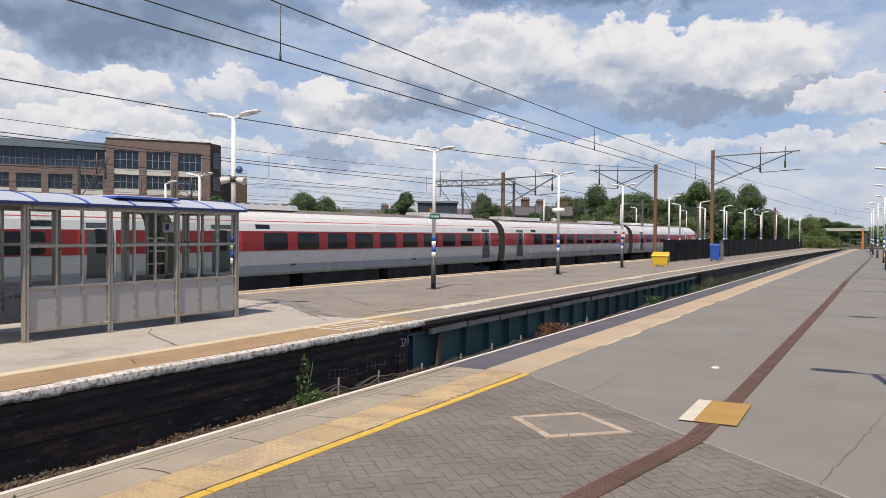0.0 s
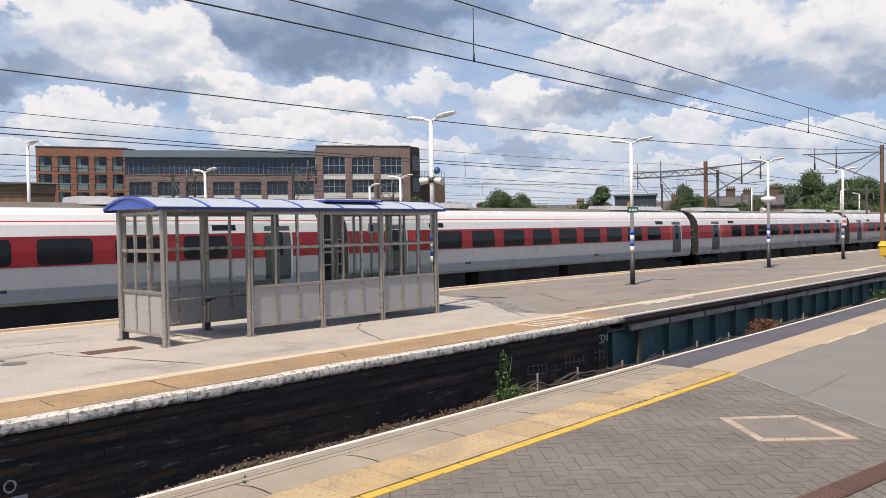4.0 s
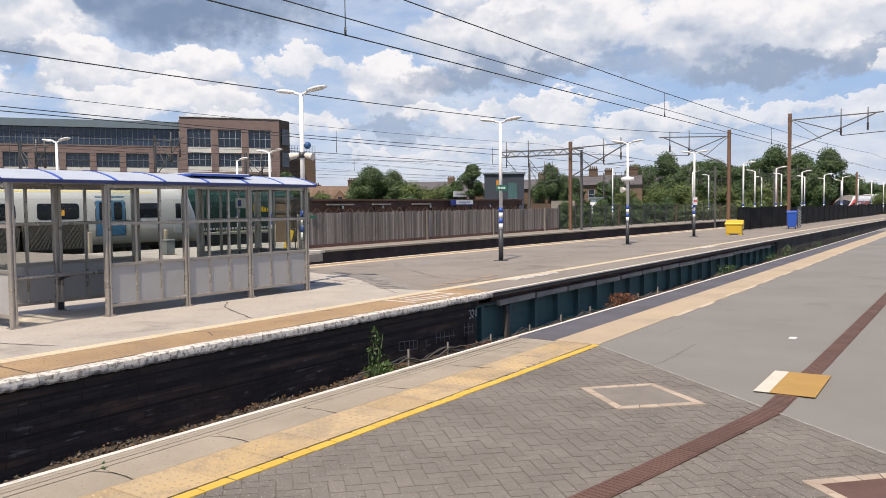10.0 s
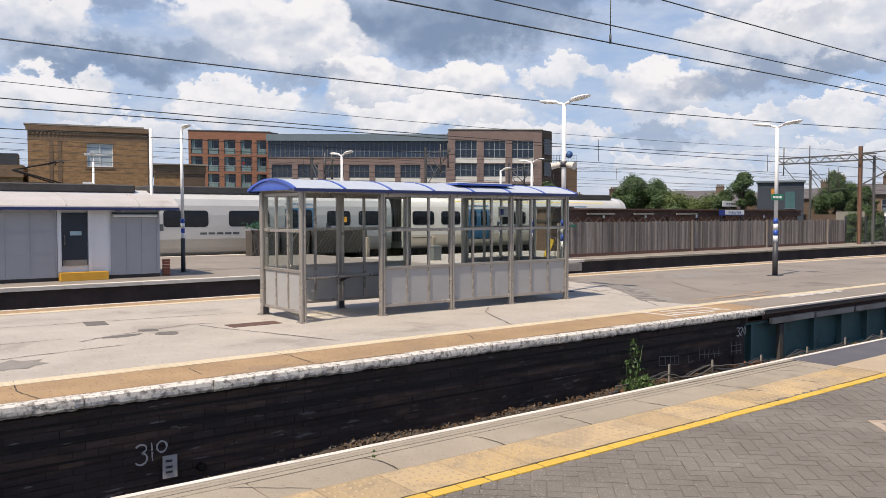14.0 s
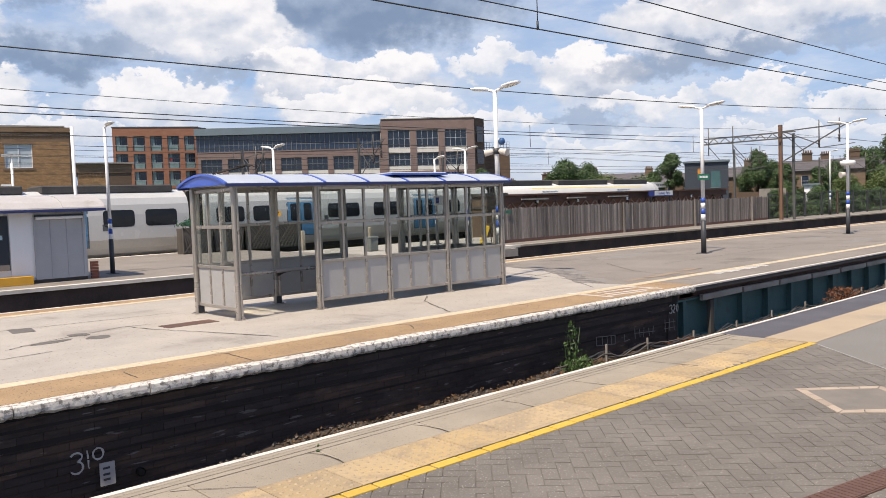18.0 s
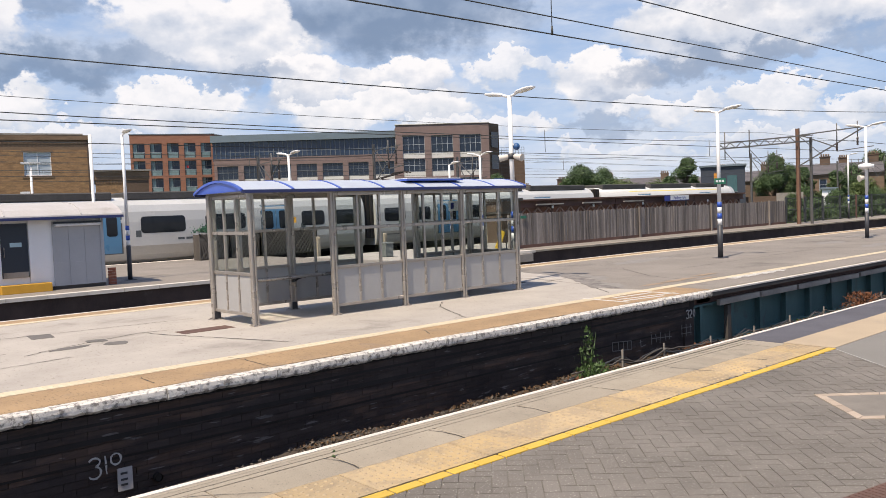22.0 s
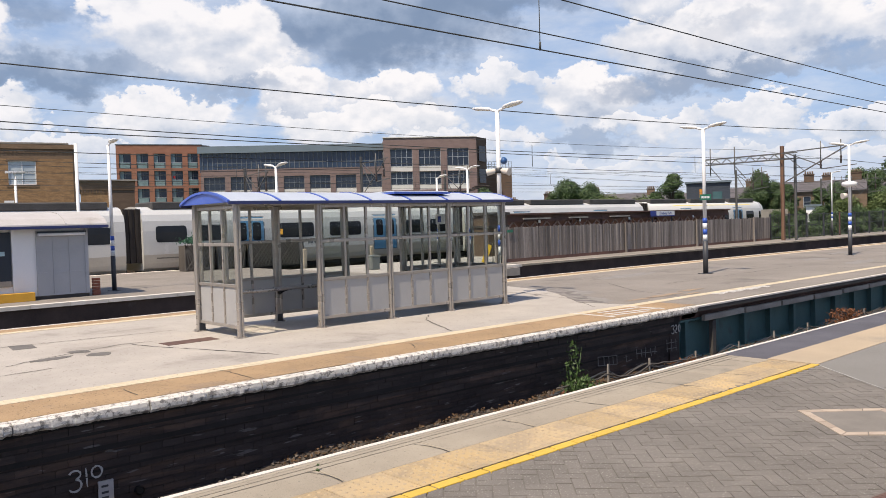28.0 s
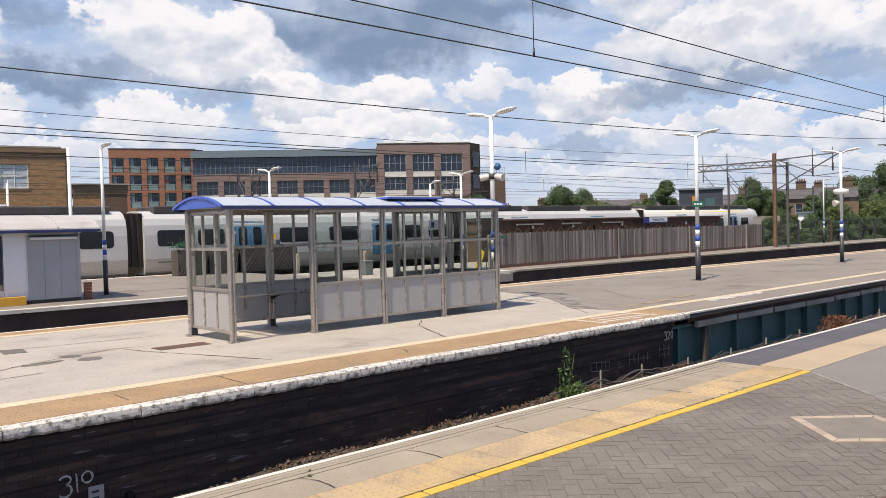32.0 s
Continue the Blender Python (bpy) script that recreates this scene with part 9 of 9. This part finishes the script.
line_m = mesh_of("yellow_line_block", bm, YELLOW_LINE, 0.003)
for k in range(54):
    part("yellow_line_block", line_m, None, platform_a, m=pose(-3.838 + random.uniform(-0.003, 0.003), BREAK - 0.2286 * (k + 1), random.uniform(-0.002, 0.002), 0, 0, random.uniform(-0.5, 0.5)))

# herringbone block paving, laid at an angle to the edge
bm = bmesh.new()
box(bm, 0.0022, 0.1978, 0.0022, 0.0978, -0.012, 0.0)
for v in bm.verts:
    if v.co.z > -0.001:
        v.co.x += 0.0016 if v.co.x < 0.1 else -0.0016
        v.co.y += 0.0016 if v.co.y < 0.05 else -0.0016
brick_m = mesh_of("paving_block", bm, PAVER)
turn45 = math.radians(46)
ca, sa = math.cos(turn45), math.sin(turn45)
rest_v, rest_f = [], []
single_count = 0
cube = [tuple(v.co) for v in brick_m.vertices]
cube_f = [tuple(p.vertices) for p in brick_m.polygons]


def inside(x, y):
    if not (-3.79 < x < 3.4 and 0.6 < y < joint(x) + 0.08):
        return False
    for (xa, ya), (xb, yb) in zip(course, course[1:]):
        if min(ya, yb) - 0.1 <= y <= max(ya, yb) + 0.1:
            f = (y - ya) / (yb - ya)
            if abs(x - (xa + (xb - xa) * f)) < 0.02:
                return False
    d = Vector((x, y, 0))
    return not any(all((c[(i + 1) % 4] - c[i]).cross(d - c[i]).z <= -0.05 for i in range(4)) for c in (corner, corner_2))


rnd = random.Random(12)
for i in range(-75, 76):
    for j in range(-40, 41):
        for kind in (0, 1):
            # two blocks make one herringbone cell
            u = i * 0.1 + j * 0.2
            v = i * 0.1 - j * 0.2
            if kind:
                u, v, r = u + 0.1, v + 0.1, 90
            else:
                r = 0
            x, y = -0.8 + u * ca - v * sa, 4.5 + u * sa + v * ca
            mx = x + (0.1 * ca - 0.05 * sa if not kind else -0.05 * ca - 0.1 * sa)
            my = y + (0.1 * sa + 0.05 * ca if not kind else -0.05 * sa + 0.1 * ca)
            if not inside(mx, my):
                continue
            m = pose(x, y, rnd.uniform(-0.002, 0.001), rnd.uniform(-0.4, 0.4), rnd.uniform(-0.4, 0.4), 46 + r)
            if -2.2 < mx < -0.6 and 3.9 < my < 6.2 and single_count < 290:
                single_count += 1
                part("paving_block", brick_m, None, platform_a, m=m)
            else:
                o = len(rest_v)
                rest_v += [m @ Vector(c) for c in cube]
                rest_f += [tuple(o + q for q in f) for f in cube_f]
data = bpy.data.meshes.new("paving_rest")
data.from_pydata(rest_v, [], rest_f)
data.materials.append(PAVER_ROW)
part("paving_rest", data, None, platform_a, "grey herringbone block paving", kind="stuff")

# brick courses of the far platform wall
bm = bmesh.new()
box(bm, -0.05, 0.0, 0.0005, 0.2245, 0.0008, 0.0742)
for v in bm.verts:
    if v.co.x > -0.001:
        v.co.y += 0.0014 if v.co.y < 0.1 else -0.0014
        v.co.z += 0.0014 if v.co.z < 0.03 else -0.0014
wall_brick = mesh_of("wall_brick", bm, SOOT)
cube = [tuple(v.co) for v in wall_brick.vertices]
cube_f = [tuple(p.vertices) for p in wall_brick.polygons]
rest_v, rest_f = [], []
for row in range(14):
    z = BED + 0.0 + row * 0.075
    if z > -0.18:
        break
    x = -7.905 if z < -0.62 else (-7.88 if z < -0.43 else (-7.855 if z < -0.26 else -7.83))
    y = -6.0 - (0.1125 if row % 2 else 0)
    while y < 12.3:
        m = pose(x + rnd.uniform(-0.003, 0.002), y, z, 0, 0, rnd.uniform(-0.35, 0.35))
        if 4.6 < y < 9.6 and rnd.random() < 0.97 and row < 13:
            part("wall_brick", wall_brick, None, platform_b, m=m)
        else:
            o = len(rest_v)
            rest_v += [m @ Vector(c) for c in cube]
            rest_f += [tuple(o + q for q in f) for f in cube_f]
        y += 0.225
data = bpy.data.meshes.new("wall_rest")
data.from_pydata(rest_v, [], rest_f)
data.materials.append(SOOT_ROW)
part("wall_rest", data, None, platform_b, "soot black brickwork", kind="stuff")


# ---------------------------------------------------------------- movement
def on_path(x0, y, z, shift=0.0):
    """A pose at y along a track that starts at x0, turned along the bend."""
    s = (bend(y + 1) - bend(y - 1)) / 2
    return pose(x0 + bend(y), y, z, 0, 0, -math.degrees(math.atan(s)))


def motions():
    """Every moving thing's way through the clip."""
    tail = [(0, -132.5), (0.5, -120.3), (1.5, -95.4), (2.5, -71.0), (4.5, -21.4), (5, -8.8), (5.5, 4.1), (6, 17.2), (6.5, 29.7), (7, 43.2), (8, 68.6), (9, 95.0),
            (10, 121.5), (12, 175), (14, 229), (17, 310), (20, 391), (26, 555), (32, 720)]
    times = sorted({0.0, 0.5, 1.0, 1.5, 2, 2.5, 3, 3.5, 4, 4.5, 5, 5.5, 6, 6.5, 7, 7.5, 8, 8.5, 9, 9.5, 10, 11, 12, 13, 14, 17, 20, 26, 32})
    for ob, ahead in EXPRESS:
        rows = []
        for t in times:
            y = float(np.interp(t, [r[0] for r in tail], [r[1] for r in tail])) - 0.15
            if ob is front:
                m = on_path(TRACK_3, y + ahead - 12.6, RAIL_Z) @ pose(0, 12.6, 0, 0, 0, 180)
            else:
                m = on_path(TRACK_3, y + ahead + 12.6, RAIL_Z) @ pose(0, -12.6, 0)
            rows.append((t, m))
        walk(ob, rows)
    nose = [(0, -13.0), (2.5, -1.2), (4.5, 8.0), (6, 14.5), (6.3, 16.0), (7.5, 20.5), (8.5, 24.3), (9.5, 28.2), (11, 34.0), (12.5, 39.8), (13, 41.6), (14, 45.3), (14.5, 47.0), (17, 55.0),
            (18, 57.8), (19, 60.3), (20, 62.6), (21, 64.9), (22, 67.1), (23, 69.1), (24, 70.8), (25, 72.2), (27.5, 74.7), (29, 75.3), (30, 75.4), (32, 75.4)]
    for ob, ahead in SUBURBAN:
        walk(ob, [(t, pose(TRACK_4, y + ahead, RAIL_Z + 0.18)) for t, y in nose])
    walk(panto, [(t, pose(TRACK_4, y - 38.0, RAIL_Z + 3.95)) for t, y in nose])


motions()
